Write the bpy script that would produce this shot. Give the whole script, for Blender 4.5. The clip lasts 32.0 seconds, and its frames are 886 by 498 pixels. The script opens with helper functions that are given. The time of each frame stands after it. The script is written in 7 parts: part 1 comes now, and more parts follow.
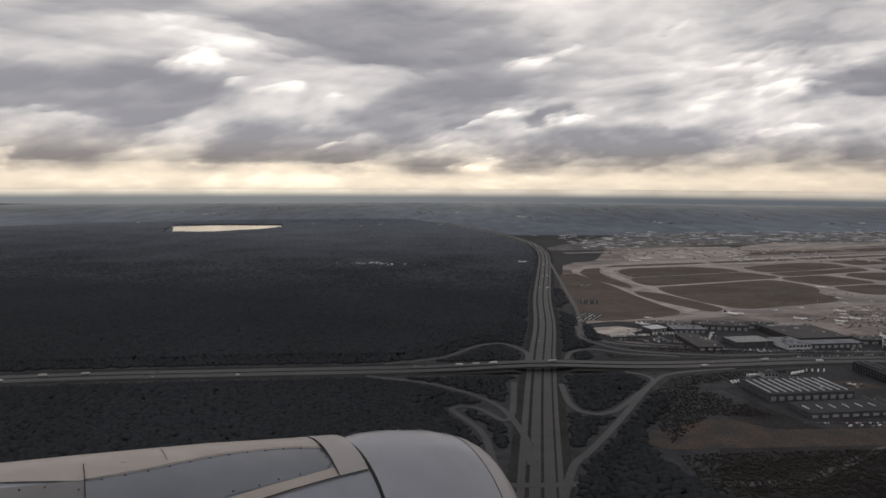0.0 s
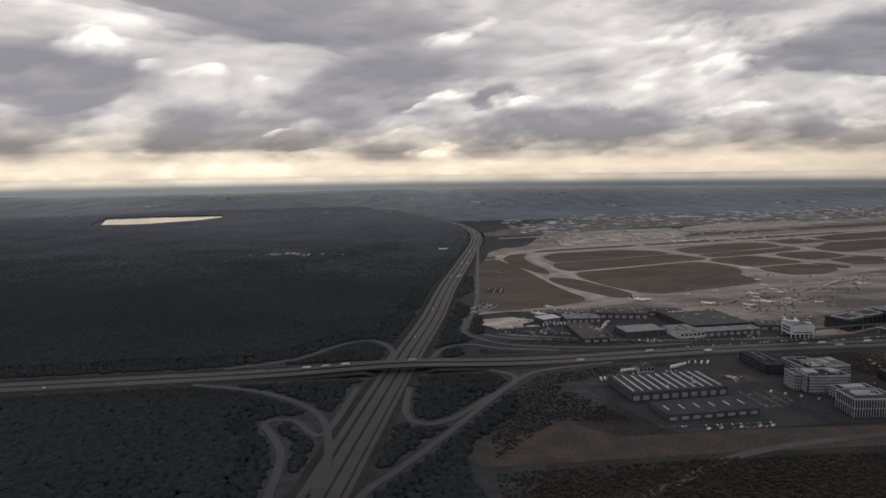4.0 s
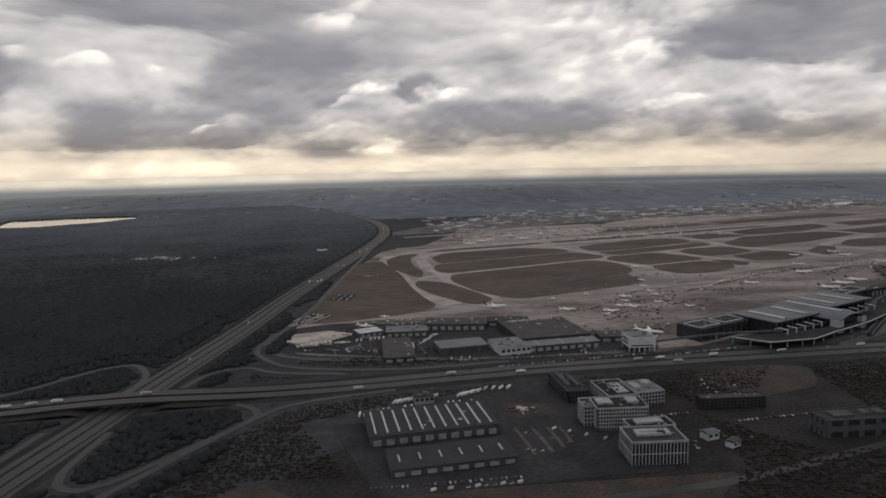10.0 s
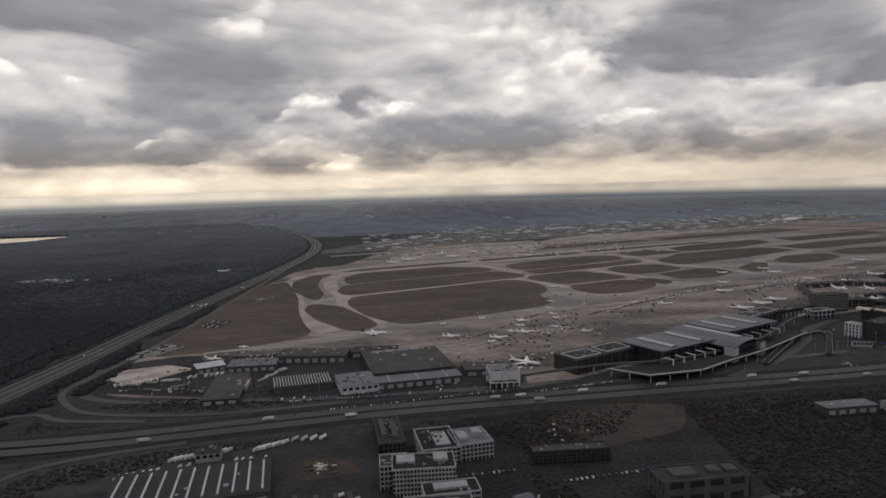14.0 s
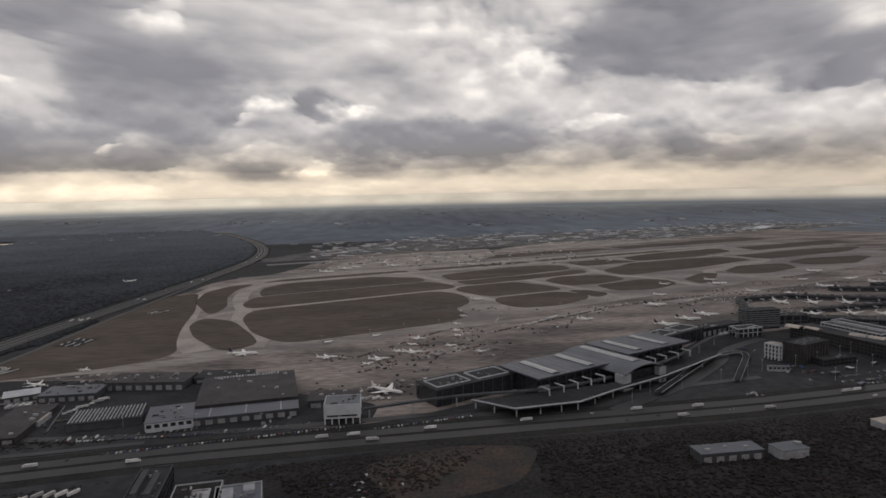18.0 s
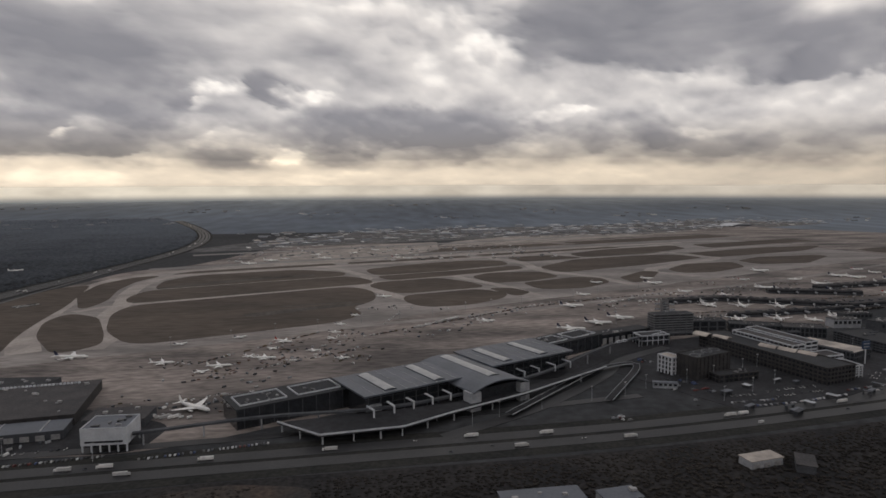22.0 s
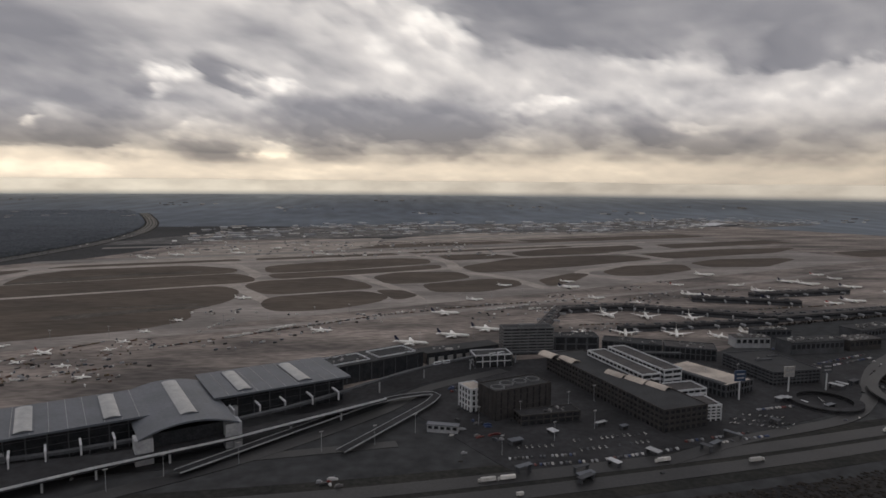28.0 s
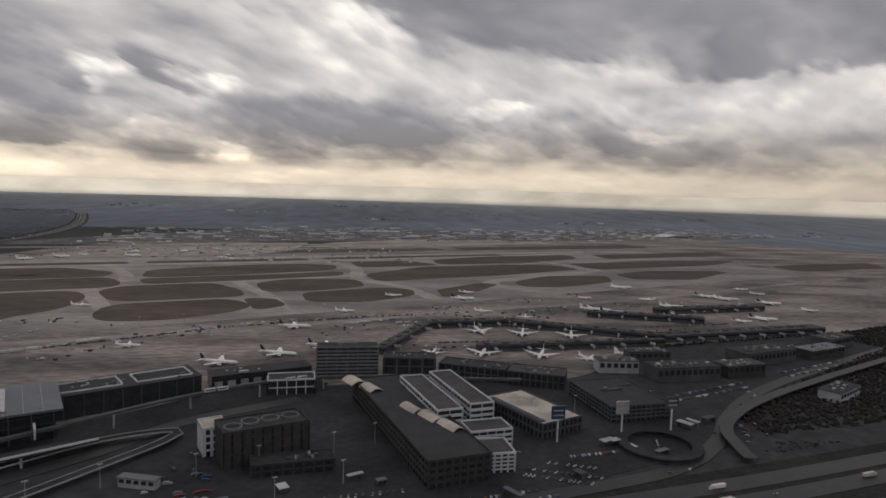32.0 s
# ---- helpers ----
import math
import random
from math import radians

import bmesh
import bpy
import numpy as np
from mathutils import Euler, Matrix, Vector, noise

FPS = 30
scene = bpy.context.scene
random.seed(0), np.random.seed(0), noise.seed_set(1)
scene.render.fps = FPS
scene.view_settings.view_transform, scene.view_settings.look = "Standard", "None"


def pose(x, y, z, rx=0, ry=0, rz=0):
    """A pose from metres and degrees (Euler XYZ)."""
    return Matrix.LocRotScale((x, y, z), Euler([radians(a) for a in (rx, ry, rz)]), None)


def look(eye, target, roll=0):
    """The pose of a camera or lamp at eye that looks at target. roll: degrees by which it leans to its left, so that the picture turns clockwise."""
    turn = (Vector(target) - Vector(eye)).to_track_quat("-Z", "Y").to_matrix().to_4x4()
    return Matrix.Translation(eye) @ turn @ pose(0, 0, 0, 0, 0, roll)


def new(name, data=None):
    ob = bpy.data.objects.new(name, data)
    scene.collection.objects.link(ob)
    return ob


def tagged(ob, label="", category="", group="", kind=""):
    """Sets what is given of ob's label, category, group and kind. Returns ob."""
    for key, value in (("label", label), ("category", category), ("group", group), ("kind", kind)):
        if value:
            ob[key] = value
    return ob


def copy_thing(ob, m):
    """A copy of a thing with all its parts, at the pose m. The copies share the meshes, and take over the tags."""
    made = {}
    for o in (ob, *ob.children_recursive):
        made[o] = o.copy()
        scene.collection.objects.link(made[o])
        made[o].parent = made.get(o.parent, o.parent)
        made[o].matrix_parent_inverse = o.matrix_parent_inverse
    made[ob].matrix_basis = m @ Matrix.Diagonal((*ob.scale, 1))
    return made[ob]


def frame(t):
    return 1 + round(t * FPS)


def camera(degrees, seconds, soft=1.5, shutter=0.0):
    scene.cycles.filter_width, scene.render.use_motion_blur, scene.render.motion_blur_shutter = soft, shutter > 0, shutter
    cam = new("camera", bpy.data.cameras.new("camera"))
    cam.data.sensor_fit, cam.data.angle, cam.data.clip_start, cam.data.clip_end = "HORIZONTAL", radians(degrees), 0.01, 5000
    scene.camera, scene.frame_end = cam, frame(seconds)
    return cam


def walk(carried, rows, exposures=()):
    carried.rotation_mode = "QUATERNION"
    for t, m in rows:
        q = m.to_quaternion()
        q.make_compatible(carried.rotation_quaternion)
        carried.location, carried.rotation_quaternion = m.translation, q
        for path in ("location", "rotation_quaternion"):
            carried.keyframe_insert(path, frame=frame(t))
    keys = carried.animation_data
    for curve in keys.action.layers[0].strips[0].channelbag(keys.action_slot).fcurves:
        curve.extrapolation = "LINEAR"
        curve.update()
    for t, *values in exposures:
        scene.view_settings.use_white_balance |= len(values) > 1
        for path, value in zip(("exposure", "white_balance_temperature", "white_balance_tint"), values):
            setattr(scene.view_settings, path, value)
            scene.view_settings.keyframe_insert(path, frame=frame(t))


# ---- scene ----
cam = camera(69.36, 32.0, soft=1.6)
# the flight path: a cubic in time for each axis, and the turn (rx, ry, rz) at each time
FLIGHT = ((0.00, 866.25, -73.14, 50.13), (0.00, 558.11, -85.32, 31.71), (170.00, -51.46, -14.49, 7.81))
TURNS = [
    (0.0, 84.23, -0.33, 3.28),
    (0.5, 83.81, -0.62, 3.00),
    (1.0, 83.32, -0.80, 2.14),
    (1.5, 84.00, -0.43, 3.12),
    (2.0, 83.91, 0.66, 3.01),
    (2.5, 84.02, 0.72, 2.49),
    (3.0, 83.83, 0.27, -0.65),
    (3.5, 82.98, 0.74, 1.11),
    (5.5, 83.62, 1.25, -0.06),
    (6.0, 83.55, 1.51, -0.20),
    (6.5, 83.15, 1.29, -0.29),
    (7.0, 83.90, 1.76, -0.56),
    (7.5, 83.87, 1.65, -1.22),
    (8.0, 83.53, 1.79, -0.89),
    (8.5, 82.98, 2.67, -0.05),
    (9.0, 82.73, 1.35, -1.13),
    (9.5, 82.32, 1.41, -1.74),
    (10.0, 82.85, 1.30, -1.57),
    (10.5, 83.68, 1.27, -1.92),
    (11.0, 84.12, 2.30, -1.61),
    (11.5, 84.07, 2.44, -2.00),
    (12.0, 84.23, 2.58, -2.02),
    (12.5, 84.18, 1.56, -2.42),
    (13.0, 83.93, 1.62, -3.04),
    (13.5, 84.16, 1.35, -3.95),
    (15.5, 85.14, 1.82, -2.48),
    (16.0, 86.08, 1.29, -4.14),
    (16.5, 85.53, 1.70, -4.25),
    (17.0, 85.20, 1.08, -4.98),
    (17.5, 84.82, 1.23, -3.95),
    (18.0, 85.03, 1.21, -4.43),
    (18.5, 85.38, 1.61, -3.23),
    (19.0, 85.65, 1.37, -2.41),
    (19.5, 85.55, 1.90, -2.52),
    (20.0, 86.98, 0.65, -3.58),
    (20.5, 85.89, 0.61, -4.07),
    (21.0, 85.30, 0.97, -5.09),
    (21.5, 84.62, 0.04, -5.98),
    (22.0, 84.39, 0.21, -5.30),
    (22.5, 84.95, 0.41, -6.30),
    (23.0, 84.62, 0.30, -6.74),
    (23.5, 84.33, 0.31, -6.90),
    (24.0, 83.80, 0.41, -6.52),
    (24.5, 83.86, 0.50, -5.72),
    (25.0, 84.34, 0.18, -5.09),
    (25.5, 84.79, 0.09, -4.56),
    (27.5, 84.27, -0.32, -3.82),
    (28.0, 84.18, -0.52, -3.92),
    (28.5, 84.08, -0.65, -4.08),
    (29.0, 84.45, -1.09, -4.92),
    (29.5, 84.15, -0.60, -3.94),
    (30.0, 84.30, -1.06, -4.37),
    (30.5, 84.64, -1.05, -4.39),
    (31.0, 84.95, -1.47, -5.14),
    (31.5, 84.85, -1.14, -4.68),
    (32.0, 84.94, -1.74, -5.59),
]


def flight(t):
    return [sum(c * (t / 32.0) ** k for k, c in enumerate(axis)) for axis in FLIGHT]


walk(cam, [(t, pose(*flight(t), rx, ry, rz)) for t, rx, ry, rz in TURNS], [(0, 0.09), (6, 0.04), (14, -0.03), (20, -0.09), (32, -0.09)])

# ---- sky, sun and cloud ----
SUN_TURN = 26.0  # degrees from north (+y) towards -x
SUN_UP = 30.0
world = bpy.data.worlds.new("sky")
scene.world = world
world.use_nodes = True
wn, wl = world.node_tree.nodes, world.node_tree.links
wn.clear()
sky = wn.new("ShaderNodeTexSky")
sky.sky_type = "NISHITA"
sky.sun_disc = False
sky.sun_elevation = radians(SUN_UP)
sky.sun_rotation = radians(-SUN_TURN)
sky.air_density, sky.dust_density, sky.ozone_density = 1.0, 2.0, 1.0
wb = wn.new("ShaderNodeBackground")
wb.inputs["Strength"].default_value = 0.1
wo = wn.new("ShaderNodeOutputWorld")
# pale haze of the clear strip under the far cloud, fading upwards
wt, wx, wr, wm = wn.new("ShaderNodeTexCoord"), wn.new("ShaderNodeSeparateXYZ"), wn.new("ShaderNodeMapRange"), wn.new("ShaderNodeMix")
wm.data_type = "RGBA"
wl.new(wt.outputs["Generated"], wx.inputs[0])
wl.new(wx.outputs["Z"], wr.inputs["Value"])
wr.inputs["From Min"].default_value, wr.inputs["From Max"].default_value = 0.05, 0.22
wr.inputs["To Min"].default_value, wr.inputs["To Max"].default_value = 1.0, 0.0
wl.new(wr.outputs[0], wm.inputs["Factor"])
wl.new(sky.outputs[0], wm.inputs["A"])
wv, wf, wc = wn.new("ShaderNodeMapping"), wn.new("ShaderNodeTexNoise"), wn.new("ShaderNodeValToRGB")
wv.inputs["Scale"].default_value = (9.0, 9.0, 24.0)
wf.inputs["Scale"].default_value, wf.inputs["Detail"].default_value = 1.6, 7
wl.new(wt.outputs["Generated"], wv.inputs["Vector"])
wl.new(wv.outputs[0], wf.inputs["Vector"])
wl.new(wf.outputs["Fac"], wc.inputs["Fac"])
wc.color_ramp.elements[0].position, wc.color_ramp.elements[1].position = 0.34, 0.66
wc.color_ramp.elements[0].color, wc.color_ramp.elements[1].color = (0.66, 0.585, 0.48, 1), (0.88, 0.79, 0.65, 1)
# the land beyond the hills, blue with distance, melts into the strip; the haze is brightest under the sun
wd, ws, wg, wh = wn.new("ShaderNodeVectorMath"), wn.new("ShaderNodeMapRange"), wn.new("ShaderNodeMapRange"), wn.new("ShaderNodeMix")
wd.operation = "DOT_PRODUCT"
wd.inputs[1].default_value = (-math.sin(radians(SUN_TURN)), math.cos(radians(SUN_TURN)), 0.0)
wl.new(wt.outputs["Generated"], wd.inputs[0])
ws.inputs["From Min"].default_value, ws.inputs["From Max"].default_value = 0.75, 1.0
ws.inputs["To Min"].default_value, ws.inputs["To Max"].default_value = 0.0, 1.0
wl.new(wd.outputs["Value"], ws.inputs["Value"])
wg.interpolation_type = "SMOOTHSTEP"
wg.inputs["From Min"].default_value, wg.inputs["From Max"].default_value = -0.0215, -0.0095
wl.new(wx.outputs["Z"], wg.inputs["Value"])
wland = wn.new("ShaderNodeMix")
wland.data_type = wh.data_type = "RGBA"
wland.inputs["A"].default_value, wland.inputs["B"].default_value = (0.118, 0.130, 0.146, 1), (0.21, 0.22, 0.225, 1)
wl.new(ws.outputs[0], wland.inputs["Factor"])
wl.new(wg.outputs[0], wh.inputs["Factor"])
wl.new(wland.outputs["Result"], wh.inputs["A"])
wq, wp = wn.new("ShaderNodeMix"), wn.new("ShaderNodeMix")
wq.data_type = wp.data_type = "RGBA"
wp.blend_type = "MULTIPLY"
wp.inputs["Factor"].default_value = 1.0
wq.inputs["A"].default_value, wq.inputs["B"].default_value = (0.78, 0.775, 0.79, 1), (1, 1, 1, 1)
wl.new(ws.outputs[0], wq.inputs["Factor"])
wl.new(wc.outputs[0], wp.inputs["A"])
wl.new(wq.outputs["Result"], wp.inputs["B"])
wl.new(wp.outputs["Result"], wh.inputs["B"])
wk = wn.new("ShaderNodeVectorMath")
wk.operation = "SCALE"
wk.inputs["Scale"].default_value = 10.0
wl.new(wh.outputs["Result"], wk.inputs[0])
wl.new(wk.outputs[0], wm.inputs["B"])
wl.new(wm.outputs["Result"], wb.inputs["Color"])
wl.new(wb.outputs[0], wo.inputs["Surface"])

sun_data = bpy.data.lights.new("sun", "SUN")
sun_data.energy, sun_data.angle, sun_data.color = 5.0, radians(0.6), (1.0, 0.93, 0.82)
sun = new("sun", sun_data)
sun_way = Vector((-math.sin(radians(SUN_TURN)) * math.cos(radians(SUN_UP)), math.cos(radians(SUN_TURN)) * math.cos(radians(SUN_UP)), math.sin(radians(SUN_UP))))
sun.matrix_basis = look(sun_way * 900, (0, 0, 0))


# ---- materials ----
def surface(name, base, second=None, rough=0.7, scale=0.2, fine=2.0, spread=0.25, bump=0.0, metal=0.0, spec=0.3, random_tint=0.0, stretch=None):
    """A two-scale procedural surface: base to second by a coarse noise, darkened and lightened by a fine one."""
    m = bpy.data.materials.new(name)
    m.use_nodes = True
    n, l = m.node_tree.nodes, m.node_tree.links
    bsdf = n["Principled BSDF"]
    second = second or [c * 0.7 for c in base]
    geo = n.new("ShaderNodeNewGeometry")
    place = geo.outputs["Position"]
    if stretch:
        mp = n.new("ShaderNodeMapping")
        mp.inputs["Rotation"].default_value = (0, 0, radians(stretch[0]))
        mp.inputs["Scale"].default_value = (stretch[1], stretch[2], 1)
        l.new(place, mp.inputs["Vector"])
        place = mp.outputs[0]
    coarse, grain = n.new("ShaderNodeTexNoise"), n.new("ShaderNodeTexNoise")
    for node, s, d in ((coarse, scale, 5.0), (grain, fine, 3.0)):
        node.inputs["Scale"].default_value, node.inputs["Detail"].default_value = s, d
        l.new(place, node.inputs["Vector"])
    ramp = n.new("ShaderNodeValToRGB")
    ramp.color_ramp.elements[0].position, ramp.color_ramp.elements[1].position = 0.36, 0.64
    ramp.color_ramp.elements[0].color, ramp.color_ramp.elements[1].color = (*second, 1), (*base, 1)
    l.new(coarse.outputs["Fac"], ramp.inputs["Fac"])
    level = n.new("ShaderNodeMapRange")
    level.inputs["From Min"].default_value, level.inputs["From Max"].default_value = 0.3, 0.7
    level.inputs["To Min"].default_value, level.inputs["To Max"].default_value = 1 - spread, 1 + spread
    l.new(grain.outputs["Fac"], level.inputs["Value"])
    value = level.outputs[0]
    if random_tint:
        info, add = n.new("ShaderNodeObjectInfo"), n.new("ShaderNodeMath")
        add.operation = "MULTIPLY_ADD"
        add.inputs[1].default_value = random_tint
        l.new(info.outputs["Random"], add.inputs[0])
        l.new(value, add.inputs[2])
        value = add.outputs[0]
    mix = n.new("ShaderNodeVectorMath")
    mix.operation = "SCALE"
    l.new(ramp.outputs[0], mix.inputs[0])
    l.new(value, mix.inputs["Scale"])
    l.new(mix.outputs[0], bsdf.inputs["Base Color"])
    bsdf.inputs["Roughness"].default_value, bsdf.inputs["Metallic"].default_value = rough, metal
    bsdf.inputs["Specular IOR Level"].default_value = spec
    if bump:
        b = n.new("ShaderNodeBump")
        b.inputs["Strength"].default_value, b.inputs["Distance"].default_value = bump, 0.5
        l.new(grain.outputs["Fac"], b.inputs["Height"])
        l.new(b.outputs[0], bsdf.inputs["Normal"])
    return m


def plain(name, base, rough=0.5, metal=0.0, spec=0.4):
    m = bpy.data.materials.new(name)
    m.use_nodes = True
    b = m.node_tree.nodes["Principled BSDF"]
    b.inputs["Base Color"].default_value = (*base, 1)
    b.inputs["Roughness"].default_value, b.inputs["Metallic"].default_value = rough, metal
    b.inputs["Specular IOR Level"].default_value = spec
    return m


WOODS = surface("winter_woods", (0.048, 0.050, 0.054), (0.034, 0.037, 0.041), 0.95, 0.006, 0.12, 0.3, 0.3, spec=0.15)
# distant land: aerial haze painted into the colour, paler and bluer far off
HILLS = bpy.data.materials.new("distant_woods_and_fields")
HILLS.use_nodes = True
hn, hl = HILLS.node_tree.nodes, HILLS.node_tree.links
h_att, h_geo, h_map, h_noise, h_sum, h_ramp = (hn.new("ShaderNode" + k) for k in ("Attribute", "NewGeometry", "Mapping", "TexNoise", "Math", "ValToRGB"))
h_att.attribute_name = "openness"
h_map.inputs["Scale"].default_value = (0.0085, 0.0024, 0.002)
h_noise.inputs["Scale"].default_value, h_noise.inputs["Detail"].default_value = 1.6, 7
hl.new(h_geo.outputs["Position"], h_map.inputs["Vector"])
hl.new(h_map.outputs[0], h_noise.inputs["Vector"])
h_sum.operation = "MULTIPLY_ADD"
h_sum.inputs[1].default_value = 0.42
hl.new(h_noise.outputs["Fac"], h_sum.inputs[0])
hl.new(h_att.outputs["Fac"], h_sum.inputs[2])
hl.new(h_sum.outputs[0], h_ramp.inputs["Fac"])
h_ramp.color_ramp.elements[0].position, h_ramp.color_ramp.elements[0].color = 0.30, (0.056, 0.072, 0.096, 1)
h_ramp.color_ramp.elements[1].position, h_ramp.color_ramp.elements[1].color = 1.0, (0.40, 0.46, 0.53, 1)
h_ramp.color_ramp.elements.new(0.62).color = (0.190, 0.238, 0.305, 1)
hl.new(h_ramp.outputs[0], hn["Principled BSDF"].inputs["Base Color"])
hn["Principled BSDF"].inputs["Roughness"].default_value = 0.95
# bare winter crowns with the haze of distance painted into their colour
HAZED_WOODS = bpy.data.materials.new("mixed_winter_woods")
HAZED_WOODS.use_nodes = True
sn, sl = HAZED_WOODS.node_tree.nodes, HAZED_WOODS.node_tree.links
s_att, s_geo, s_noise, s_sum, s_ramp = (sn.new("ShaderNode" + k) for k in ("Attribute", "NewGeometry", "TexNoise", "Math", "ValToRGB"))
s_att.attribute_name = "pale_bark"
s_noise.inputs["Scale"].default_value, s_noise.inputs["Detail"].default_value = 0.006, 6
sl.new(s_geo.outputs["Position"], s_noise.inputs["Vector"])
s_sum.operation = "MULTIPLY_ADD"
s_sum.inputs[1].default_value = 0.35
sl.new(s_noise.outputs["Fac"], s_sum.inputs[0])
sl.new(s_att.outputs["Fac"], s_sum.inputs[2])
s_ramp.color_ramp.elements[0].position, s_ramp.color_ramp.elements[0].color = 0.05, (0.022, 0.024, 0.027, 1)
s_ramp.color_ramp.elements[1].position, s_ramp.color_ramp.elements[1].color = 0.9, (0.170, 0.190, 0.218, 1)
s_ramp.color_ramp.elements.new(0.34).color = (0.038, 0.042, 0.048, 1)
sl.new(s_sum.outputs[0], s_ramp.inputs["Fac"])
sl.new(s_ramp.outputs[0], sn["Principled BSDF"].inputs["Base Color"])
sn["Principled BSDF"].inputs["Roughness"].default_value, sn["Principled BSDF"].inputs["Specular IOR Level"].default_value = 0.95, 0.05
THICKET = surface("brown_bare_thicket", (0.042, 0.038, 0.035), (0.029, 0.027, 0.026), 0.95, 0.02, 0.2, 0.3, spec=0.05)
SCRUB = surface("scrub", (0.034, 0.032, 0.032), (0.020, 0.020, 0.022), 0.95, 0.03, 0.4, 0.4, 0.3, spec=0.15)
GRASS = surface("airfield_grass", (0.110, 0.092, 0.079), (0.080, 0.069, 0.061), 0.95, 0.02, 0.15, 0.22, spec=0.1, stretch=(-28.5, 0.35, 1.0))
VERGE = surface("verge_grass", (0.036, 0.036, 0.034), (0.024, 0.025, 0.025), 0.95, 0.05, 0.4, 0.25, spec=0.1)
APRON = surface("apron_concrete", (0.265, 0.231, 0.214), (0.086, 0.077, 0.075), 0.8, 0.022, 0.25, 0.38, spec=0.2, stretch=(-28.5, 0.4, 1.0))
TAXI = surface("taxiway_concrete", (0.375, 0.340, 0.318), (0.265, 0.242, 0.228), 0.8, 0.03, 0.3, 0.15, spec=0.2)
WORN = surface("worn_grass", (0.105, 0.097, 0.090), (0.070, 0.065, 0.060), 0.95, 0.03, 0.2, 0.25, spec=0.1)
HARDSTAND = surface("grey_industrial_ground", (0.150, 0.148, 0.150), (0.085, 0.085, 0.089), 0.9, 0.02, 0.1, 0.3, spec=0.1)
LANE = surface("worn_apron_lane_concrete", (0.300, 0.276, 0.264), (0.168, 0.156, 0.151), 0.8, 0.02, 0.25, 0.22, spec=0.2, stretch=(-28.5, 0.3, 1.0))
RUNWAY = surface("runway_asphalt", (0.210, 0.200, 0.195), (0.140, 0.134, 0.130), 0.7, 0.02, 0.3, 0.15, spec=0.3, stretch=(-28.5, 0.2, 1.0))
ASPHALT = surface("road_asphalt", (0.034, 0.035, 0.038), (0.025, 0.026, 0.029), 0.5, 0.05, 0.8, 0.2, spec=0.26)
YARD = surface("yard_asphalt", (0.041, 0.042, 0.047), (0.022, 0.023, 0.026), 0.85, 0.03, 0.3, 0.25, spec=0.15)
PALE = surface("pale_concrete_yard", (0.500, 0.450, 0.405), (0.270, 0.245, 0.228), 0.8, 0.06, 0.6, 0.12)
CARGO = surface("cargo_apron_concrete", (0.350, 0.312, 0.285), (0.190, 0.172, 0.160), 0.8, 0.03, 0.3, 0.2)
SOIL = surface("red_soil", (0.062, 0.046, 0.038), (0.034, 0.033, 0.032), 0.95, 0.06, 0.5, 0.35, 0.3)
DARK_ROOF = surface("bitumen_roof", (0.033, 0.036, 0.041), (0.023, 0.025, 0.029), 0.8, 0.12, 1.0, 0.25)
GREY_ROOF = surface("grey_metal_roof", (0.111, 0.123, 0.149), (0.086, 0.098, 0.117), 0.5, 0.06, 0.8, 0.14, metal=0.2, spec=0.4)
BROWN_ROOF = surface("brown_flat_roof", (0.069, 0.066, 0.068), (0.046, 0.045, 0.049), 0.85, 0.1, 0.9, 0.3)
WHITE = surface("white_render", (0.499, 0.52, 0.551), (0.403, 0.42, 0.456), 0.7, 0.15, 1.5, 0.12, random_tint=0.06)
CREAM = surface("pale_stone", (0.326, 0.34, 0.360), (0.250, 0.26, 0.281), 0.75, 0.2, 1.2, 0.14, random_tint=0.08)
CONCRETE = surface("weathered_grey_concrete", (0.150, 0.155, 0.166), (0.110, 0.115, 0.125), 0.8, 0.15, 1.2, 0.18)
GREY_WALL = surface("grey_wall", (0.073, 0.078, 0.089), (0.050, 0.054, 0.062), 0.8, 0.15, 1.2, 0.22)
BRICK = surface("brown_brick_wall", (0.048, 0.045, 0.046), (0.032, 0.032, 0.034), 0.85, 0.2, 1.4, 0.22)
GLAZING = surface("dark_glazing", (0.034, 0.037, 0.042), (0.022, 0.024, 0.028), 0.12, 0.3, 1.5, 0.3, spec=0.6)
SKYLIGHT = surface("skylight_glass", (0.34, 0.35, 0.36), (0.25, 0.26, 0.275), 0.3, 0.2, 1.2, 0.15, spec=0.6)
STEEL = surface("galvanised_steel", (0.42, 0.42, 0.42), (0.30, 0.30, 0.31), 0.45, 0.5, 2.0, 0.15, metal=0.5, spec=0.5)
AIRCRAFT = surface("white_aircraft_paint", (0.80, 0.80, 0.79), (0.70, 0.70, 0.69), 0.3, 0.3, 1.5, 0.06, spec=0.5)
TAIL_DARK = surface("dark_blue_tail_paint", (0.02, 0.025, 0.06), (0.015, 0.018, 0.04), 0.35, 0.4, 2.0, 0.1)
TAIL_RED = surface("red_tail_paint", (0.35, 0.05, 0.04), (0.28, 0.04, 0.035), 0.35, 0.4, 2.0, 0.1)
ORANGE = surface("orange_paint", (0.26, 0.14, 0.075), (0.20, 0.11, 0.06), 0.5, 0.5, 2.0, 0.15)
CAR_WHITE = surface("white_vehicle_paint", (0.75, 0.75, 0.74), (0.6, 0.6, 0.6), 0.3, 0.5, 2.0, 0.1, random_tint=-0.5)
CAR_DARK = surface("dark_vehicle_paint", (0.06, 0.065, 0.075), (0.04, 0.042, 0.05), 0.25, 0.5, 2.0, 0.1, random_tint=0.9)
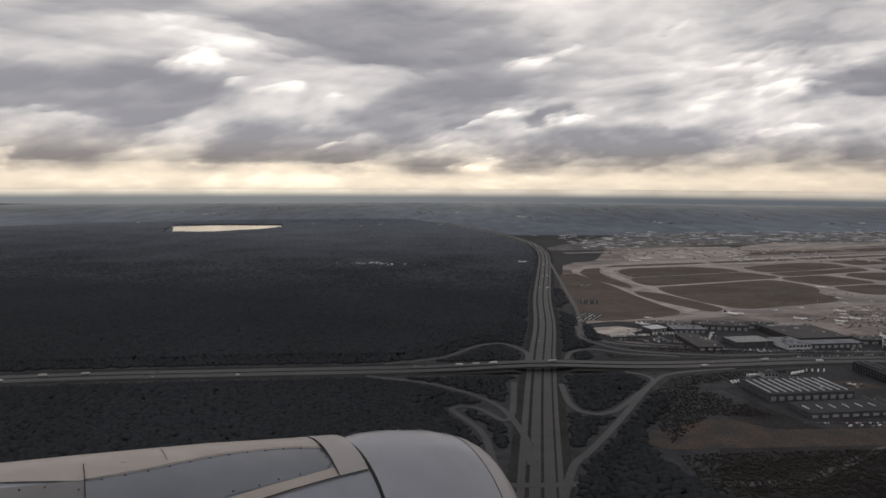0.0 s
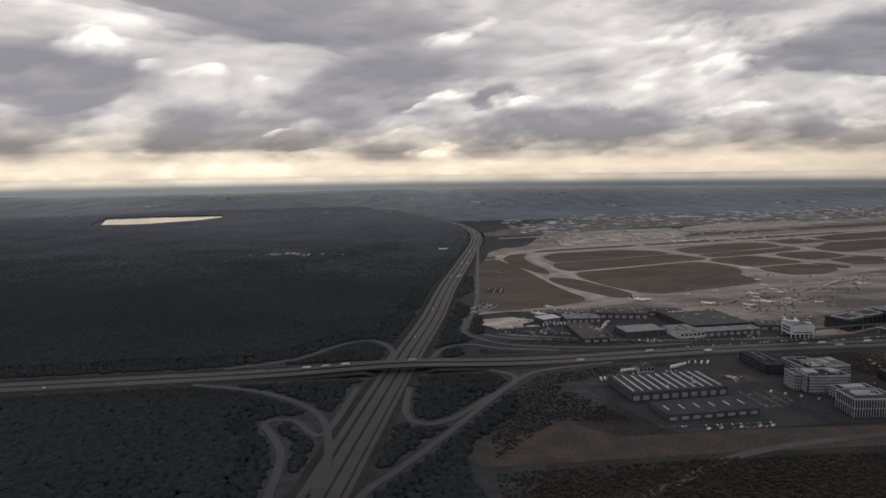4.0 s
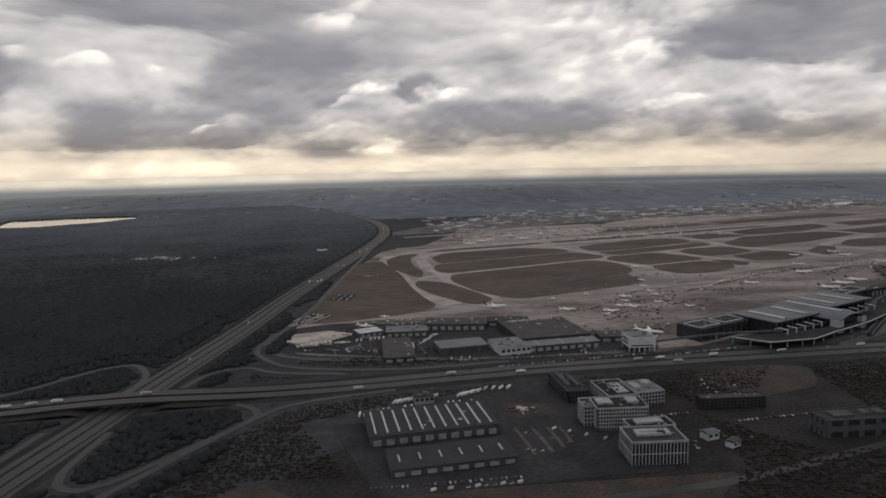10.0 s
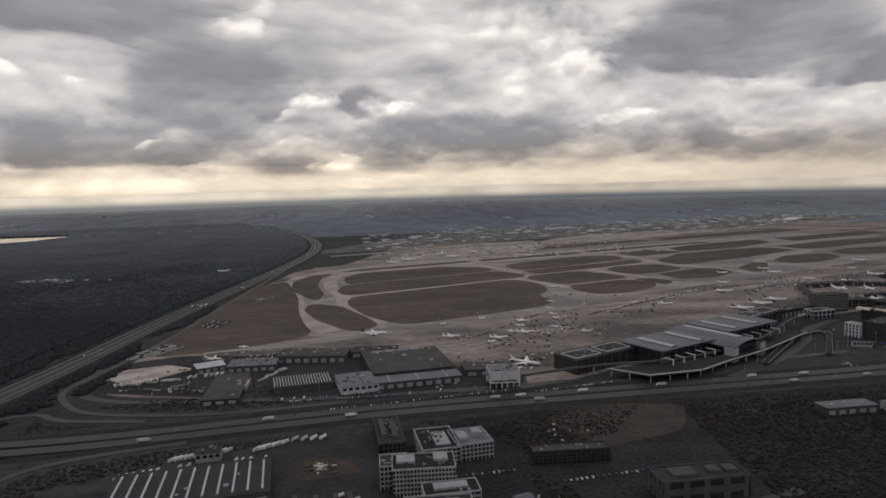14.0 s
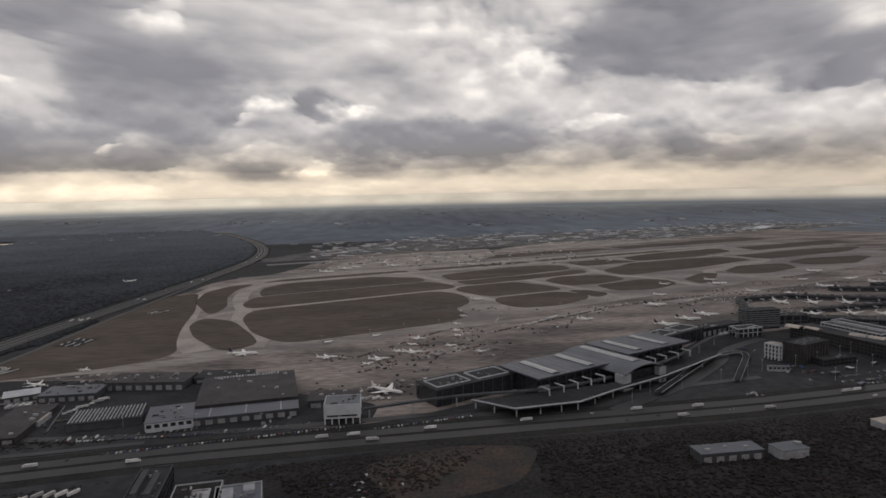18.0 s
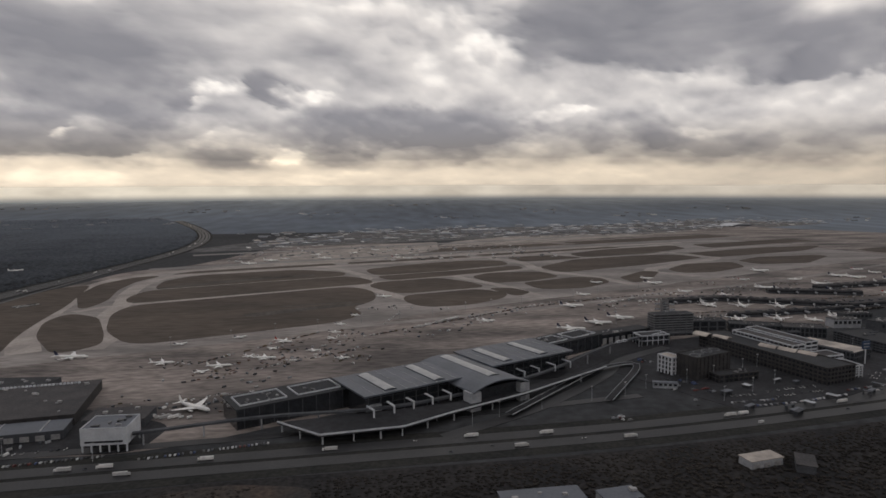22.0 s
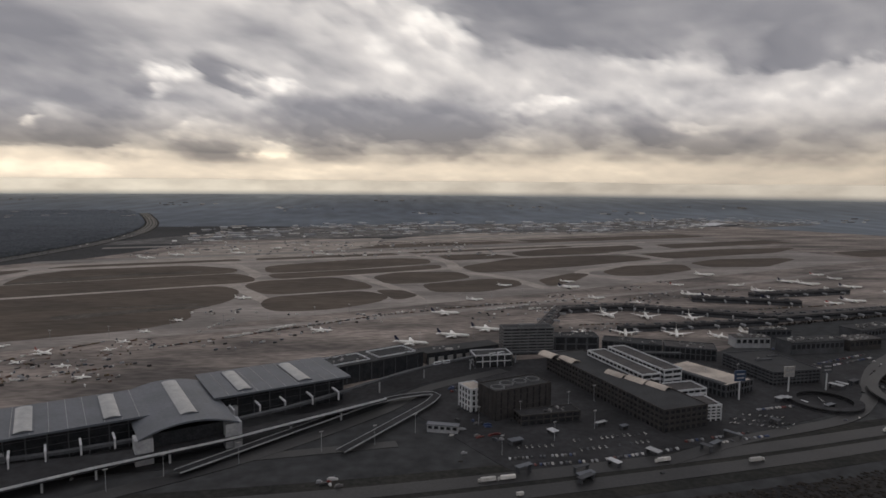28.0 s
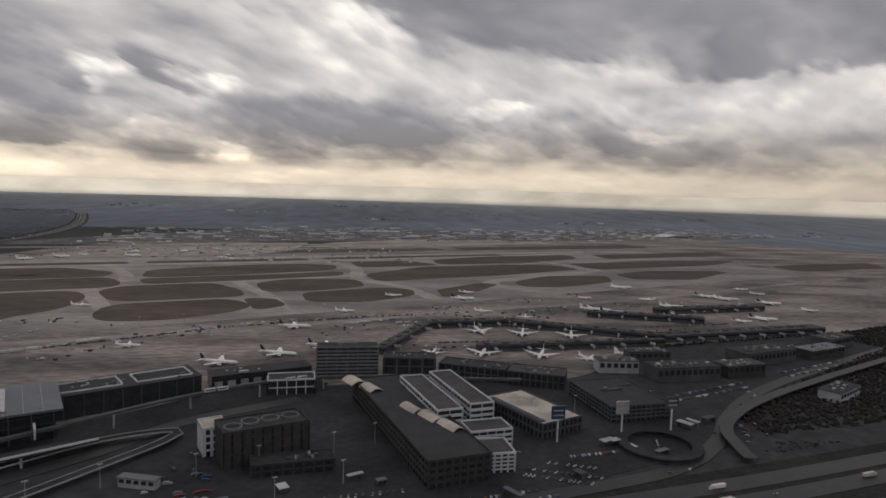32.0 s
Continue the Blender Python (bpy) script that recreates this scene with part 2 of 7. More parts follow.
SIGN_BLUE = surface("blue_sign_board", (0.03, 0.055, 0.11), (0.025, 0.045, 0.09), 0.4, 0.3, 2.0, 0.1)
RUBBER = plain("tyre_rubber", (0.02, 0.02, 0.02), 0.9)
WATER = plain("lake_water", (0.03, 0.035, 0.04), 0.12, 0.0, 0.8)


# ---- plan ----
AXIS = 28.5  # the runways' direction, degrees from +x
CA, SA = math.cos(radians(AXIS)), math.sin(radians(AXIS))


def site(x, y):
    """Draws the plan sheet's x, y into the world's metres: its scale shrinks slightly towards the south-east."""
    a, b = min(max(x, -600.0), 1500.0) / 1000, min(max(y, 250.0), 2300.0) / 1000
    dx = 4.5 - 14.7 * b + 18.0 * b * b - 2.3 * b ** 3 + 8.5 * a - 8.2 * a * b - 10.4 * a * b * b - 16.0 * a * a - 12.1 * a * a * b - 23.6 * a ** 3
    dy = -13.4 + 52.8 * b - 54.1 * b * b - 2.9 * b ** 3 - 23.8 * a - 53.1 * a * b + 7.3 * a * b * b + 66.5 * a * a - 31.5 * a * a * b - 11.1 * a ** 3
    return x + dx, y + dy


def field(u, v):
    """World x, y of a place u metres along the runways and v across them."""
    return site(u * CA - v * SA, u * SA + v * CA)


def spline(points, step=8.0):
    """A smooth line through the points."""
    p = [Vector(q).to_2d() for q in points]
    p = [p[0] * 2 - p[1]] + p + [p[-1] * 2 - p[-2]]
    out = []
    for a, b, c, d in zip(p, p[1:], p[2:], p[3:]):
        n = max(2, int((c - b).length / step))
        for i in range(n):
            t = i / n
            out.append(0.5 * (2 * b + (c - a) * t + (2 * a - 5 * b + 4 * c - d) * t * t + (3 * b - a - 3 * c + d) * t ** 3))
    return out + [p[-2]]


def rounded(points, radius, n=6):
    """A polygon with rounded corners."""
    out = []
    for i, q in enumerate(points):
        q, a, b = Vector(q).to_2d(), Vector(points[i - 1]).to_2d(), Vector(points[(i + 1) % len(points)]).to_2d()
        da, db = a - q, b - q
        r = min(radius, da.length * 0.45, db.length * 0.45)
        s, e = q + da.normalized() * r, q + db.normalized() * r
        out += [(1 - t) ** 2 * s + 2 * t * (1 - t) * q + t * t * e for t in (k / n for k in range(n + 1))]
    return out


def mesh_object(name, bm, material, parent=None, smooth=False):
    data = bpy.data.meshes.new(name)
    bmesh.ops.recalc_face_normals(bm, faces=bm.faces)
    bm.to_mesh(data)
    bm.free()
    if smooth:
        data.polygons.foreach_set("use_smooth", [True] * len(data.polygons))
    data.materials.append(material)
    ob = new(name, data)
    ob.parent = parent
    return ob


def part(name, bm, material, parent, label="", smooth=False):
    return tagged(mesh_object(name, bm, material, parent, smooth), label)


def again(ob, m, parent=None):
    """One more piece on the same mesh, at the pose m under the same parent."""
    o = new(ob.name.split(".")[0], ob.data)
    o.parent, o.matrix_basis = parent or ob.parent, m
    for key in ("label",):
        if key in ob:
            o[key] = ob[key]
    return o


def box(bm, x0, x1, y0, y1, z0, z1, inset=0.0):
    """A box, its top drawn in by inset."""
    i = inset
    v = [bm.verts.new(c) for c in ((x0, y0, z0), (x1, y0, z0), (x1, y1, z0), (x0, y1, z0), (x0 + i, y0 + i, z1), (x1 - i, y0 + i, z1), (x1 - i, y1 - i, z1), (x0 + i, y1 - i, z1))]
    for f in ((0, 3, 2, 1), (4, 5, 6, 7), (0, 1, 5, 4), (1, 2, 6, 5), (2, 3, 7, 6), (3, 0, 4, 7)):
        bm.faces.new([v[k] for k in f])


def prism(bm, points, z0, z1):
    low, high = [bm.verts.new((p[0], p[1], z0)) for p in points], [bm.verts.new((p[0], p[1], z1)) for p in points]
    bm.faces.new(high)
    bm.faces.new(low[::-1])
    for i in range(len(points)):
        j = (i + 1) % len(points)
        bm.faces.new((low[i], low[j], high[j], high[i]))


def tube(bm, x, y, z0, z1, r0, r1=None, n=10):
    r1 = r0 if r1 is None else r1
    ring = [(math.cos(2 * math.pi * k / n), math.sin(2 * math.pi * k / n)) for k in range(n)]
    low, high = [bm.verts.new((x + r0 * a, y + r0 * b, z0)) for a, b in ring], [bm.verts.new((x + r1 * a, y + r1 * b, z1)) for a, b in ring]
    bm.faces.new(high)
    bm.faces.new(low[::-1])
    for i in range(n):
        bm.faces.new((low[i], low[(i + 1) % n], high[(i + 1) % n], high[i]))


def slab(name, points, z, material, label, category, thick=0.4, group=""):
    """A flat piece of the setting with an edge down into the ground."""
    bm = bmesh.new()
    prism(bm, points, z - thick, z)
    return tagged(mesh_object(name, bm, material), label, category, group, "structure")


def ribbon(name, line, width, z, material, label, offset=0.0, category="road", heights=None, thick=0.5):
    bm = bmesh.new()
    pts = spline(line)
    prev = None
    for i, p in enumerate(pts):
        d = (pts[min(i + 1, len(pts) - 1)] - pts[max(i - 1, 0)]).normalized()
        s = Vector((-d.y, d.x))
        h = z if heights is None else z + heights(p)
        a, b = p + s * (offset - width / 2), p + s * (offset + width / 2)
        row = [bm.verts.new((a.x, a.y, h - thick)), bm.verts.new((a.x, a.y, h)), bm.verts.new((b.x, b.y, h)), bm.verts.new((b.x, b.y, h - thick))]
        if prev:
            for k in range(3):
                bm.faces.new((prev[k], row[k], row[k + 1], prev[k + 1]))
        prev = row
    return tagged(mesh_object(name, bm, material), label, category, "", "structure")


def root(name, x, y, z, turn, label, category, group=""):
    ob = new(name)
    ob.matrix_basis = pose(x, y, z, 0, 0, turn)
    ob.empty_display_size = 1.0
    return tagged(ob, label, category, group)


# ---- ground ----


def rise(x, y):
    """The far hills' height over the plain."""
    r = math.hypot(x - 430, y - 250)
    t = min(max((r - 2700) / 1600, 0), 1)
    return 44 * t * t * (3 - 2 * t) * (0.98 + 0.015 * math.sin(math.atan2(y - 250, x - 430) * 9) + 0.05 * noise.noise((x * 0.002, y * 0.002, 0)))


def disc(name, rings, material, label, category, height):
    bm = bmesh.new()
    n = 240
    grid = []
    for r in rings:
        spots = [(430 + r * math.cos(2 * math.pi * k / n), 250 + r * math.sin(2 * math.pi * k / n)) for k in range(n)]
        grid.append([bm.verts.new((x, y, height(x, y))) for x, y in spots] if r else [bm.verts.new((430, 250, height(430, 250)))] * n)
    for a, b in zip(grid, grid[1:]):
        for k in range(n):
            q = (k + 1) % n
            bm.faces.new((a[k], b[k], b[q]) if a[k] is a[q] else (a[k], b[k], b[q], a[q]))
    ob = tagged(mesh_object(name, bm, material, smooth=True), label, category, "", "structure")
    # how much haze the colour takes, growing with distance from the centre
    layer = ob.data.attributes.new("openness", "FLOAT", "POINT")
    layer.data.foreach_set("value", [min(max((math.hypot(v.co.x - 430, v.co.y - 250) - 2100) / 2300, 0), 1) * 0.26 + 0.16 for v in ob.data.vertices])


def ground():
    disc("ground", [0, 60, 160, 350, 700, 1200, 1800, 2400, 2800, 3400, 4200, 6000, 12000], WOODS, "dark winter woodland floor reaching to the hills", "ground", lambda x, y: 0.0)
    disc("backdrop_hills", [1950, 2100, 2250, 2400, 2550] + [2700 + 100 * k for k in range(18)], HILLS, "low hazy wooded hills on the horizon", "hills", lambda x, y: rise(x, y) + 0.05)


ground()

# airfield: one paved sheet with islands of grass
AIRFIELD = [(455, 560), (560, 476), (650, 432), (735, 385), (1110, 385), (1240, 395), (1330, 330), (1500, 372), (1740, 325), (3000, 330), (3000, 1480), (2300, 1400), (1560, 1340), (1520, 1520), (1230, 1540), (1020, 1300), (960, 1235), (840, 1190), (745, 1050), (640, 905), (540, 720)]
slab("airfield_pavement", [field(*p) for p in rounded(AIRFIELD, 40)], 0.1, APRON, "brownish grey concrete apron with tyre stains", "apron")
WEST_ISLANDS = [
    ([(508, 650), (640, 900), (735, 1040), (775, 1055), (735, 890), (700, 790), (680, 720), (668, 650), (600, 640)], 30),
    ([(712, 640), (745, 655), (752, 700), (757, 790), (735, 830), (712, 790), (703, 720)], 20),
    ([(748, 850), (778, 900), (800, 985), (835, 1060), (880, 1110), (845, 1110), (790, 1055), (755, 960)], 22),
    ([(770, 640), (960, 636), (1005, 660), (1010, 705), (1060, 735), (1090, 800), (1082, 850), (800, 846), (775, 800), (760, 710)], 26),
    ([(800, 866), (1125, 866), (1138, 900), (1130, 955), (838, 958), (806, 910)], 22),
]
MAIN_ISLANDS = [
    ([(848, 968), (1128, 966), (1145, 1005), (1120, 1040), (1090, 1075), (930, 1085), (875, 1045)], 24),
    ([(1112, 760), (1245, 750), (1256, 800), (1240, 865), (1135, 868), (1108, 838)], 20),
    ([(1086, 660), (1140, 645), (1205, 662), (1235, 690), (1225, 738), (1110, 742), (1088, 705)], 22),
    ([(1232, 664), (1268, 680), (1270, 722), (1243, 735)], 12),
    ([(1280, 775), (1345, 764), (1420, 780), (1436, 840), (1350, 872), (1295, 846)], 20),
    ([(1300, 690), (1360, 668), (1440, 690), (1462, 730), (1440, 756), (1320, 752)], 20),
]
MIDDLE_ISLANDS = [
    ([(1462, 815), (1700, 820), (1925, 850), (1925, 915), (1850, 945), (1640, 955), (1480, 890)], 26),
    ([(1470, 664), (1540, 690), (1615, 735), (1600, 752), (1495, 715)], 14),
    ([(1640, 700), (1700, 682), (1830, 700), (1890, 760), (1770, 786), (1660, 745)], 20),
    ([(1905, 715), (2030, 676), (2200, 735), (2200, 760), (2060, 795), (1930, 770)], 20),
    ([(1172, 942), (1300, 936), (1460, 955), (1490, 1015), (1440, 1045), (1350, 1050), (1195, 1020)], 24),
    ([(1165, 880), (1280, 878), (1440, 890), (1460, 930), (1300, 925), (1168, 930)], 18),
]
EAST_ISLANDS = [
    ([(1520, 975), (1680, 975), (1660, 1050), (1540, 1055)], 18),
    ([(1690, 980), (1900, 975), (2110, 1020), (2160, 1095), (1865, 1090), (1720, 1050)], 24),
    ([(1960, 840), (2300, 840), (2450, 900), (2300, 940), (1980, 930)], 26),
    ([(900, 1118), (1180, 1112), (1180, 1134), (940, 1140)], 8),
    ([(1210, 1110), (1480, 1100), (1480, 1128), (1215, 1132)], 8),
    ([(1520, 1108), (1960, 1112), (1960, 1140), (1520, 1134)], 8),
    ([(2200, 1000), (2600, 1010), (2620, 1090), (2250, 1090)], 20),
    ([(2350, 700), (2600, 690), (2700, 780), (2400, 790)], 20),
]
RUNWAY_ISLANDS = [
    ([(1960, 1240), (2600, 1240), (2600, 1310), (1960, 1310)], 12),
    ([(1480, 1240), (1900, 1250), (1900, 1300), (1500, 1300)], 12),
]
GRASS_ISLANDS = WEST_ISLANDS + MAIN_ISLANDS + MIDDLE_ISLANDS + EAST_ISLANDS + RUNWAY_ISLANDS
slab("taxiway_field", [field(*p) for p in rounded([(664, 640), (700, 632), (1000, 622), (1450, 628), (2300, 650), (2500, 1190), (960, 1190), (860, 1150), (790, 1085), (745, 1000), (712, 880), (682, 790), (668, 700)], 30)], 0.125, LANE, "pale concrete taxiways between the grass islands", "taxiway")


def widened(points, by):
    """The outline moved outwards."""
    out, n = [], len(points)
    turn = sum(points[i - 1][0] * points[i][1] - points[i][0] * points[i - 1][1] for i in range(n))
    for i in range(n):
        d = (Vector(points[(i + 1) % n]).to_2d() - Vector(points[i - 1]).to_2d()).normalized()
        side = Vector((d.y, -d.x)) * (by if turn > 0 else -by)
        out.append(Vector(points[i]).to_2d() + side)
    return out


for pts, r in GRASS_ISLANDS:
    slab("grass_island", [field(*p) for p in widened(rounded(pts, r), 3.0)], 0.16, GRASS, "mown brown winter grass between concrete taxiways", "grass", 0.3, "grass between the taxiways")

# taxiways, runway and paved yard, a little paler than the apron
TAXIWAYS = [
    ([(690, 655), (692, 760), (722, 860), (752, 960), (790, 1060), (850, 1125), (950, 1156), (1250, 1158), (2300, 1165)], 25),
    ([(738, 640), (762, 700), (768, 790), (792, 862), (812, 950), (850, 1040), (905, 1096), (1000, 1100), (1500, 1085), (2200, 1120)], 20),
    ([(740, 838), (790, 856), (950, 857), (1300, 876), (1460, 880), (1950, 960), (2500, 970)], 11),
    ([(1098, 690), (1098, 760), (1100, 860), (1150, 930), (1155, 1050), (1150, 1150)], 16),
    ([(1255, 650), (1272, 740), (1275, 860), (1300, 920)], 15),
    ([(1450, 650), (1465, 760), (1448, 850), (1500, 960), (1505, 1080)], 18),
    ([(1620, 660), (1630, 760), (1940, 830), (1950, 960), (1990, 1100)], 20),
]
for i, (line, w) in enumerate(TAXIWAYS):
    ribbon("taxiway", [field(*p) for p in line], w, 0.135 + 0.003 * i, TAXI, "pale concrete taxiway with rounded turns", category="taxiway", thick=0.3)
for i, (line, w) in enumerate((([(560, 648), (640, 628), (730, 622), (900, 612), (1040, 632), (1100, 668), (1250, 648), (1450, 636), (1620, 652), (1900, 668), (2300, 660)], 22), ([(900, 612), (1100, 590), (1300, 575), (1480, 575), (1700, 560), (2300, 600)], 12))):
    ribbon("apron_lane", [field(*p) for p in line], w, 0.115 + 0.006 * i, LANE, "worn pale taxi lane along the apron", category="taxiway", thick=0.3)
ribbon("runway", [field(880, 1205), (field(1500, 1205)), field(2600, 1210)], 26, 0.24, RUNWAY, "long grey asphalt runway", category="runway", thick=0.3)
ribbon("runway", [field(1000, 1420), (field(1500, 1420)), field(2700, 1424)], 26, 0.26, RUNWAY, "long grey asphalt runway", category="runway", thick=0.3)
slab("cargo_apron", rounded([(335, 1430), (345, 1560), (400, 1700), (520, 1790), (700, 1840), (690, 1660), (600, 1540), (500, 1450)], 16), 0.2, CARGO, "pale concrete cargo apron", "apron")
slab("cargo_apron", rounded([(690, 1730), (740, 1850), (900, 1985), (1200, 2030), (1300, 1990), (1000, 1830)], 20), 0.2, CARGO, "pale concrete cargo apron", "apron")
slab("vehicle_yard", [field(*p) for p in rounded([(474, 605), (487, 617), (524, 613), (540, 588), (494, 569), (480, 570)], 6)], 0.35, PALE, "pale concrete yard beside the cargo sheds", "yard")

slab("gravel_patch", spline([(432, 1018), (500, 1052), (548, 1068), (552, 1058), (505, 1036), (445, 1004), (432, 1018)], 12)[:-1], 0.19, WORN, "pale worn strip in the airfield grass", "gravel")
for line, w in (([(285, 1200), (380, 1262), (475, 1306)], 13), ([(300, 1236), (400, 1283), (445, 1296)], 7), ([(463, 1056), (500, 1066), (540, 1074)], 7)):
    ribbon("gravel_strip", line, w, 0.185, WORN, "pale worn strip in the airfield grass", category="gravel", thick=0.2)

# roads
A5 = [site(*p) for p in [(15, 150), (35, 365), (49, 511), (62, 640), (78, 790), (92, 1000)]] + [(128, 1268), (155, 1540), (160, 1750), (135, 1960), (80, 2180), (-10, 2430), (-190, 2850), (-480, 3500)]
A3 = [site(*p) for p in [(-1700, 130), (-900, 355), (-407, 489), (-232, 535), (-83, 567), (53, 592), (185, 618), (290, 642), (371, 658), (541, 679), (660, 692), (742, 702), (848, 721), (990, 752), (1200, 810), (1700, 980)]]


def deck_height(p):
    """The crossing motorway rises over the other."""
    return 4.2 * math.exp(-((p.x - 57) / 75.0) ** 2)


for off, w in ((-6.3, 6.6), (2.2, 6.6), (-12.6, 3.2), (10.2, 4.6)):
    ribbon("motorway", A5, w, 0.22, ASPHALT, "grey asphalt motorway carriageway through woods", off)
for off, w in ((-6.5, 9.5), (6.5, 9.5)):
    ribbon("motorway", A3, w, 0.3, ASPHALT, "grey asphalt motorway carriageway crossing on a bridge", off, heights=deck_height, thick=1.2)
ribbon("road_verge", A5, 38, 0.08, VERGE, "rough grass verge along the motorway", -1, "verge")
ribbon("road_verge", A3, 38, 0.1, VERGE, "rough grass verge along the motorway", 0, "verge", heights=lambda p: max(0, deck_height(p) - 1.4) if abs(p.x - 57) > 24 else 0)
RAMPS = [
    [(44, 600), (48, 640), (40, 664), (22, 682), (-2, 668), (-20, 640), (-40, 612), (-90, 585)],
    [(70, 545), (71, 492), (82, 474), (101, 480), (133, 529), (152, 560), (150, 578), (125, 592), (90, 597)],
    [(240, 612), (180, 590), (152, 560), (101, 460), (72, 406), (58, 383), (46, 340)],
    [(30, 545), (25, 470), (18, 452), (-3, 477), (-21, 472), (-8, 448), (4, 420), (12, 350)],
]
RAMPS += [
    [(-100, 545), (-40, 530), (10, 490), (30, 430), (32, 380)],
    [(82, 610), (94, 655), (120, 670), (145, 656), (200, 650)],
    [(146, 1500), (138, 1128), (133, 917), (122, 790), (113, 730), (125, 697), (160, 668), (240, 660), (330, 675)],
]
RAMPS = [[site(*p) for p in line] for line in RAMPS]
for i, line in enumerate(RAMPS):
    ribbon("slip_road", line, 5.0, 0.245 + 0.012 * i, ASPHALT, "single lane slip road curving through grass", category="road")
ribbon("service_road", [site(*p) for p in [(112, 790), (126, 720), (166, 692), (248, 687), (331, 686), (416, 694), (540, 712), (640, 735), (760, 760)]], 7, 0.28, ASPHALT, "service road beside the airport fence")
ribbon("service_road", [site(*p) for p in [(-200, 325), (25, 353), (81, 363), (182, 374), (270, 430), (350, 455), (420, 470), (560, 520)]], 6, 0.24, ASPHALT, "narrow country road past the depot")
slab("lake", spline([site(*p) for p in [(-1130, 2305), (-1205, 2470), (-1275, 2630), (-1130, 2710), (-890, 2730), (-835, 2595), (-870, 2465), (-998, 2330), (-1130, 2305)]], 30)[:-1], 0.3, WATER, "long pale lake reflecting the bright sky", "lake")
slab("clearing", spline([(-40, 880), (-22, 890), (-6, 886), (-20, 876), (-40, 880)], 6)[:-1], 0.2, SOIL, "small bare clearing in the woods", "clearing")

# ---- clouds ----
def lattice_noise(x, y, seed, octaves=5, gain=0.5):
    """Smooth value noise on numpy arrays."""
    rng = np.random.RandomState(seed)
    total, amp, norm = np.zeros_like(x), 1.0, 0.0
    for k in range(octaves):
        table = rng.rand(64, 64)
        fx, fy = x * 2 ** k, y * 2 ** k
        ix, iy = np.floor(fx).astype(int), np.floor(fy).astype(int)
        tx, ty = fx - ix, fy - iy
        tx, ty = tx * tx * (3 - 2 * tx), ty * ty * (3 - 2 * ty)
        a, b = table[ix % 64, iy % 64], table[(ix + 1) % 64, iy % 64]
        c, d = table[ix % 64, (iy + 1) % 64], table[(ix + 1) % 64, (iy + 1) % 64]
        total += amp * ((a * (1 - tx) + b * tx) * (1 - ty) + (c * (1 - tx) + d * tx) * ty)
        norm += amp
        amp *= gain
    return total / norm


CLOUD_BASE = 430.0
# heaps of thick cloud over the airport's middle, their shade put into the colour: azimuth from north, elevation,
# half-width, half-height (degrees), thickness
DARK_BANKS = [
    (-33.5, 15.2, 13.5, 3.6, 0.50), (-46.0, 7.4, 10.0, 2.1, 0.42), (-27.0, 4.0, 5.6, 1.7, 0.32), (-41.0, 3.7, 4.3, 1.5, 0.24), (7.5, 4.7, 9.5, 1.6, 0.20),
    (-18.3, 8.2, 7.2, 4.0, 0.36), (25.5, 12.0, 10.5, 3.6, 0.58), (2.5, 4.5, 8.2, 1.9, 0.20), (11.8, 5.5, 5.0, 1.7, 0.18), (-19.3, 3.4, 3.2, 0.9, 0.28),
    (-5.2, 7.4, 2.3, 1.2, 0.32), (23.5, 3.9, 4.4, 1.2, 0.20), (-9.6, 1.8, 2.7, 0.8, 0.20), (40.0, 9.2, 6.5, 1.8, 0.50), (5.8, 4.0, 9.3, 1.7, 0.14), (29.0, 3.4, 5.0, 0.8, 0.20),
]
# thin places and gaps: the sunlight through them is put into the sheet's colour
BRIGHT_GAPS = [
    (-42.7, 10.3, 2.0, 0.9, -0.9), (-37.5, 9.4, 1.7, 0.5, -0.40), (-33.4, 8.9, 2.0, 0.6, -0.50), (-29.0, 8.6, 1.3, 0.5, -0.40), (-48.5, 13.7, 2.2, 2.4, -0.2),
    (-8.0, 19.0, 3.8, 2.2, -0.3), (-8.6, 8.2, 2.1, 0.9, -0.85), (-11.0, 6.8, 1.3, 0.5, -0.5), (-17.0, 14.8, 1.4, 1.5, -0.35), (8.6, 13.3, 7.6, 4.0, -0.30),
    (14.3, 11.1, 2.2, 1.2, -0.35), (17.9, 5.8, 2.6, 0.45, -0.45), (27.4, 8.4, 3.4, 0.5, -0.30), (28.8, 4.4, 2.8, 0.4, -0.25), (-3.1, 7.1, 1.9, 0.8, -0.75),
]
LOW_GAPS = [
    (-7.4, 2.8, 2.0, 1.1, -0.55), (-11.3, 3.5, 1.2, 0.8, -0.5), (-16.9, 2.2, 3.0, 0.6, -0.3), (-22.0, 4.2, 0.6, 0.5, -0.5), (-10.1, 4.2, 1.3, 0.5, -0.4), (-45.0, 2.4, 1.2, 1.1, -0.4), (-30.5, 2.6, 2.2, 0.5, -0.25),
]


def smooth(t):
    t = np.clip(t, 0, 1)
    return t * t * (3 - 2 * t)


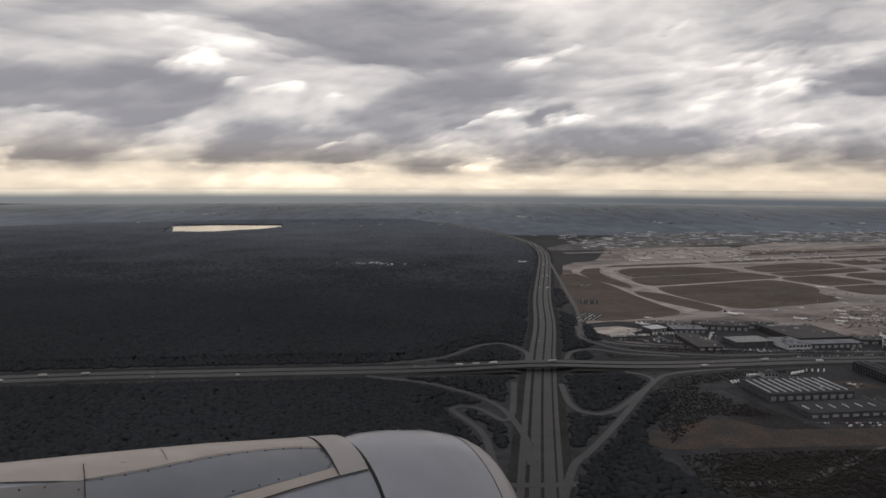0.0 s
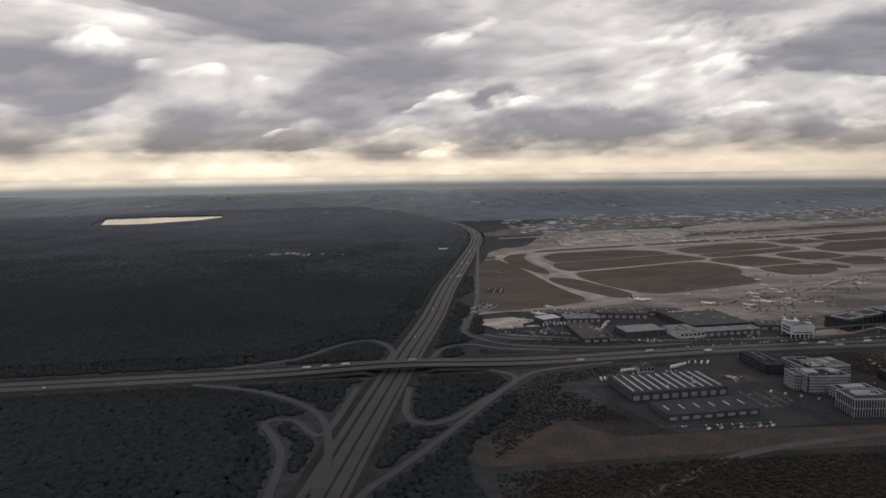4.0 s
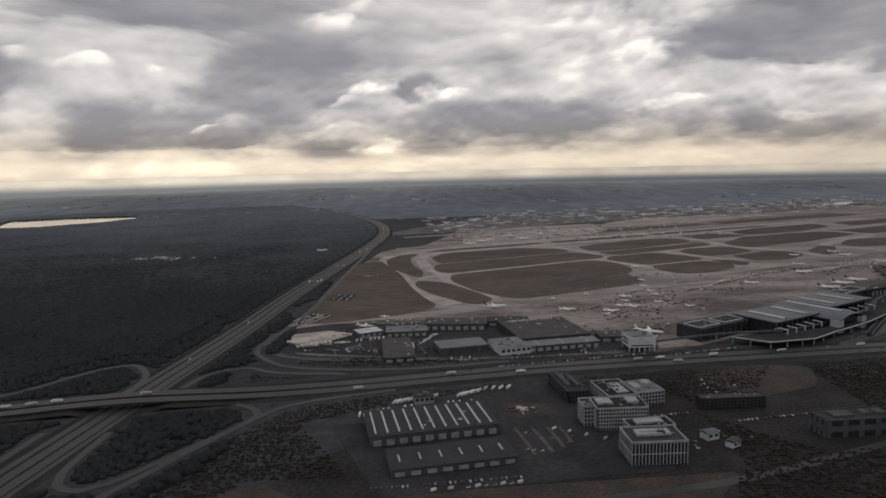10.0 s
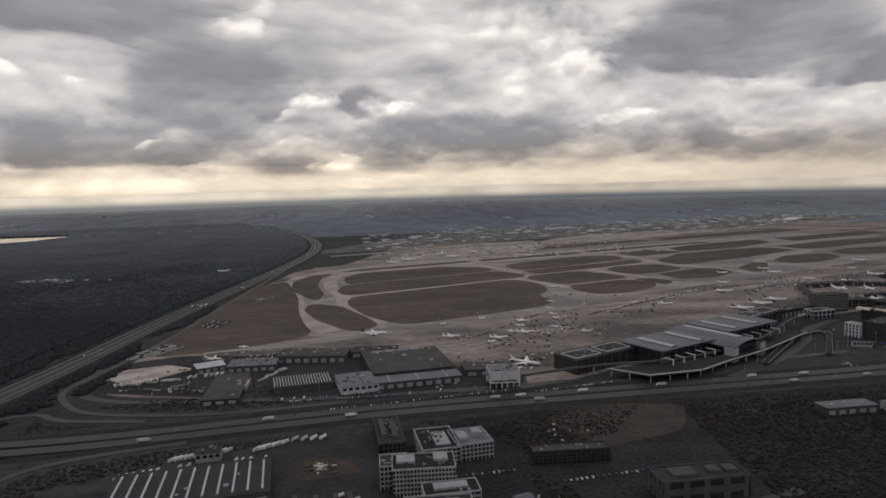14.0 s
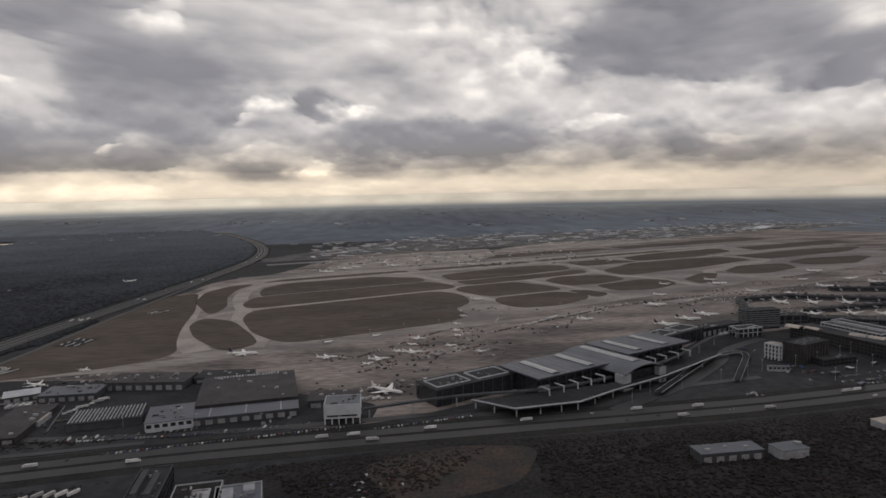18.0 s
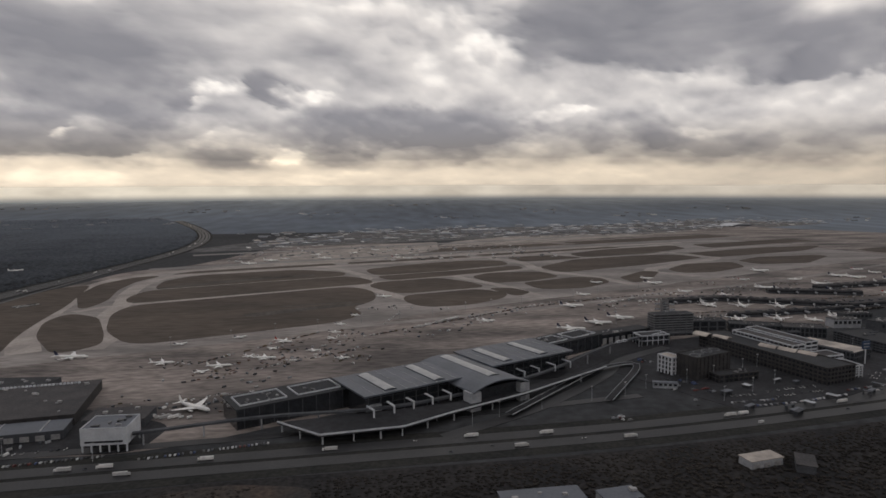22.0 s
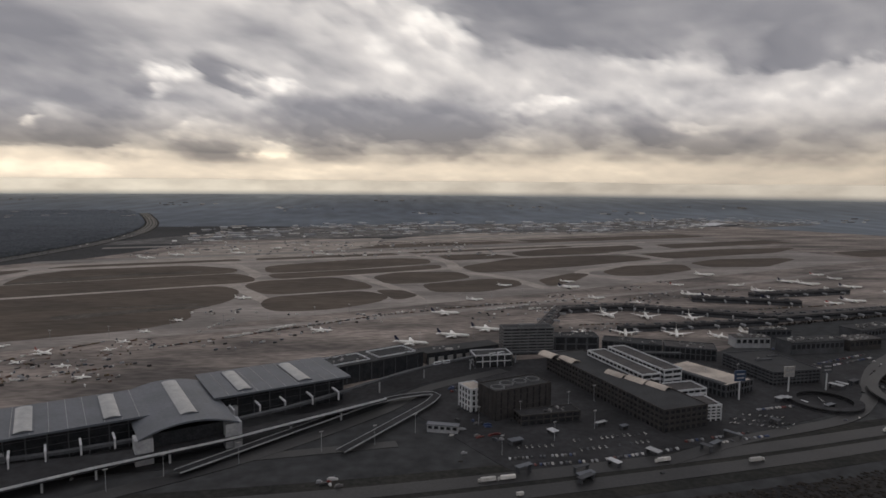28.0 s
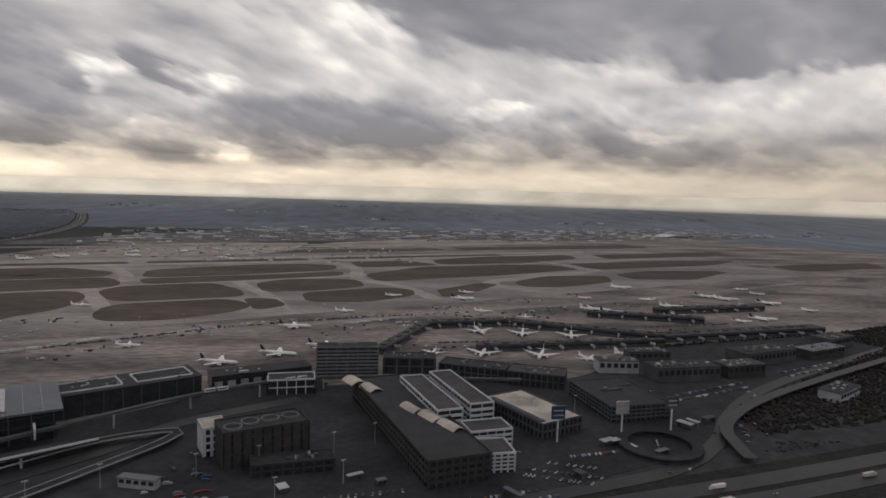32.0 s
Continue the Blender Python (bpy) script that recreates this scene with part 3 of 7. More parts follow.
def deck_mesh(name, x, y, z, layers, label):
    """A sheet over a grid that closes round its first axis."""
    m, n = x.shape
    verts = np.stack([x, y, z], -1).reshape(-1, 3)
    idx = np.arange(m * n).reshape(m, n)
    idx = np.concatenate([idx, idx[:1]])
    quads = np.stack([idx[:-1, :-1], idx[1:, :-1], idx[1:, 1:], idx[:-1, 1:]], -1).reshape(-1, 4)
    data = bpy.data.meshes.new(name)
    data.vertices.add(len(verts))
    data.vertices.foreach_set("co", verts.ravel())
    data.loops.add(quads.size)
    data.loops.foreach_set("vertex_index", quads.ravel())
    data.polygons.add(len(quads))
    data.polygons.foreach_set("loop_start", np.arange(0, quads.size, 4))
    data.polygons.foreach_set("use_smooth", np.ones(len(quads), bool))
    data.update()
    for key, values in layers.items():
        flat = values.ndim == 2
        layer = data.attributes.new(key, "FLOAT" if flat else "FLOAT_VECTOR", "POINT")
        layer.data.foreach_set("value" if flat else "vector", values.ravel().astype(np.float32))
    data.materials.append(CLOUD)
    tagged(new(name, data), label, "clouds", "", "structure")


def cloud_deck():
    """Stratocumulus that sinks a little towards its ragged far edge; a clear strip of sky stays open beneath it."""
    turn = np.radians(np.concatenate([np.arange(-180, -70, 1.0), np.arange(-70, 70, 0.22), np.arange(70, 180, 1.0)]))
    reach = np.concatenate([np.linspace(20, 600, 12, endpoint=False), 290.0 / np.tan(np.radians(np.linspace(25.8, 7.5, 150, endpoint=False))), np.linspace(2203, 4150, 120, endpoint=False), np.linspace(4150, 4600, 60)])
    az, r = np.meshgrid(turn, reach, indexing="ij")
    base = CLOUD_BASE - 130 * smooth((r - 1800) / 2650) - 165 * smooth((r - 4120) / 480)
    el = np.degrees(np.arctan2(base - 140.0, r))
    az = np.degrees(az)
    x, y = 430 + r * np.sin(np.radians(az)), 262 + r * np.cos(np.radians(az))
    # lumps shrink towards the horizon
    p, q = (az + 400.0) / 5.0, 5.5 * np.log(np.minimum(np.maximum(el, -1.0), 40.0) + 10.0) + 20.0
    w = smooth((el - 2.0) / 9.0)
    mass = 0.85 * (w * lattice_noise(p / 2.2, q / 1.5, 7, 5, 0.50) + (1 - w) * lattice_noise(p / 1.0, q / 1.2, 9, 5, 0.55) - 0.5)
    # overhead, the small shapes lie on the level sheet; far off, on the sky
    near = smooth((el - 7.0) / 6.0)

    def ragged(seed):
        small = lattice_noise(4 * p, 4 * q, seed + 1, 4, 0.6) * (1 - near) + lattice_noise(x / 62.0 + 40, y / 80.0 + 40, seed + 1, 4, 0.6) * near
        return 0.67 * lattice_noise(p, q, seed, 2, 0.60) + 0.33 * small - 0.5

    du, dv = 7.0 * ragged(21), 3.4 * ragged(23)
    torn = lattice_noise(p / 0.4, q / 0.4, 25, 4, 0.6)
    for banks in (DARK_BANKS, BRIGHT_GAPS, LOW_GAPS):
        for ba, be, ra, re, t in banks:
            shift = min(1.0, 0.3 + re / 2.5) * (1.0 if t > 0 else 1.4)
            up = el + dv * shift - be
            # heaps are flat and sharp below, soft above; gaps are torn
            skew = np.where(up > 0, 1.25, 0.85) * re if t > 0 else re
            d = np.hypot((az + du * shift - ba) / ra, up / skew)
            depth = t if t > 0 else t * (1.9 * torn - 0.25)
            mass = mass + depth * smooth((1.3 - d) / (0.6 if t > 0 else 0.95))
    # shading painted on each heap: bright along its upper edge, dark at its foot
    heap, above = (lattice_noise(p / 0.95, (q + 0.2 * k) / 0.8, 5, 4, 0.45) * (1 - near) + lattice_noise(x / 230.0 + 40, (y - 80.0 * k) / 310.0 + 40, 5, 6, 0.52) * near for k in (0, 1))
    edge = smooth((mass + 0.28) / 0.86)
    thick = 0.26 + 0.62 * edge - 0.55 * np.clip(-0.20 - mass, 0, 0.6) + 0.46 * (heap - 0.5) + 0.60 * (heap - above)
    # the horizon glow painted in as thinness, duller away from the sun
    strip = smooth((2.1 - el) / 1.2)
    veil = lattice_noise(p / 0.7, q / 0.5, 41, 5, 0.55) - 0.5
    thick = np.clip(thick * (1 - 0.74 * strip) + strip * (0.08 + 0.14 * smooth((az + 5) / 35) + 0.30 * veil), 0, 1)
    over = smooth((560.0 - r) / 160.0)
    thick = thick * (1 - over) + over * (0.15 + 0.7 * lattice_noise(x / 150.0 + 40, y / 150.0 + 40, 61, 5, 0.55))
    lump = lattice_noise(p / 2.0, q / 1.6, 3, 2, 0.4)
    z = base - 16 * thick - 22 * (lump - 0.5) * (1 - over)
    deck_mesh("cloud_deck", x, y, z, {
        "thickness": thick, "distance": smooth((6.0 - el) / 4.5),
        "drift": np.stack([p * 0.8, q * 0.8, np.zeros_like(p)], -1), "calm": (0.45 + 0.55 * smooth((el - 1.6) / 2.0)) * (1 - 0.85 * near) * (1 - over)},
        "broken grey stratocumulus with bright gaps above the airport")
    # unseen cloud ring, added to block the sun beyond the deck's edge
    az, r = np.meshgrid(np.radians(np.arange(-180, 180, 4.0)), np.linspace(5100, 11500, 14), indexing="ij")
    slide = 700.0 / math.tan(radians(SUN_UP))
    x0, y0 = 430 - slide * math.sin(radians(SUN_TURN)), 262 + slide * math.cos(radians(SUN_TURN))
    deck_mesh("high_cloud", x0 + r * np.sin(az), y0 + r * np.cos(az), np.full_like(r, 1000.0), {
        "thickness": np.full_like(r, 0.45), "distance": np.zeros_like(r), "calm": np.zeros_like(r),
        "drift": np.stack([r / 400, az * 8, np.zeros_like(r)], -1)}, "unseen cloud ring added to block the sun beyond the deck")


def cloud_material():
    m = bpy.data.materials.new("stratocumulus")
    m.use_nodes = True
    n, l = m.node_tree.nodes, m.node_tree.links
    n.clear()
    att = n.new("ShaderNodeAttribute")
    att.attribute_name = "thickness"
    geo = n.new("ShaderNodeAttribute")
    geo.attribute_name = "drift"
    # wisps, and rounded puffs whose outlines the wisps ruffle
    tex = n.new("ShaderNodeTexNoise")
    tex.inputs["Scale"].default_value, tex.inputs["Detail"].default_value, tex.inputs["Roughness"].default_value = 1.3, 8, 0.56
    l.new(geo.outputs["Vector"], tex.inputs["Vector"])
    push = n.new("ShaderNodeVectorMath")
    push.operation = "MULTIPLY_ADD"
    push.inputs[1].default_value = (1.0, 1.0, 0)
    l.new(tex.outputs["Color"], push.inputs[0])
    l.new(geo.outputs["Vector"], push.inputs[2])
    puff = n.new("ShaderNodeTexVoronoi")
    puff.feature = "SMOOTH_F1"
    puff.inputs["Scale"].default_value, puff.inputs["Smoothness"].default_value = 1.25, 0.35
    puff.inputs["Detail"].default_value, puff.inputs["Roughness"].default_value = 3.0, 0.5
    puff.normalize = True
    l.new(push.outputs[0], puff.inputs["Vector"])
    add = n.new("ShaderNodeMath")
    add.operation = "MULTIPLY_ADD"
    add.inputs[1].default_value, add.inputs[2].default_value = 0.17, -0.085
    l.new(tex.outputs["Fac"], add.inputs[0])
    dome = n.new("ShaderNodeMath")
    dome.operation = "MULTIPLY_ADD"
    dome.inputs[1].default_value = -0.34
    l.new(puff.outputs["Distance"], dome.inputs[0])
    dome.inputs[2].default_value = 0.12
    # the small puffs' upper edges brightened in the colour, as if lit from above
    lift, tex2, rim, soft = n.new("ShaderNodeVectorMath"), n.new("ShaderNodeTexNoise"), n.new("ShaderNodeMath"), n.new("ShaderNodeMath")
    lift.inputs[1].default_value = (0.0, 0.16, 0.0)
    l.new(geo.outputs["Vector"], lift.inputs[0])
    for key in ("Scale", "Detail", "Roughness"):
        tex2.inputs[key].default_value = tex.inputs[key].default_value
    l.new(lift.outputs[0], tex2.inputs["Vector"])
    rim.operation, soft.operation = "SUBTRACT", "MULTIPLY_ADD"
    l.new(tex.outputs["Fac"], rim.inputs[0])
    l.new(tex2.outputs["Fac"], rim.inputs[1])
    l.new(rim.outputs[0], soft.inputs[0])
    soft.inputs[1].default_value = 0.3
    l.new(add.outputs[0], soft.inputs[2])
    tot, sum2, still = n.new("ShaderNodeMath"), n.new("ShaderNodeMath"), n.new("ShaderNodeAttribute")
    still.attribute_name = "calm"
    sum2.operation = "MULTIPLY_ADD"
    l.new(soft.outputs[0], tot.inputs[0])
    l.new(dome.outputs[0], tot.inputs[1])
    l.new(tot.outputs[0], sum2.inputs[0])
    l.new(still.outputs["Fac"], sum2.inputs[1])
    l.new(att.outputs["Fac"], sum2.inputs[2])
    # pale where thin, dark where thick: the cloud's light and shade as colour
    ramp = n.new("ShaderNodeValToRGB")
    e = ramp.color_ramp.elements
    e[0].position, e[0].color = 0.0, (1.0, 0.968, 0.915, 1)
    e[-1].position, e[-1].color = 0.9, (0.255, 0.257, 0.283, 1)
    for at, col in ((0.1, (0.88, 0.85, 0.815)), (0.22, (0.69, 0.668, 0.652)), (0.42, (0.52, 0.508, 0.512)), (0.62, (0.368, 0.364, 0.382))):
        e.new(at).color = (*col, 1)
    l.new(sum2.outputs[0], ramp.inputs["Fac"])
    # haze painted into the far cloud's colour: warmer and darker with distance
    warm = n.new("ShaderNodeMix")
    warm.data_type, warm.blend_type = "RGBA", "MULTIPLY"
    gap = n.new("ShaderNodeAttribute")
    gap.attribute_name = "distance"
    l.new(gap.outputs["Fac"], warm.inputs["Factor"])
    l.new(ramp.outputs[0], warm.inputs["A"])
    warm.inputs["B"].default_value = (0.83, 0.765, 0.655, 1)
    tr = n.new("ShaderNodeBsdfTranslucent")
    l.new(warm.outputs["Result"], tr.inputs["Color"])
    out = n.new("ShaderNodeOutputMaterial")
    l.new(tr.outputs[0], out.inputs["Surface"])
    return m


CLOUD = cloud_material()
cloud_deck()


# ---- kinds of things ----
def turned(u, v, turn_uv):
    (x, y), (x1, y1) = field(u, v), field(u + 4, v)
    return x, y, math.degrees(math.atan2(y1 - y, x1 - x)) + turn_uv


def fuselage(bm, length, r):
    n = 12
    shape = ((0.0, 0.05, 0.0), (0.012, 0.35, -0.12), (0.035, 0.66, -0.1), (0.08, 0.92, -0.03), (0.13, 1.0, 0.0), (0.68, 1.0, 0.0), (0.8, 0.82, 0.14), (0.92, 0.45, 0.4), (1.0, 0.14, 0.62))
    rows = []
    for s, k, up in shape:
        x = length * (0.5 - s)
        rows.append([bm.verts.new((x, r * k * math.cos(2 * math.pi * j / n), r * up + r * k * math.sin(2 * math.pi * j / n))) for j in range(n)])
    for a, b in zip(rows, rows[1:]):
        for j in range(n):
            bm.faces.new((a[j], a[(j + 1) % n], b[(j + 1) % n], b[j]))
    bm.faces.new(rows[0])
    bm.faces.new(rows[-1][::-1])


def blade(bm, inner, outer, thick0, thick1, upright=False):
    """A tapered wing between two chords: each (front x, back x, across, up)."""
    v = []
    for (f, b, y, z), t in ((inner, thick0), (outer, thick1)):
        mid = f + (b - f) * 0.35
        for x, h in ((f, 0), (mid, t), (b, 0.1 * t), (mid, -t)):
            v.append(bm.verts.new((x, y + h, z) if upright else (x, y, z + h)))
    bm.faces.new(v[:4])
    bm.faces.new(v[4:][::-1])
    for k in range(4):
        bm.faces.new((v[k], v[(k + 1) % 4], v[4 + (k + 1) % 4], v[4 + k]))


def airliner(length, tail, label):
    L, r = length, length * 0.046
    span = length * 0.47
    ob = root("airliner", 0, 0, 0, 0, label, "airplane", "airliners on the apron")
    up = r * 1.55
    bm = bmesh.new()
    fuselage(bm, L, r)
    for vert in bm.verts:
        vert.co.z += up
    body = part("fuselage", bm, AIRCRAFT, ob, smooth=True)
    bm = bmesh.new()
    box(bm, L * 0.452, L * 0.475, -r * 0.5, r * 0.5, up + r * 0.22, up + r * 0.45)
    part("cockpit_window", bm, GLAZING, body)
    for s in (-1, 1):
        bm = bmesh.new()
        blade(bm, (L * 0.14, -L * 0.1, s * r * 0.6, up - r * 0.45), (-L * 0.13, -L * 0.18, s * span, up + r * 0.5), L * 0.012, L * 0.003)
        wing = part("wing", bm, AIRCRAFT, ob)
        bm = bmesh.new()
        blade(bm, (-L * 0.12, -L * 0.17, s * span, up + r * 0.5), (-L * 0.175, -L * 0.195, s * (span + L * 0.012), up + r * 1.2), L * 0.003, L * 0.002)
        part("winglet", bm, tail, wing)
        bm = bmesh.new()
        blade(bm, (-L * 0.39, -L * 0.47, s * r * 0.2, up + r * 0.5), (-L * 0.46, -L * 0.5, s * span * 0.38, up + r * 0.7), L * 0.006, L * 0.002)
        part("tailplane", bm, AIRCRAFT, ob)
        bm = bmesh.new()
        tube(bm, 0, 0, -L * 0.05, L * 0.05, r * 0.42, r * 0.55, 10)
        bmesh.ops.rotate(bm, verts=bm.verts, cent=(0, 0, 0), matrix=Matrix.Rotation(radians(90), 3, "Y"))
        bmesh.ops.translate(bm, verts=bm.verts, vec=(L * 0.09, s * span * 0.36, up - r * 0.75))
        part("engine", bm, AIRCRAFT, ob, smooth=True)
    bm = bmesh.new()
    blade(bm, (-L * 0.345, -L * 0.47, 0, up + r * 0.8), (-L * 0.46, -L * 0.51, 0, up + L * 0.17), L * 0.008, L * 0.004, True)
    part("fin", bm, tail, ob, "painted tail fin")
    for x, y in ((0.4, 0), (-0.03, 0.06), (-0.03, -0.06)):
        bm = bmesh.new()
        tube(bm, L * x, L * y, 0, up - r * 0.6, L * 0.008, None, 6)
        box(bm, L * x - L * 0.012, L * x + L * 0.012, L * y - L * 0.01, L * y + L * 0.01, 0, L * 0.025)
        part("landing_gear", bm, RUBBER, ob)
    return ob


def car(paint, label, category="car", length=2.1, width=0.85, height=0.7, cabin=True):
    ob = root("car" if cabin else "van", 0, 0, 0, 0, label, category, "parked vehicles")
    l, w, h = length / 2, width / 2, height
    bm = bmesh.new()
    box(bm, -l, l, -w, w, 0.14, h * (0.6 if cabin else 1.0), 0.05)
    part("body", bm, paint, ob)
    bm = bmesh.new()
    if cabin:
        box(bm, -l * 0.75, l * 0.35, -w * 0.92, w * 0.92, h * 0.6, h, 0.12)
    else:
        box(bm, l * 0.72, l * 1.01, -w * 0.88, w * 0.88, h * 0.55, h * 0.88)
    part("window", bm, GLAZING, ob)
    bm = bmesh.new()
    tube(bm, 0, 0, -0.08, 0.08, 0.16, None, 8)
    bmesh.ops.rotate(bm, verts=bm.verts, cent=(0, 0, 0), matrix=Matrix.Rotation(radians(90), 3, "X"))
    bmesh.ops.translate(bm, verts=bm.verts, vec=(l * 0.62, w, 0.16))
    tyre = part("tyre", bm, RUBBER, ob)
    for x, y in ((0, -2 * w), (-l * 1.25, 0), (-l * 1.25, -2 * w)):
        again(tyre, pose(x, y, 0))
    return ob


def lorry(paint, label, trailer=6.2):
    ob = root("lorry", 0, 0, 0, 0, label, "truck", "lorries on the roads and yards")
    bm = bmesh.new()
    box(bm, trailer / 2 + 0.25, trailer / 2 + 1.2, -0.55, 0.55, 0.2, 1.4, 0.1)
    part("cab", bm, paint, ob)
    bm = bmesh.new()
    box(bm, -trailer / 2, trailer / 2, -0.58, 0.58, 0.45, 1.9, 0.02)
    part("trailer", bm, CAR_WHITE, ob, "plain white box trailer")
    bm = bmesh.new()
    tube(bm, 0, 0, -0.1, 0.1, 0.24, None, 8)
    bmesh.ops.rotate(bm, verts=bm.verts, cent=(0, 0, 0), matrix=Matrix.Rotation(radians(90), 3, "X"))
    bmesh.ops.translate(bm, verts=bm.verts, vec=(trailer / 2 + 0.7, 0.5, 0.24))
    tyre = part("tyre", bm, RUBBER, ob)
    for x, y in ((0, -1), (-trailer * 0.85, 0), (-trailer * 0.85, -1), (-trailer, 0), (-trailer, -1)):
        again(tyre, pose(x, y, 0))
    return ob


def parapet(ob, w, d, h, material, t=0.5, up=0.7):
    for x0, x1, y0, y1 in ((-w / 2, w / 2, -d / 2, -d / 2 + t), (-w / 2, w / 2, d / 2 - t, d / 2), (-w / 2, -w / 2 + t, -d / 2 + t, d / 2 - t), (w / 2 - t, w / 2, -d / 2 + t, d / 2 - t)):
        bm = bmesh.new()
        box(bm, x0, x1, y0, y1, h - 0.3, h + up)
        part("parapet", bm, material, ob)


def grid_office(name, label, cx, cy, turn, w, d, h, floors, bays_w, bays_d, frame_mat, roof_mat, pier=0.45, band=0.5, roof_boxes=(), category="office building", parapet_up=0.6):
    """A dark glazed core behind a proud grid of piers and floor bands."""
    ob = root(name, cx, cy, 0, turn, label, category)
    bm = bmesh.new()
    box(bm, -w / 2 + 0.35, w / 2 - 0.35, -d / 2 + 0.35, d / 2 - 0.35, 0, h - 0.2)
    part("glazing", bm, GLAZING, ob, "dark window glass")
    bm = bmesh.new()
    box(bm, -w / 2 + 0.5, w / 2 - 0.5, -d / 2 + 0.5, d / 2 - 0.5, h - 0.2, h + 0.05)
    part("roof", bm, roof_mat, ob, "flat roof")
    parapet(ob, w, d, h, frame_mat, 0.5, parapet_up)
    base = h / floors * 0.9
    for bays, length, other, quarter in ((bays_w, w, d, 0), (bays_d, d, w, 90)):
        bm = bmesh.new()
        box(bm, -pier / 2, pier / 2, -0.25, 0.25, 0, h - 0.3)
        first = None
        for side in (-1, 1):
            for k in range(bays + 1):
                along = -length / 2 + pier / 2 + (length - pier) * k / bays
                place = pose(0, 0, 0, 0, 0, quarter) @ pose(along, side * (other / 2 - 0.25), 0)
                if first is None:
                    first = part("pier", bm, frame_mat, ob)
                    first.matrix_basis = place
                else:
                    again(first, place)
        bm = bmesh.new()
        box(bm, -length / 2 + 0.1, length / 2 - 0.1, -0.22, 0.22, -band / 2, band / 2)
        first = None
        for side in (-1, 1):
            for k in range(1, floors):
                place = pose(0, 0, 0, 0, 0, quarter) @ pose(0, side * (other / 2 - 0.26), h * k / floors)
                if first is None:
                    first = part("floor_band", bm, frame_mat, ob)
                    first.matrix_basis = place
                else:
                    again(first, place)
    for x0, x1, y0, y1, z in roof_boxes:
        bm = bmesh.new()
        box(bm, x0, x1, y0, y1, h + 0.05, h + z, 0.1)
        part("roof_plant", bm, frame_mat, ob, "boxed plant room on the roof")
    return ob


def shed(name, label, cx, cy, turn, w, d, h, wall, roof, strips=0, strip_mat=None, doors=0, windows=0, category="warehouse", strip_size=(0.9, 0.8), vents=0, ridge=0.0):
    """A low building: walls, roof with an edge, rooflight strips across it, doors and windows on the long front."""
    ob = root(name, cx, cy, 0, turn, label, category)
    bm = bmesh.new()
    box(bm, -w / 2, w / 2, -d / 2, d / 2, 0, h - 0.3)
    part("wall", bm, wall, ob)
    bm = bmesh.new()
    e = 0.35
    lo = [(-w / 2 - e, -d / 2 - e), (w / 2 + e, -d / 2 - e), (w / 2 + e, d / 2 + e), (-w / 2 - e, d / 2 + e)]
    prism(bm, lo, h - 0.3, h)
    if ridge:
        a = [bm.verts.new((x, y, h)) for x, y in lo]
        r0, r1 = bm.verts.new((-w / 2 - e, 0, h + ridge)), bm.verts.new((w / 2 + e, 0, h + ridge))
        for f in ((a[0], a[1], r1, r0), (a[2], a[3], r0, r1), (a[1], a[2], r1), (a[3], a[0], r0)):
            bm.faces.new(f)
    part("roof", bm, roof, ob)
    if strips:
        bm = bmesh.new()
        sw, sd = strip_size
        box(bm, -sw / 2, sw / 2, -d * sd / 2, d * sd / 2, h + ridge * 0.3, h + 0.5 + ridge * 0.5, 0.12)
        first = None
        for k in range(strips):
            place = pose(-w / 2 + w * (k + 0.5) / strips, 0, 0)
            if first is None:
                first = part("rooflight", bm, strip_mat, ob, "white rooflight strip")
                first.matrix_basis = place
            else:
                again(first, place)
    for count, nm, mat, z0, z1, size in ((doors, "roller_door", STEEL, 0, h * 0.6, 0.6), (windows, "window", GLAZING, h * 0.45, h * 0.8, 0.65)):
        if count:
            bm = bmesh.new()
            step = w / count
            box(bm, -step * size / 2, step * size / 2, -0.08, 0.08, z0, z1)
            first = None
            for k in range(count):
                place = pose(-w / 2 + step * (k + 0.5), -d / 2 - 0.05, 0)
                if first is None:
                    first = part(nm, bm, mat, ob)
                    first.matrix_basis = place
                else:
                    again(first, place)
    rng = random.Random(int(abs(cx * 7 + cy * 3)))
    for _ in range(vents):
        x, y, s = rng.uniform(-w * 0.42, w * 0.42), rng.uniform(-d * 0.4, d * 0.4), rng.uniform(0.5, 1.5)
        bm = bmesh.new()
        box(bm, x - s, x + s, y - s * 0.7, y + s * 0.7, h, h + s * 0.8, 0.08)
        part("roof_vent", bm, STEEL, ob)
    return ob


# ---- terminal with the metal roofs ----
def barrel(bm, w, d, z0, rise_m, n=14, thick=0.5):
    """An arched roof, its axis along y."""
    rows = []
    for k in range(n + 1):
        x = -w / 2 + w * k / n
        z = z0 + rise_m * (1 - (2 * x / w) ** 2)
        rows.append([bm.verts.new(c) for c in ((x, -d / 2, z), (x, d / 2, z), (x, d / 2, z - thick), (x, -d / 2, z - thick))])
    for a, b in zip(rows, rows[1:]):
        for i in range(4):
            bm.faces.new((a[i], b[i], b[(i + 1) % 4], a[(i + 1) % 4]))
    bm.faces.new(rows[0])
    bm.faces.new(rows[-1][::-1])


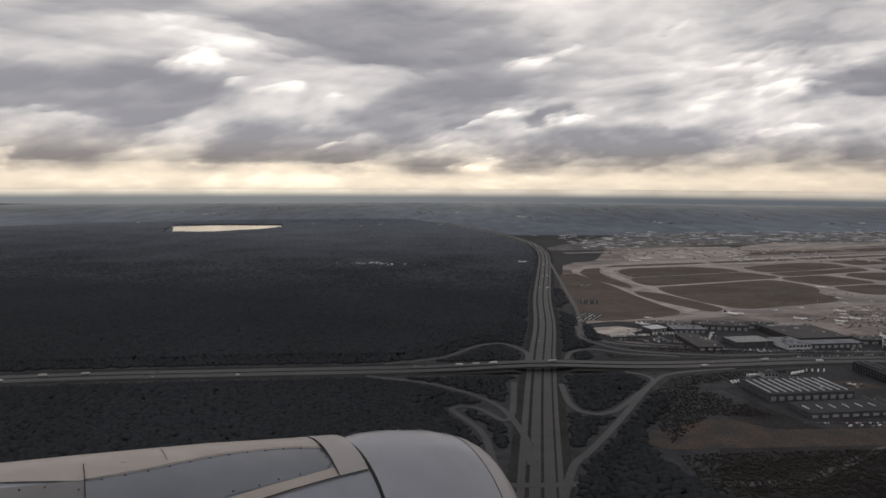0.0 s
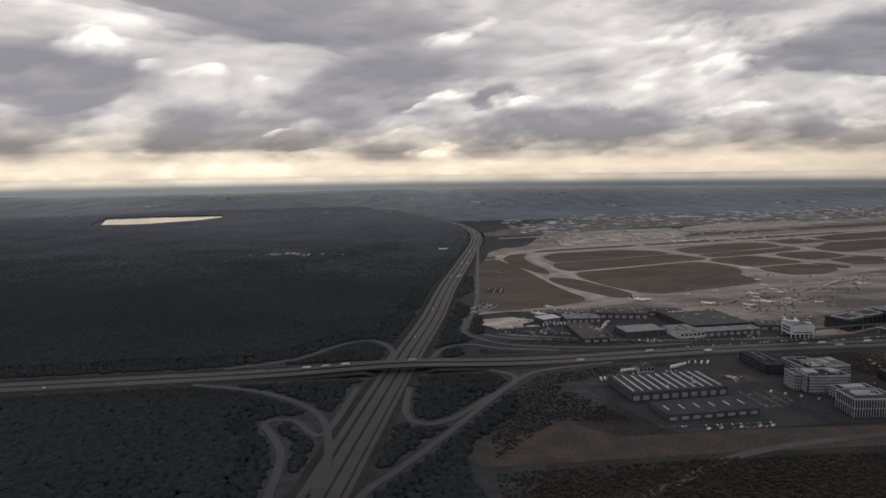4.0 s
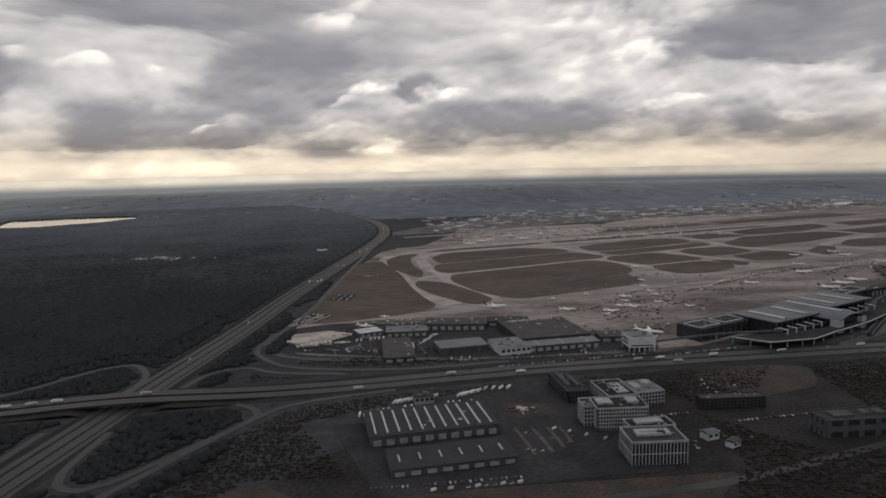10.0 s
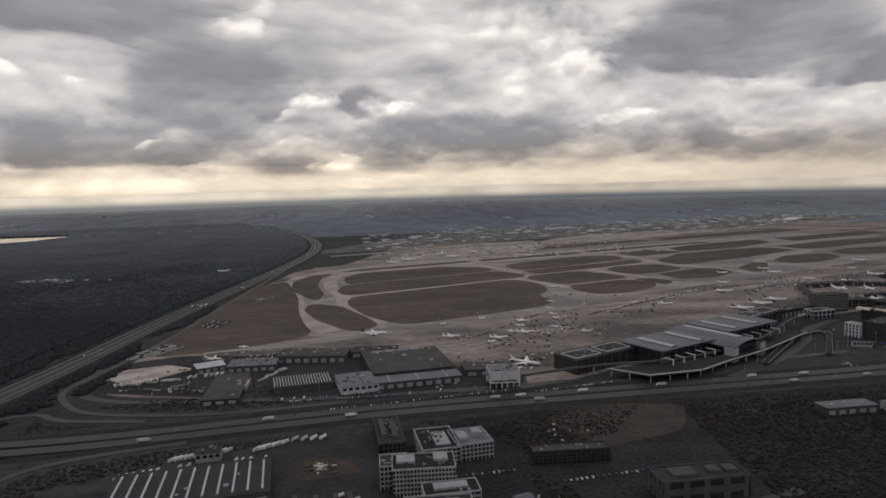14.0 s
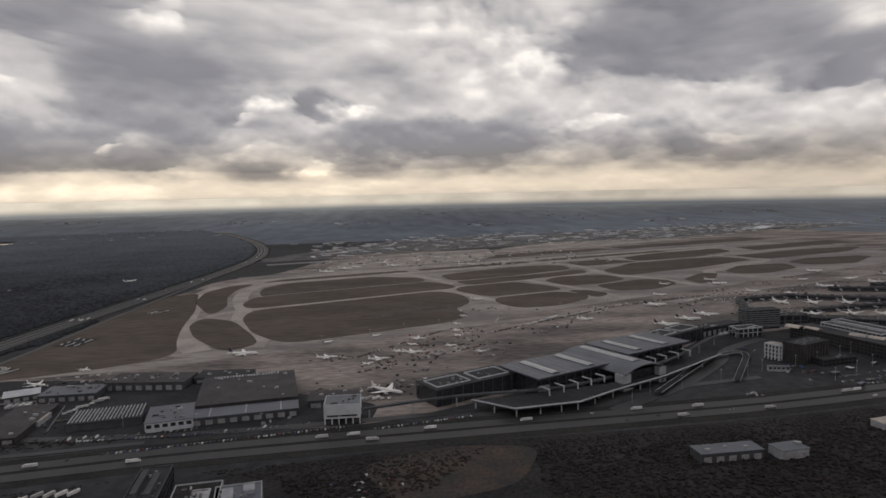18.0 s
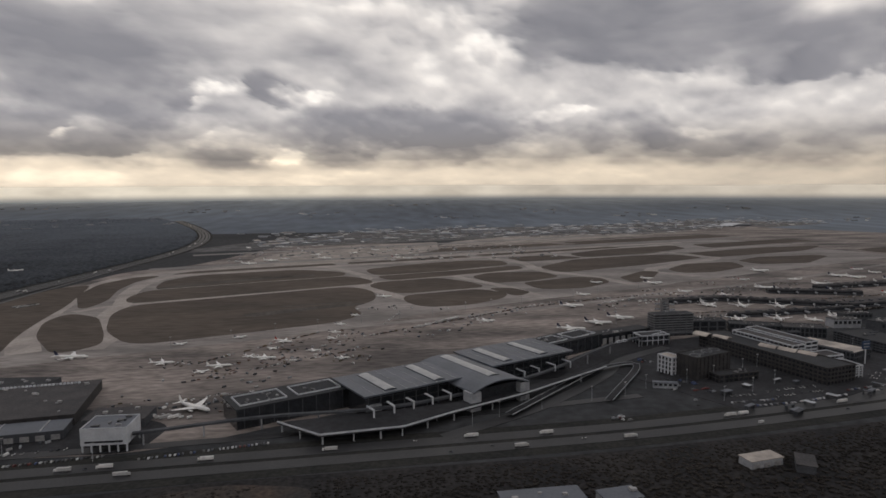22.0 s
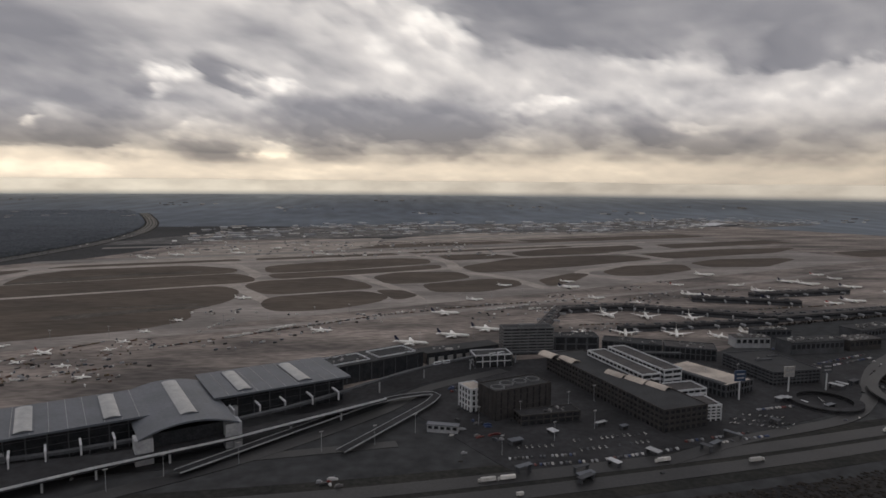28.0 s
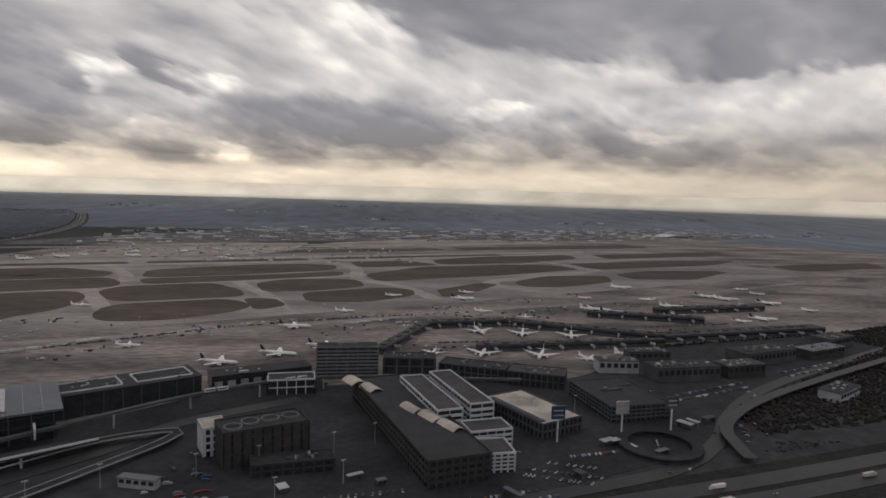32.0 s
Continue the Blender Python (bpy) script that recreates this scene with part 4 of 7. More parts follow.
def skylight(parent, x, y, w, d, z):
    bm = bmesh.new()
    box(bm, x - w / 2, x + w / 2, y - d / 2, y + d / 2, z, z + 0.5)
    curb = part("skylight", bm, GREY_ROOF, parent, "raised arched rooflight")
    bm = bmesh.new()
    barrel(bm, w * 0.94, d * 0.98, 0.4, 0.75, 8, 0.2)
    bmesh.ops.translate(bm, verts=bm.verts, vec=(x, y, z))
    part("skylight_glass", bm, SKYLIGHT, curb, "pale translucent glazing")


def terminal():
    x, y = field(945, 388)
    ob = root("airport_terminal", x, y, 0, 28.3, "long glass terminal with grey metal roofs and skylights", "airport terminal")
    ob.scale = (0.9, 0.94, 0.96)
    H = 15.0
    for cu, cv, w, d, name in ((-54.5, -1, 77, 46, "west"), (54, 9, 80, 48, "east")):
        bm = bmesh.new()
        box(bm, cu - w / 2 + 3, cu + w / 2 - 3, cv - d / 2 + 5, cv + d / 2 - 1, 0, H - 1.2)
        hall = part("glass_hall", bm, GLAZING, ob, "dark glass curtain wall")
        bm = bmesh.new()
        box(bm, cu - w / 2, cu + w / 2, cv - d / 2, cv + d / 2, H - 1.0, H)
        roof = part("roof", bm, GREY_ROOF, ob, "flat grey metal roof with a deep edge")
        bm = bmesh.new()
        for k in range(1, 10):
            box(bm, cu - w / 2 + w * k / 10 - 0.08, cu - w / 2 + w * k / 10 + 0.08, cv - d / 2 + 0.5, cv + d / 2 - 0.5, H, H + 0.12)
        part("roof_seam", bm, STEEL, roof)
        for s in ((-18, 19) if name == "west" else (-22, 13)):
            skylight(ob, cu + s, cv - 0.5, 8.5, 38, H)
        for k in range(9):
            bm = bmesh.new()
            tube(bm, cu - w / 2 + 4 + (w - 8) * k / 8, cv - d / 2 + 2.5, 0, H - 1.0, 0.3)
            part("column", bm, GREY_WALL, ob)
        for k in range(1, 4):
            bm = bmesh.new()
            box(bm, cu - w / 2 + 3, cu + w / 2 - 3, cv - d / 2 + 4.7, cv - d / 2 + 4.95, H * k / 4 - 0.2, H * k / 4)
            part("mullion", bm, GREY_WALL, hall)
        bm = bmesh.new()
        box(bm, cu - w / 2 + 3.5, cu - w / 2 + 13, cv - d / 2 + 2.2, cv - d / 2 + 4.6, 0, 8)
        part("stair_tower", bm, CREAM, ob, "pale stone stair block")
    bm = bmesh.new()
    barrel(bm, 46, 72, 12.2, 4.6, 16, 0.8)
    bmesh.ops.translate(bm, verts=bm.verts, vec=(-4.5, -11, 0))
    part("barrel_roof", bm, GREY_ROOF, ob, "curved grey metal roof", smooth=False)
    bm = bmesh.new()
    box(bm, -24, 15, -42, 24, 0, 12)
    part("glass_hall", bm, GLAZING, ob, "dark glass hall under the curved roof")
    for cx in (-25, 16):
        bm = bmesh.new()
        box(bm, cx - 4, cx + 4, -46.5, -38, 0, 11.8)
        part("stair_tower", bm, CREAM, ob, "pale stone stair block")
    skylight(ob, -3, -8, 9, 58, 16.4)
    # brackets of the drop-off canopies
    for k, cx in enumerate((-92, -78, -64, -50, -36, 22, 36, 50, 66, 82)):
        bm = bmesh.new()
        v = -34 if cx < 0 else -24
        box(bm, cx - 0.4, cx + 0.4, v - 0.4, v + 0.4, 5.6, 10.0)
        box(bm, cx - 0.5, cx + 0.5, v - 0.4, v + 9, 9.6, 10.3)
        part("canopy_bracket", bm, WHITE, ob, "white steel canopy bracket")


terminal()
for (u, v, w, d, turn, holes, label) in ((823, 405, 66, 26, 1.5, 2, "dark glazed terminal wing with two roof courts"), (1072, 420, 68, 24, 6, 2, "dark glazed terminal wing with framed roof courts")):
    x, y, t = turned(u, v, turn)
    ob = root("terminal_wing", x, y, 0, t, label, "airport terminal")
    bm = bmesh.new()
    box(bm, -w / 2, w / 2, -d / 2, d / 2, 0, 11)
    part("wall", bm, GLAZING, ob)
    bm = bmesh.new()
    box(bm, -w / 2 - 0.3, w / 2 + 0.3, -d / 2 - 0.3, d / 2 + 0.3, 11, 11.6)
    part("roof", bm, DARK_ROOF, ob)
    for k in range(holes):
        cx = -w / 4 + w / 2 * k
        for x0, x1, y0, y1 in ((-w / 5, w / 5, -d / 3 - 0.3, -d / 3 + 0.3), (-w / 5, w / 5, d / 3 - 0.3, d / 3 + 0.3), (-w / 5 - 0.3, -w / 5 + 0.3, -d / 3 + 0.3, d / 3 - 0.3), (w / 5 - 0.3, w / 5 + 0.3, -d / 3 + 0.3, d / 3 - 0.3)):
            bm = bmesh.new()
            box(bm, cx + x0, cx + x1, y0, y1, 11.6, 12.3)
            part("court_frame", bm, WHITE, ob, "white rim round a roof court")
    for k in range(8):
        bm = bmesh.new()
        box(bm, -w / 2 + w * (k + 0.5) / 8 - 0.2, -w / 2 + w * (k + 0.5) / 8 + 0.2, -d / 2 - 0.25, -d / 2, 0, 11)
        part("mullion", bm, GREY_WALL, ob)

# raised forecourt
fc = root("forecourt_deck", 0, 0, 0, 0, "raised concrete drop-off deck on columns", "ramp")
bm = bmesh.new()
prism(bm, [field(*p) for p in [(806, 376), (818, 345), (862, 331), (900, 335), (960, 338), (1050, 352), (1050, 358), (960, 348), (905, 350), (860, 362)]], 4.6, 5.4)
part("deck", bm, YARD, fc)
for (a, b) in (((806, 376), (818, 345)), ((818, 345), (862, 331)), ((862, 331), (900, 335)), ((900, 335), (960, 338)), ((960, 338), (1050, 352))):
    bm = bmesh.new()
    a, b = Vector(field(*a)), Vector(field(*b))
    s = (b - a).normalized()
    nrm = Vector((-s.y, s.x)) * 0.2
    prism(bm, [a - nrm, b - nrm, b + nrm, a + nrm], 5.404, 6.3)
    part("railing", bm, WHITE, fc, "white edge barrier")
for u, v in ((808, 374), (813, 360), (820, 346), (836, 341), (850, 336), (862, 333), (880, 335), (900, 337), (930, 338), (960, 341), (990, 345), (1020, 349)):
    bm = bmesh.new()
    tube(bm, *field(u, v), 0, 4.6, 0.5)
    part("column", bm, CREAM, fc)
# ramps on the city side
ribbon("ramp_road", [field(*p) for p in [(930, 322), (1000, 345), (1050, 360), (1084, 357), (1076, 345), (1040, 326), (1000, 306)]], 4.5, 0.5, YARD, "raised ramp road curving up to the terminal", category="road", heights=lambda p: 2.0)
for off in (-2.3, 2.3):
    ribbon("ramp_parapet", [field(*p) for p in [(930, 322), (1000, 345), (1050, 360), (1084, 357), (1076, 345), (1040, 326), (1000, 306)]], 0.22, 0.75, CREAM, "pale concrete parapet of the ramp road", off, category="parapet", heights=lambda p: 2.0, thick=0.6)
ribbon("ramp_road", [field(*p) for p in [(880, 318), (960, 326), (1045, 350), (1090, 372), (1160, 380)]], 9, 0.35, ASPHALT, "terminal access road")
ribbon("people_mover_track", [field(*p) for p in [(735, 398), (800, 385), (880, 358), (990, 362), (1100, 392), (1180, 392), (1290, 330)]], 2.6, 7.5, GREY_WALL, "raised people mover track on columns", category="track", thick=1.2)
for u, v in ((740, 397), (770, 392), (800, 385), (830, 374), (1060, 380), (1100, 392), (1140, 394), (1180, 392), (1220, 372), (1250, 354)):
    bm = bmesh.new()
    x, y = field(u, v)
    tube(bm, x, y, 0, 6.4, 0.45)
    tagged(mesh_object("track_column", bm, CREAM), "concrete column under the raised track", "column", "track columns")

for x, y in ((759.5, 831.5), (765.3, 834.5), (797, 851), (802.8, 854)):
    ob = root("people_mover_car", x, y, 7.5, 27.6, "white people mover car on the raised track", "train", "people mover cars")
    bm = bmesh.new()
    box(bm, -2.6, 2.6, -0.75, 0.75, 0.15, 1.75, 0.12)
    part("body", bm, WHITE, ob)
    for side in (-0.76, 0.74):
        bm = bmesh.new()
        box(bm, -2.2, 2.2, side, side + 0.02, 0.85, 1.4)
        part("window", bm, GLAZING, ob)
    bm = bmesh.new()
    box(bm, -2.3, 2.3, -0.5, 0.5, 0.0, 0.15)
    part("bogie", bm, RUBBER, ob)

# ---- white box building on columns ----
x, y, t = turned(726, 406, -26)
ob = root("office_on_columns", x, y, 0, t, "white box office raised on columns", "office building")
bm = bmesh.new()
box(bm, -11, 11, -9.5, 9.5, 4, 12)
part("wall", bm, WHITE, ob)
bm = bmesh.new()
box(bm, -10.6, 10.6, -9.1, 9.1, 12, 12.3)
part("roof", bm, GREY_ROOF, ob)
parapet(ob, 22, 19, 12.2, WHITE, 0.4, 0.5)
for x0, x1, z0, z1 in ((-9, 9, 5.2, 6.2),):
    bm = bmesh.new()
    box(bm, x0, x1, -9.6, -9.48, z0, z1)
    part("window", bm, GLAZING, ob, "dark ribbon window")
for k in range(2):
    bm = bmesh.new()
    box(bm, -11.1, -10.98, -7, 7, 6 + 3 * k, 7.5 + 3 * k)
    part("window", bm, GLAZING, ob, "dark ribbon window")
for k in range(6):
    for yy in (-8.5, 8.5):
        bm = bmesh.new()
        box(bm, -10.5 + 4.2 * k - 0.35, -10.5 + 4.2 * k + 0.35, yy - 0.35, yy + 0.35, 0, 4)
        part("column", bm, WHITE, ob)

# ---- cargo sheds beside the apron ----
def shed_at(u0, v0, u1, v1, depth, *args, **kw):
    """A shed whose long front runs between two places of the plan, depth metres deep behind it."""
    a, b = Vector(field(u0, v0)), Vector(field(u1, v1))
    d = b - a
    turn = math.degrees(math.atan2(d.y, d.x))
    back = Vector((-d.y, d.x)).normalized() * depth / 2
    c = (a + b) / 2 + back
    return shed(args[0], args[1], c.x, c.y, turn, d.length, depth, *args[2:], **kw)


shed_at(603, 566, 654, 534, 26, "cargo_shed", "long flat-roofed cargo shed with a pale roof edge", 6, GREY_WALL, BROWN_ROOF, doors=8, vents=6)
hangar = shed_at(648, 468, 712, 450, 66, "hangar", "large brown-roofed hangar with roof vents", 6.5, BRICK, BROWN_ROOF, doors=6, vents=10)
for k in range(22):
    bm = bmesh.new()
    box(bm, -24 + 2.1 * k - 0.7, -24 + 2.1 * k + 0.7, 27.0, 28.6, 6.5, 7.5, 0.1)
    part("roof_hatch", bm, WHITE if k % 5 else CREAM, hangar, "white roof hatch")
shed_at(641, 449, 705, 430, 17, "loading_hall", "low grey loading hall with a pale roof edge", 5, GREY_WALL, GREY_ROOF, strips=3, strip_mat=SKYLIGHT, strip_size=(0.7, 0.95), doors=9)
shed_at(574, 481, 616, 471, 28, "striped_workshop", "workshop with many white sawtooth rooflight strips", 5, GREY_WALL, DARK_ROOF, strips=20, strip_mat=SKYLIGHT, strip_size=(0.8, 0.86))
shed_at(615, 452, 642, 446, 32, "office_block", "low grey-roofed office with large white-framed windows", 6, WHITE, GREY_ROOF, windows=6, category="office building", vents=2)
shed_at(539, 572, 562, 572, 17, "canopy_shed", "open shed with a bright white flat roof", 4, GREY_WALL, WHITE, doors=4)
shed_at(524, 487, 548, 478, 62, "brown_depot", "brown flat-roofed depot with a pale parapet", 3.8, BRICK, BROWN_ROOF, doors=3, vents=4)
shed_at(548, 508, 560, 503, 18, "small_store", "small store with a pale roof", 3.5, CREAM, PALE, doors=2)
shed_at(560, 560, 596, 545, 22, "cargo_shed", "grey cargo shed with loading doors", 5, GREY_WALL, GREY_ROOF, doors=6, vents=4)
shed_at(664, 545, 700, 525, 20, "service_building", "grey service building beside the apron", 5, GREY_WALL, DARK_ROOF, doors=4, vents=5)
shed_at(715, 440, 745, 425, 20, "service_building", "grey service building beside the apron", 5, GREY_WALL, BROWN_ROOF, doors=3, vents=4)

# ---- bus depot ----
x, y = field(492, 353)
shed("bus_depot", "dark bus depot with white rooflight strips", x, y, 10.5, 74, 40, 6, GREY_WALL, DARK_ROOF, strips=11, strip_mat=WHITE, strip_size=(1.1, 0.82), doors=10, vents=4)
x, y = field(480, 308)
shed("bus_canopy", "low dark canopy roof with short white rooflights", x, y, 10.5, 66, 25, 4, GREY_WALL, DARK_ROOF, strips=6, strip_mat=WHITE, strip_size=(0.8, 0.3), doors=8)
x, y = field(509, 392)
shed("depot_office", "small square grey depot office", x, y, 10.5, 13, 9, 5, CREAM, DARK_ROOF, windows=4, category="office building")

# ---- business park ----
def office_at(u0, v0, u1, v1, depth, name, label, h, floors, bw, bd, mat, roof, **kw):
    a, b = Vector(field(u0, v0)), Vector(field(u1, v1))
    d = b - a
    back = Vector((-d.y, d.x)).normalized() * depth / 2
    c = (a + b) / 2 + back
    return grid_office(name, label, c.x, c.y, math.degrees(math.atan2(d.y, d.x)), d.length, depth, h, floors, bw, bd, mat, roof, **kw)


office_at(556, 252, 583, 238.5, 20, "office_building", "white-framed glass office with tall piers", 12, 2, 16, 8, CREAM, DARK_ROOF, pier=0.4, band=0.5, roof_boxes=((-9, 9, -2, 5, 1.4), (-7, 7, 0, 3, 2.0)), parapet_up=0.8)
office_at(573, 295, 601, 281, 18, "office_building", "white-gridded office with a green roof court", 13, 6, 18, 8, CREAM, VERGE, pier=0.5, band=0.7, roof_boxes=((-13, -4, -2, 6, 1.2), (5, 12, -1, 7, 1.2)))
office_at(571, 304, 584, 298, 14, "office_building", "lower white-gridded office wing", 12, 5, 7, 6, CREAM, DARK_ROOF, pier=0.5, band=0.7)
office_at(578, 273, 603, 263, 13, "office_building", "rounded office with white bands", 8, 4, 8, 4, CREAM, VERGE, pier=0.3, band=0.9, roof_boxes=((-8, 8, -2, 4, 1.0),))
office_at(602, 315, 622, 308, 30, "office_building", "flat office with a white roof rim round a court", 9, 4, 8, 12, CREAM, VERGE, pier=0.4, band=0.6, roof_boxes=((-2, 6, -10, 8, 0.5),))
office_at(621, 310, 641, 304, 22, "office_building", "grey office with white roof plant boxes", 9, 4, 9, 7, CREAM, GREY_ROOF, pier=0.5, band=0.6, roof_boxes=((-7, -2, -4, 6, 1.4), (2, 7, 0, 7, 1.8)))
office_at(588, 338, 602, 333, 40, "office_building", "dark office with pale roof plant rows", 8, 3, 6, 12, GREY_WALL, DARK_ROOF, pier=0.5, band=0.4, roof_boxes=((-5, -2, -12, 14, 2.2), (1, 4, -14, 8, 2.2)))
office_at(652, 284, 690, 265, 9, "office_building", "low brown gridded office half built", 7, 4, 16, 4, BRICK, BROWN_ROOF, pier=0.5, band=0.5)
office_at(674, 218, 714, 200, 16, "warehouse_block", "plain grey concrete block with roof plant", 10, 2, 4, 3, GREY_WALL, DARK_ROOF, pier=3.0, band=3.2, roof_boxes=((-14, -2, -4, 4, 1.2), (4, 10, -3, 3, 1.5), (12, 18, -3, 3, 1.3)), category="warehouse")

# ---- city side of the old terminal ----
office_at(1184, 412, 1222, 396, 12, "slab_hotel", "tall grey slab hotel with banded storeys", 19, 9, 6, 2, CONCRETE, DARK_ROOF, pier=0.3, band=1.1, roof_boxes=((-6, 6, -2, 2, 2.0),))
grid_office("tower_hotel", "dark hotel block with round rooftop cooling rings", 796.6, 769.2, 25, 35, 17, 15, 5, 8, 4, BRICK, DARK_ROOF, pier=3.0, band=0.4)
grid_office("hotel_wing", "white hotel wing beside the dark block", 775, 775, 25, 10, 13, 12, 4, 3, 4, WHITE, PALE, pier=1.2, band=0.8)
office_at(1194, 288, 1208, 285, 56, "slab_office", "white banded slab office with dark glass end", 14, 5, 2, 14, WHITE, BROWN_ROOF, pier=0.3, band=1.3)
office_at(1215, 288, 1229, 285, 56, "slab_office", "white banded slab office with dark glass end", 14, 5, 2, 14, WHITE, BROWN_ROOF, pier=0.3, band=1.3)
office_at(1206, 300, 1216, 298, 42, "atrium", "glass atrium between two white slabs", 11, 3, 3, 10, STEEL, PALE, pier=0.2, band=0.3, category="atrium")
grid_office("exhibition_hall", "broad hall with a pale stained roof", 920.5, 809.5, 27, 25, 46, 7, 2, 9, 16, GREY_WALL, PALE, pier=0.8, band=1.0, roof_boxes=((-11, -8, -20, 20, 0.5),), category="hall")
office_at(1160, 246, 1190, 240, 112, "long_office", "long dark brick office with a flat dark roof", 11, 4, 8, 34, BRICK, DARK_ROOF, pier=0.9, band=1.2)
office_at(1189, 247, 1205, 241, 16, "white_office", "small white office with a grid of windows", 8, 5, 5, 4, WHITE, BROWN_ROOF, pier=0.7, band=0.7)
office_at(1200, 268, 1222, 262, 14, "banded_office", "white banded office with an inner court", 9, 4, 5, 4, WHITE, BROWN_ROOF, pier=0.3, band=1.1)
office_at(1145, 395, 1172, 386, 14, "plant_building", "framed white plant building with a roof terrace", 8, 2, 5, 3, WHITE, DARK_ROOF, pier=0.5, band=0.6)
office_at(1230, 404, 1262, 386, 14, "terminal_hall", "dark concourse hall between pale towers", 10, 2, 4, 2, GREY_WALL, DARK_ROOF, pier=1.4, band=0.8, category="airport terminal")
office_at(1262, 383, 1292, 348, 16, "terminal_hall", "long dark concourse hall with a grey roof", 8, 2, 10, 4, GREY_WALL, DARK_ROOF, pier=0.6, band=0.6, category="airport terminal")
office_at(1292, 346, 1318, 318, 18, "terminal_hall", "long dark concourse hall with a pale roof edge", 8, 2, 10, 4, GREY_WALL, BROWN_ROOF, pier=0.6, band=0.6, category="airport terminal")
office_at(1296, 262, 1334, 250, 46, "car_park", "dark multi-storey car park with roof lights", 8, 4, 12, 14, GREY_WALL, DARK_ROOF, pier=0.4, band=0.9, roof_boxes=((-8, 4, 2, 4, 0.9), (6, 14, 8, 10, 0.9)), category="car park")
office_at(1100, 292, 1135, 282, 10, "low_annex", "low annex with white-edged open roof", 5, 2, 8, 3, BRICK, YARD, pier=0.6, band=0.6, parapet_up=0.5)
shed("connecting_hall", "long dark flat-roofed hall joining the terminals", 777, 874, 24, 56, 14, 8, GLAZING, DARK_ROOF, doors=8, vents=6, category="airport terminal")
# pale vaults added in place of the steam over the long office
vaults = root("roof_vaults", 0, 0, 0, 0, "pale vaults standing in for steam over the long office", "roof")
for u, v, w in ((1186, 362, 9), (1188, 345, 8), (1190, 305, 7), (1192, 290, 8), (1193, 275, 7)):
    x, y, t = turned(u, v, 0)
    bm = bmesh.new()
    barrel(bm, w, 13, 10.9, 1.8, 10, 0.4)
    bmesh.ops.transform(bm, matrix=pose(x, y, 0, 0, 0, t), verts=bm.verts)
    part("vault", bm, PALE, vaults)
# rings on the dark hotel's roof
a, b = Vector((784.4, 754.0)), Vector((816.2, 768.8))
d = b - a
cool = root("cooling_rings", 0, 0, 0, 0, "grey round cooling rings on the hotel roof", "roof plant")
for k, s in ((0.14, 0.35), (0.36, 0.55), (0.6, 0.55), (0.84, 0.55)):
    c = a + d * k + Vector((-d.y, d.x)).normalized() * 17 * s
    bm = bmesh.new()
    n = 20
    for j in range(n):
        t0, t1 = 2 * math.pi * j / n, 2 * math.pi * (j + 1) / n
        prism(bm, [(c.x + q * math.cos(t), c.y + q * math.sin(t)) for q, t in ((3.2, t0), (3.8, t0), (3.8, t1), (3.2, t1))], 15.0, 15.8)
    bmesh.ops.remove_doubles(bm, verts=bm.verts, dist=0.01)
    part("ring", bm, CONCRETE, cool)


def pier(u0, v0, u1, v1, width, h, gates, label):
    a, b = Vector(field(u0, v0)), Vector(field(u1, v1))
    d = b - a
    c = (a + b) / 2
    w = d.length
    ob = root("terminal_pier", c.x, c.y, 0, math.degrees(math.atan2(d.y, d.x)), label, "airport terminal")
    bm = bmesh.new()
    box(bm, -w / 2, w / 2, -width / 2, width / 2, 0, h)
    part("wall", bm, GREY_WALL, ob)
    bm = bmesh.new()
    box(bm, -w / 2 - 0.4, w / 2 + 0.4, -width / 2 - 0.4, width / 2 + 0.4, h, h + 0.5)
    part("roof", bm, BROWN_ROOF, ob, "flat brown-grey roof")
    bm = bmesh.new()
    box(bm, -w / 2 - 0.2, w / 2 + 0.2, -width / 2 - 0.2, width / 2 + 0.2, h * 0.45, h * 0.8)
    part("window_band", bm, GLAZING, ob, "dark ribbon window")
    for k in range(gates):
        for s in (-1, 1):
            x = -w / 2 + w * (k + 0.5) / gates
            bm = bmesh.new()
            box(bm, x - 0.7, x + 0.7, min(s * width / 2, s * (width / 2 + 6)), max(s * width / 2, s * (width / 2 + 6)), 2.2, 3.8)
            jet = part("jet_bridge", bm, CREAM, ob, "pale covered boarding bridge")
            bm = bmesh.new()
            tube(bm, x, s * (width / 2 + 5.2), 0, 2.2, 0.3, None, 6)
            part("bridge_leg", bm, STEEL, jet)
    for k in range(int(w / 14)):
        bm = bmesh.new()
        x = -w / 2 + 7 + 14 * k
        box(bm, x - 2.2, x + 2.2, -1.5, 1.5, h + 0.5, h + 1.6, 0.1)
        part("roof_plant", bm, GREY_WALL, ob)


pier(1345, 520, 1425, 500, 10, 5.2, 4, "dark glazed pier with boarding bridges")
pier(1425, 500, 1515, 385, 10, 5.2, 6, "dark glazed pier with boarding bridges")
pier(1515, 385, 1720, 338, 14, 5.2, 8, "long dark pier with a pale roof edge")
pier(1255, 452, 1345, 520, 8, 4.8, 3, "short dark glazed pier")
pier(1545, 500, 1640, 420, 10, 5.2, 5, "dark glazed pier between parked airliners")
pier(1640, 480, 1800, 440, 10, 5.2, 5, "dark glazed pier between parked airliners")
pier(1330, 425, 1500, 372, 5, 5, 6, "low covered gangway along the stands")

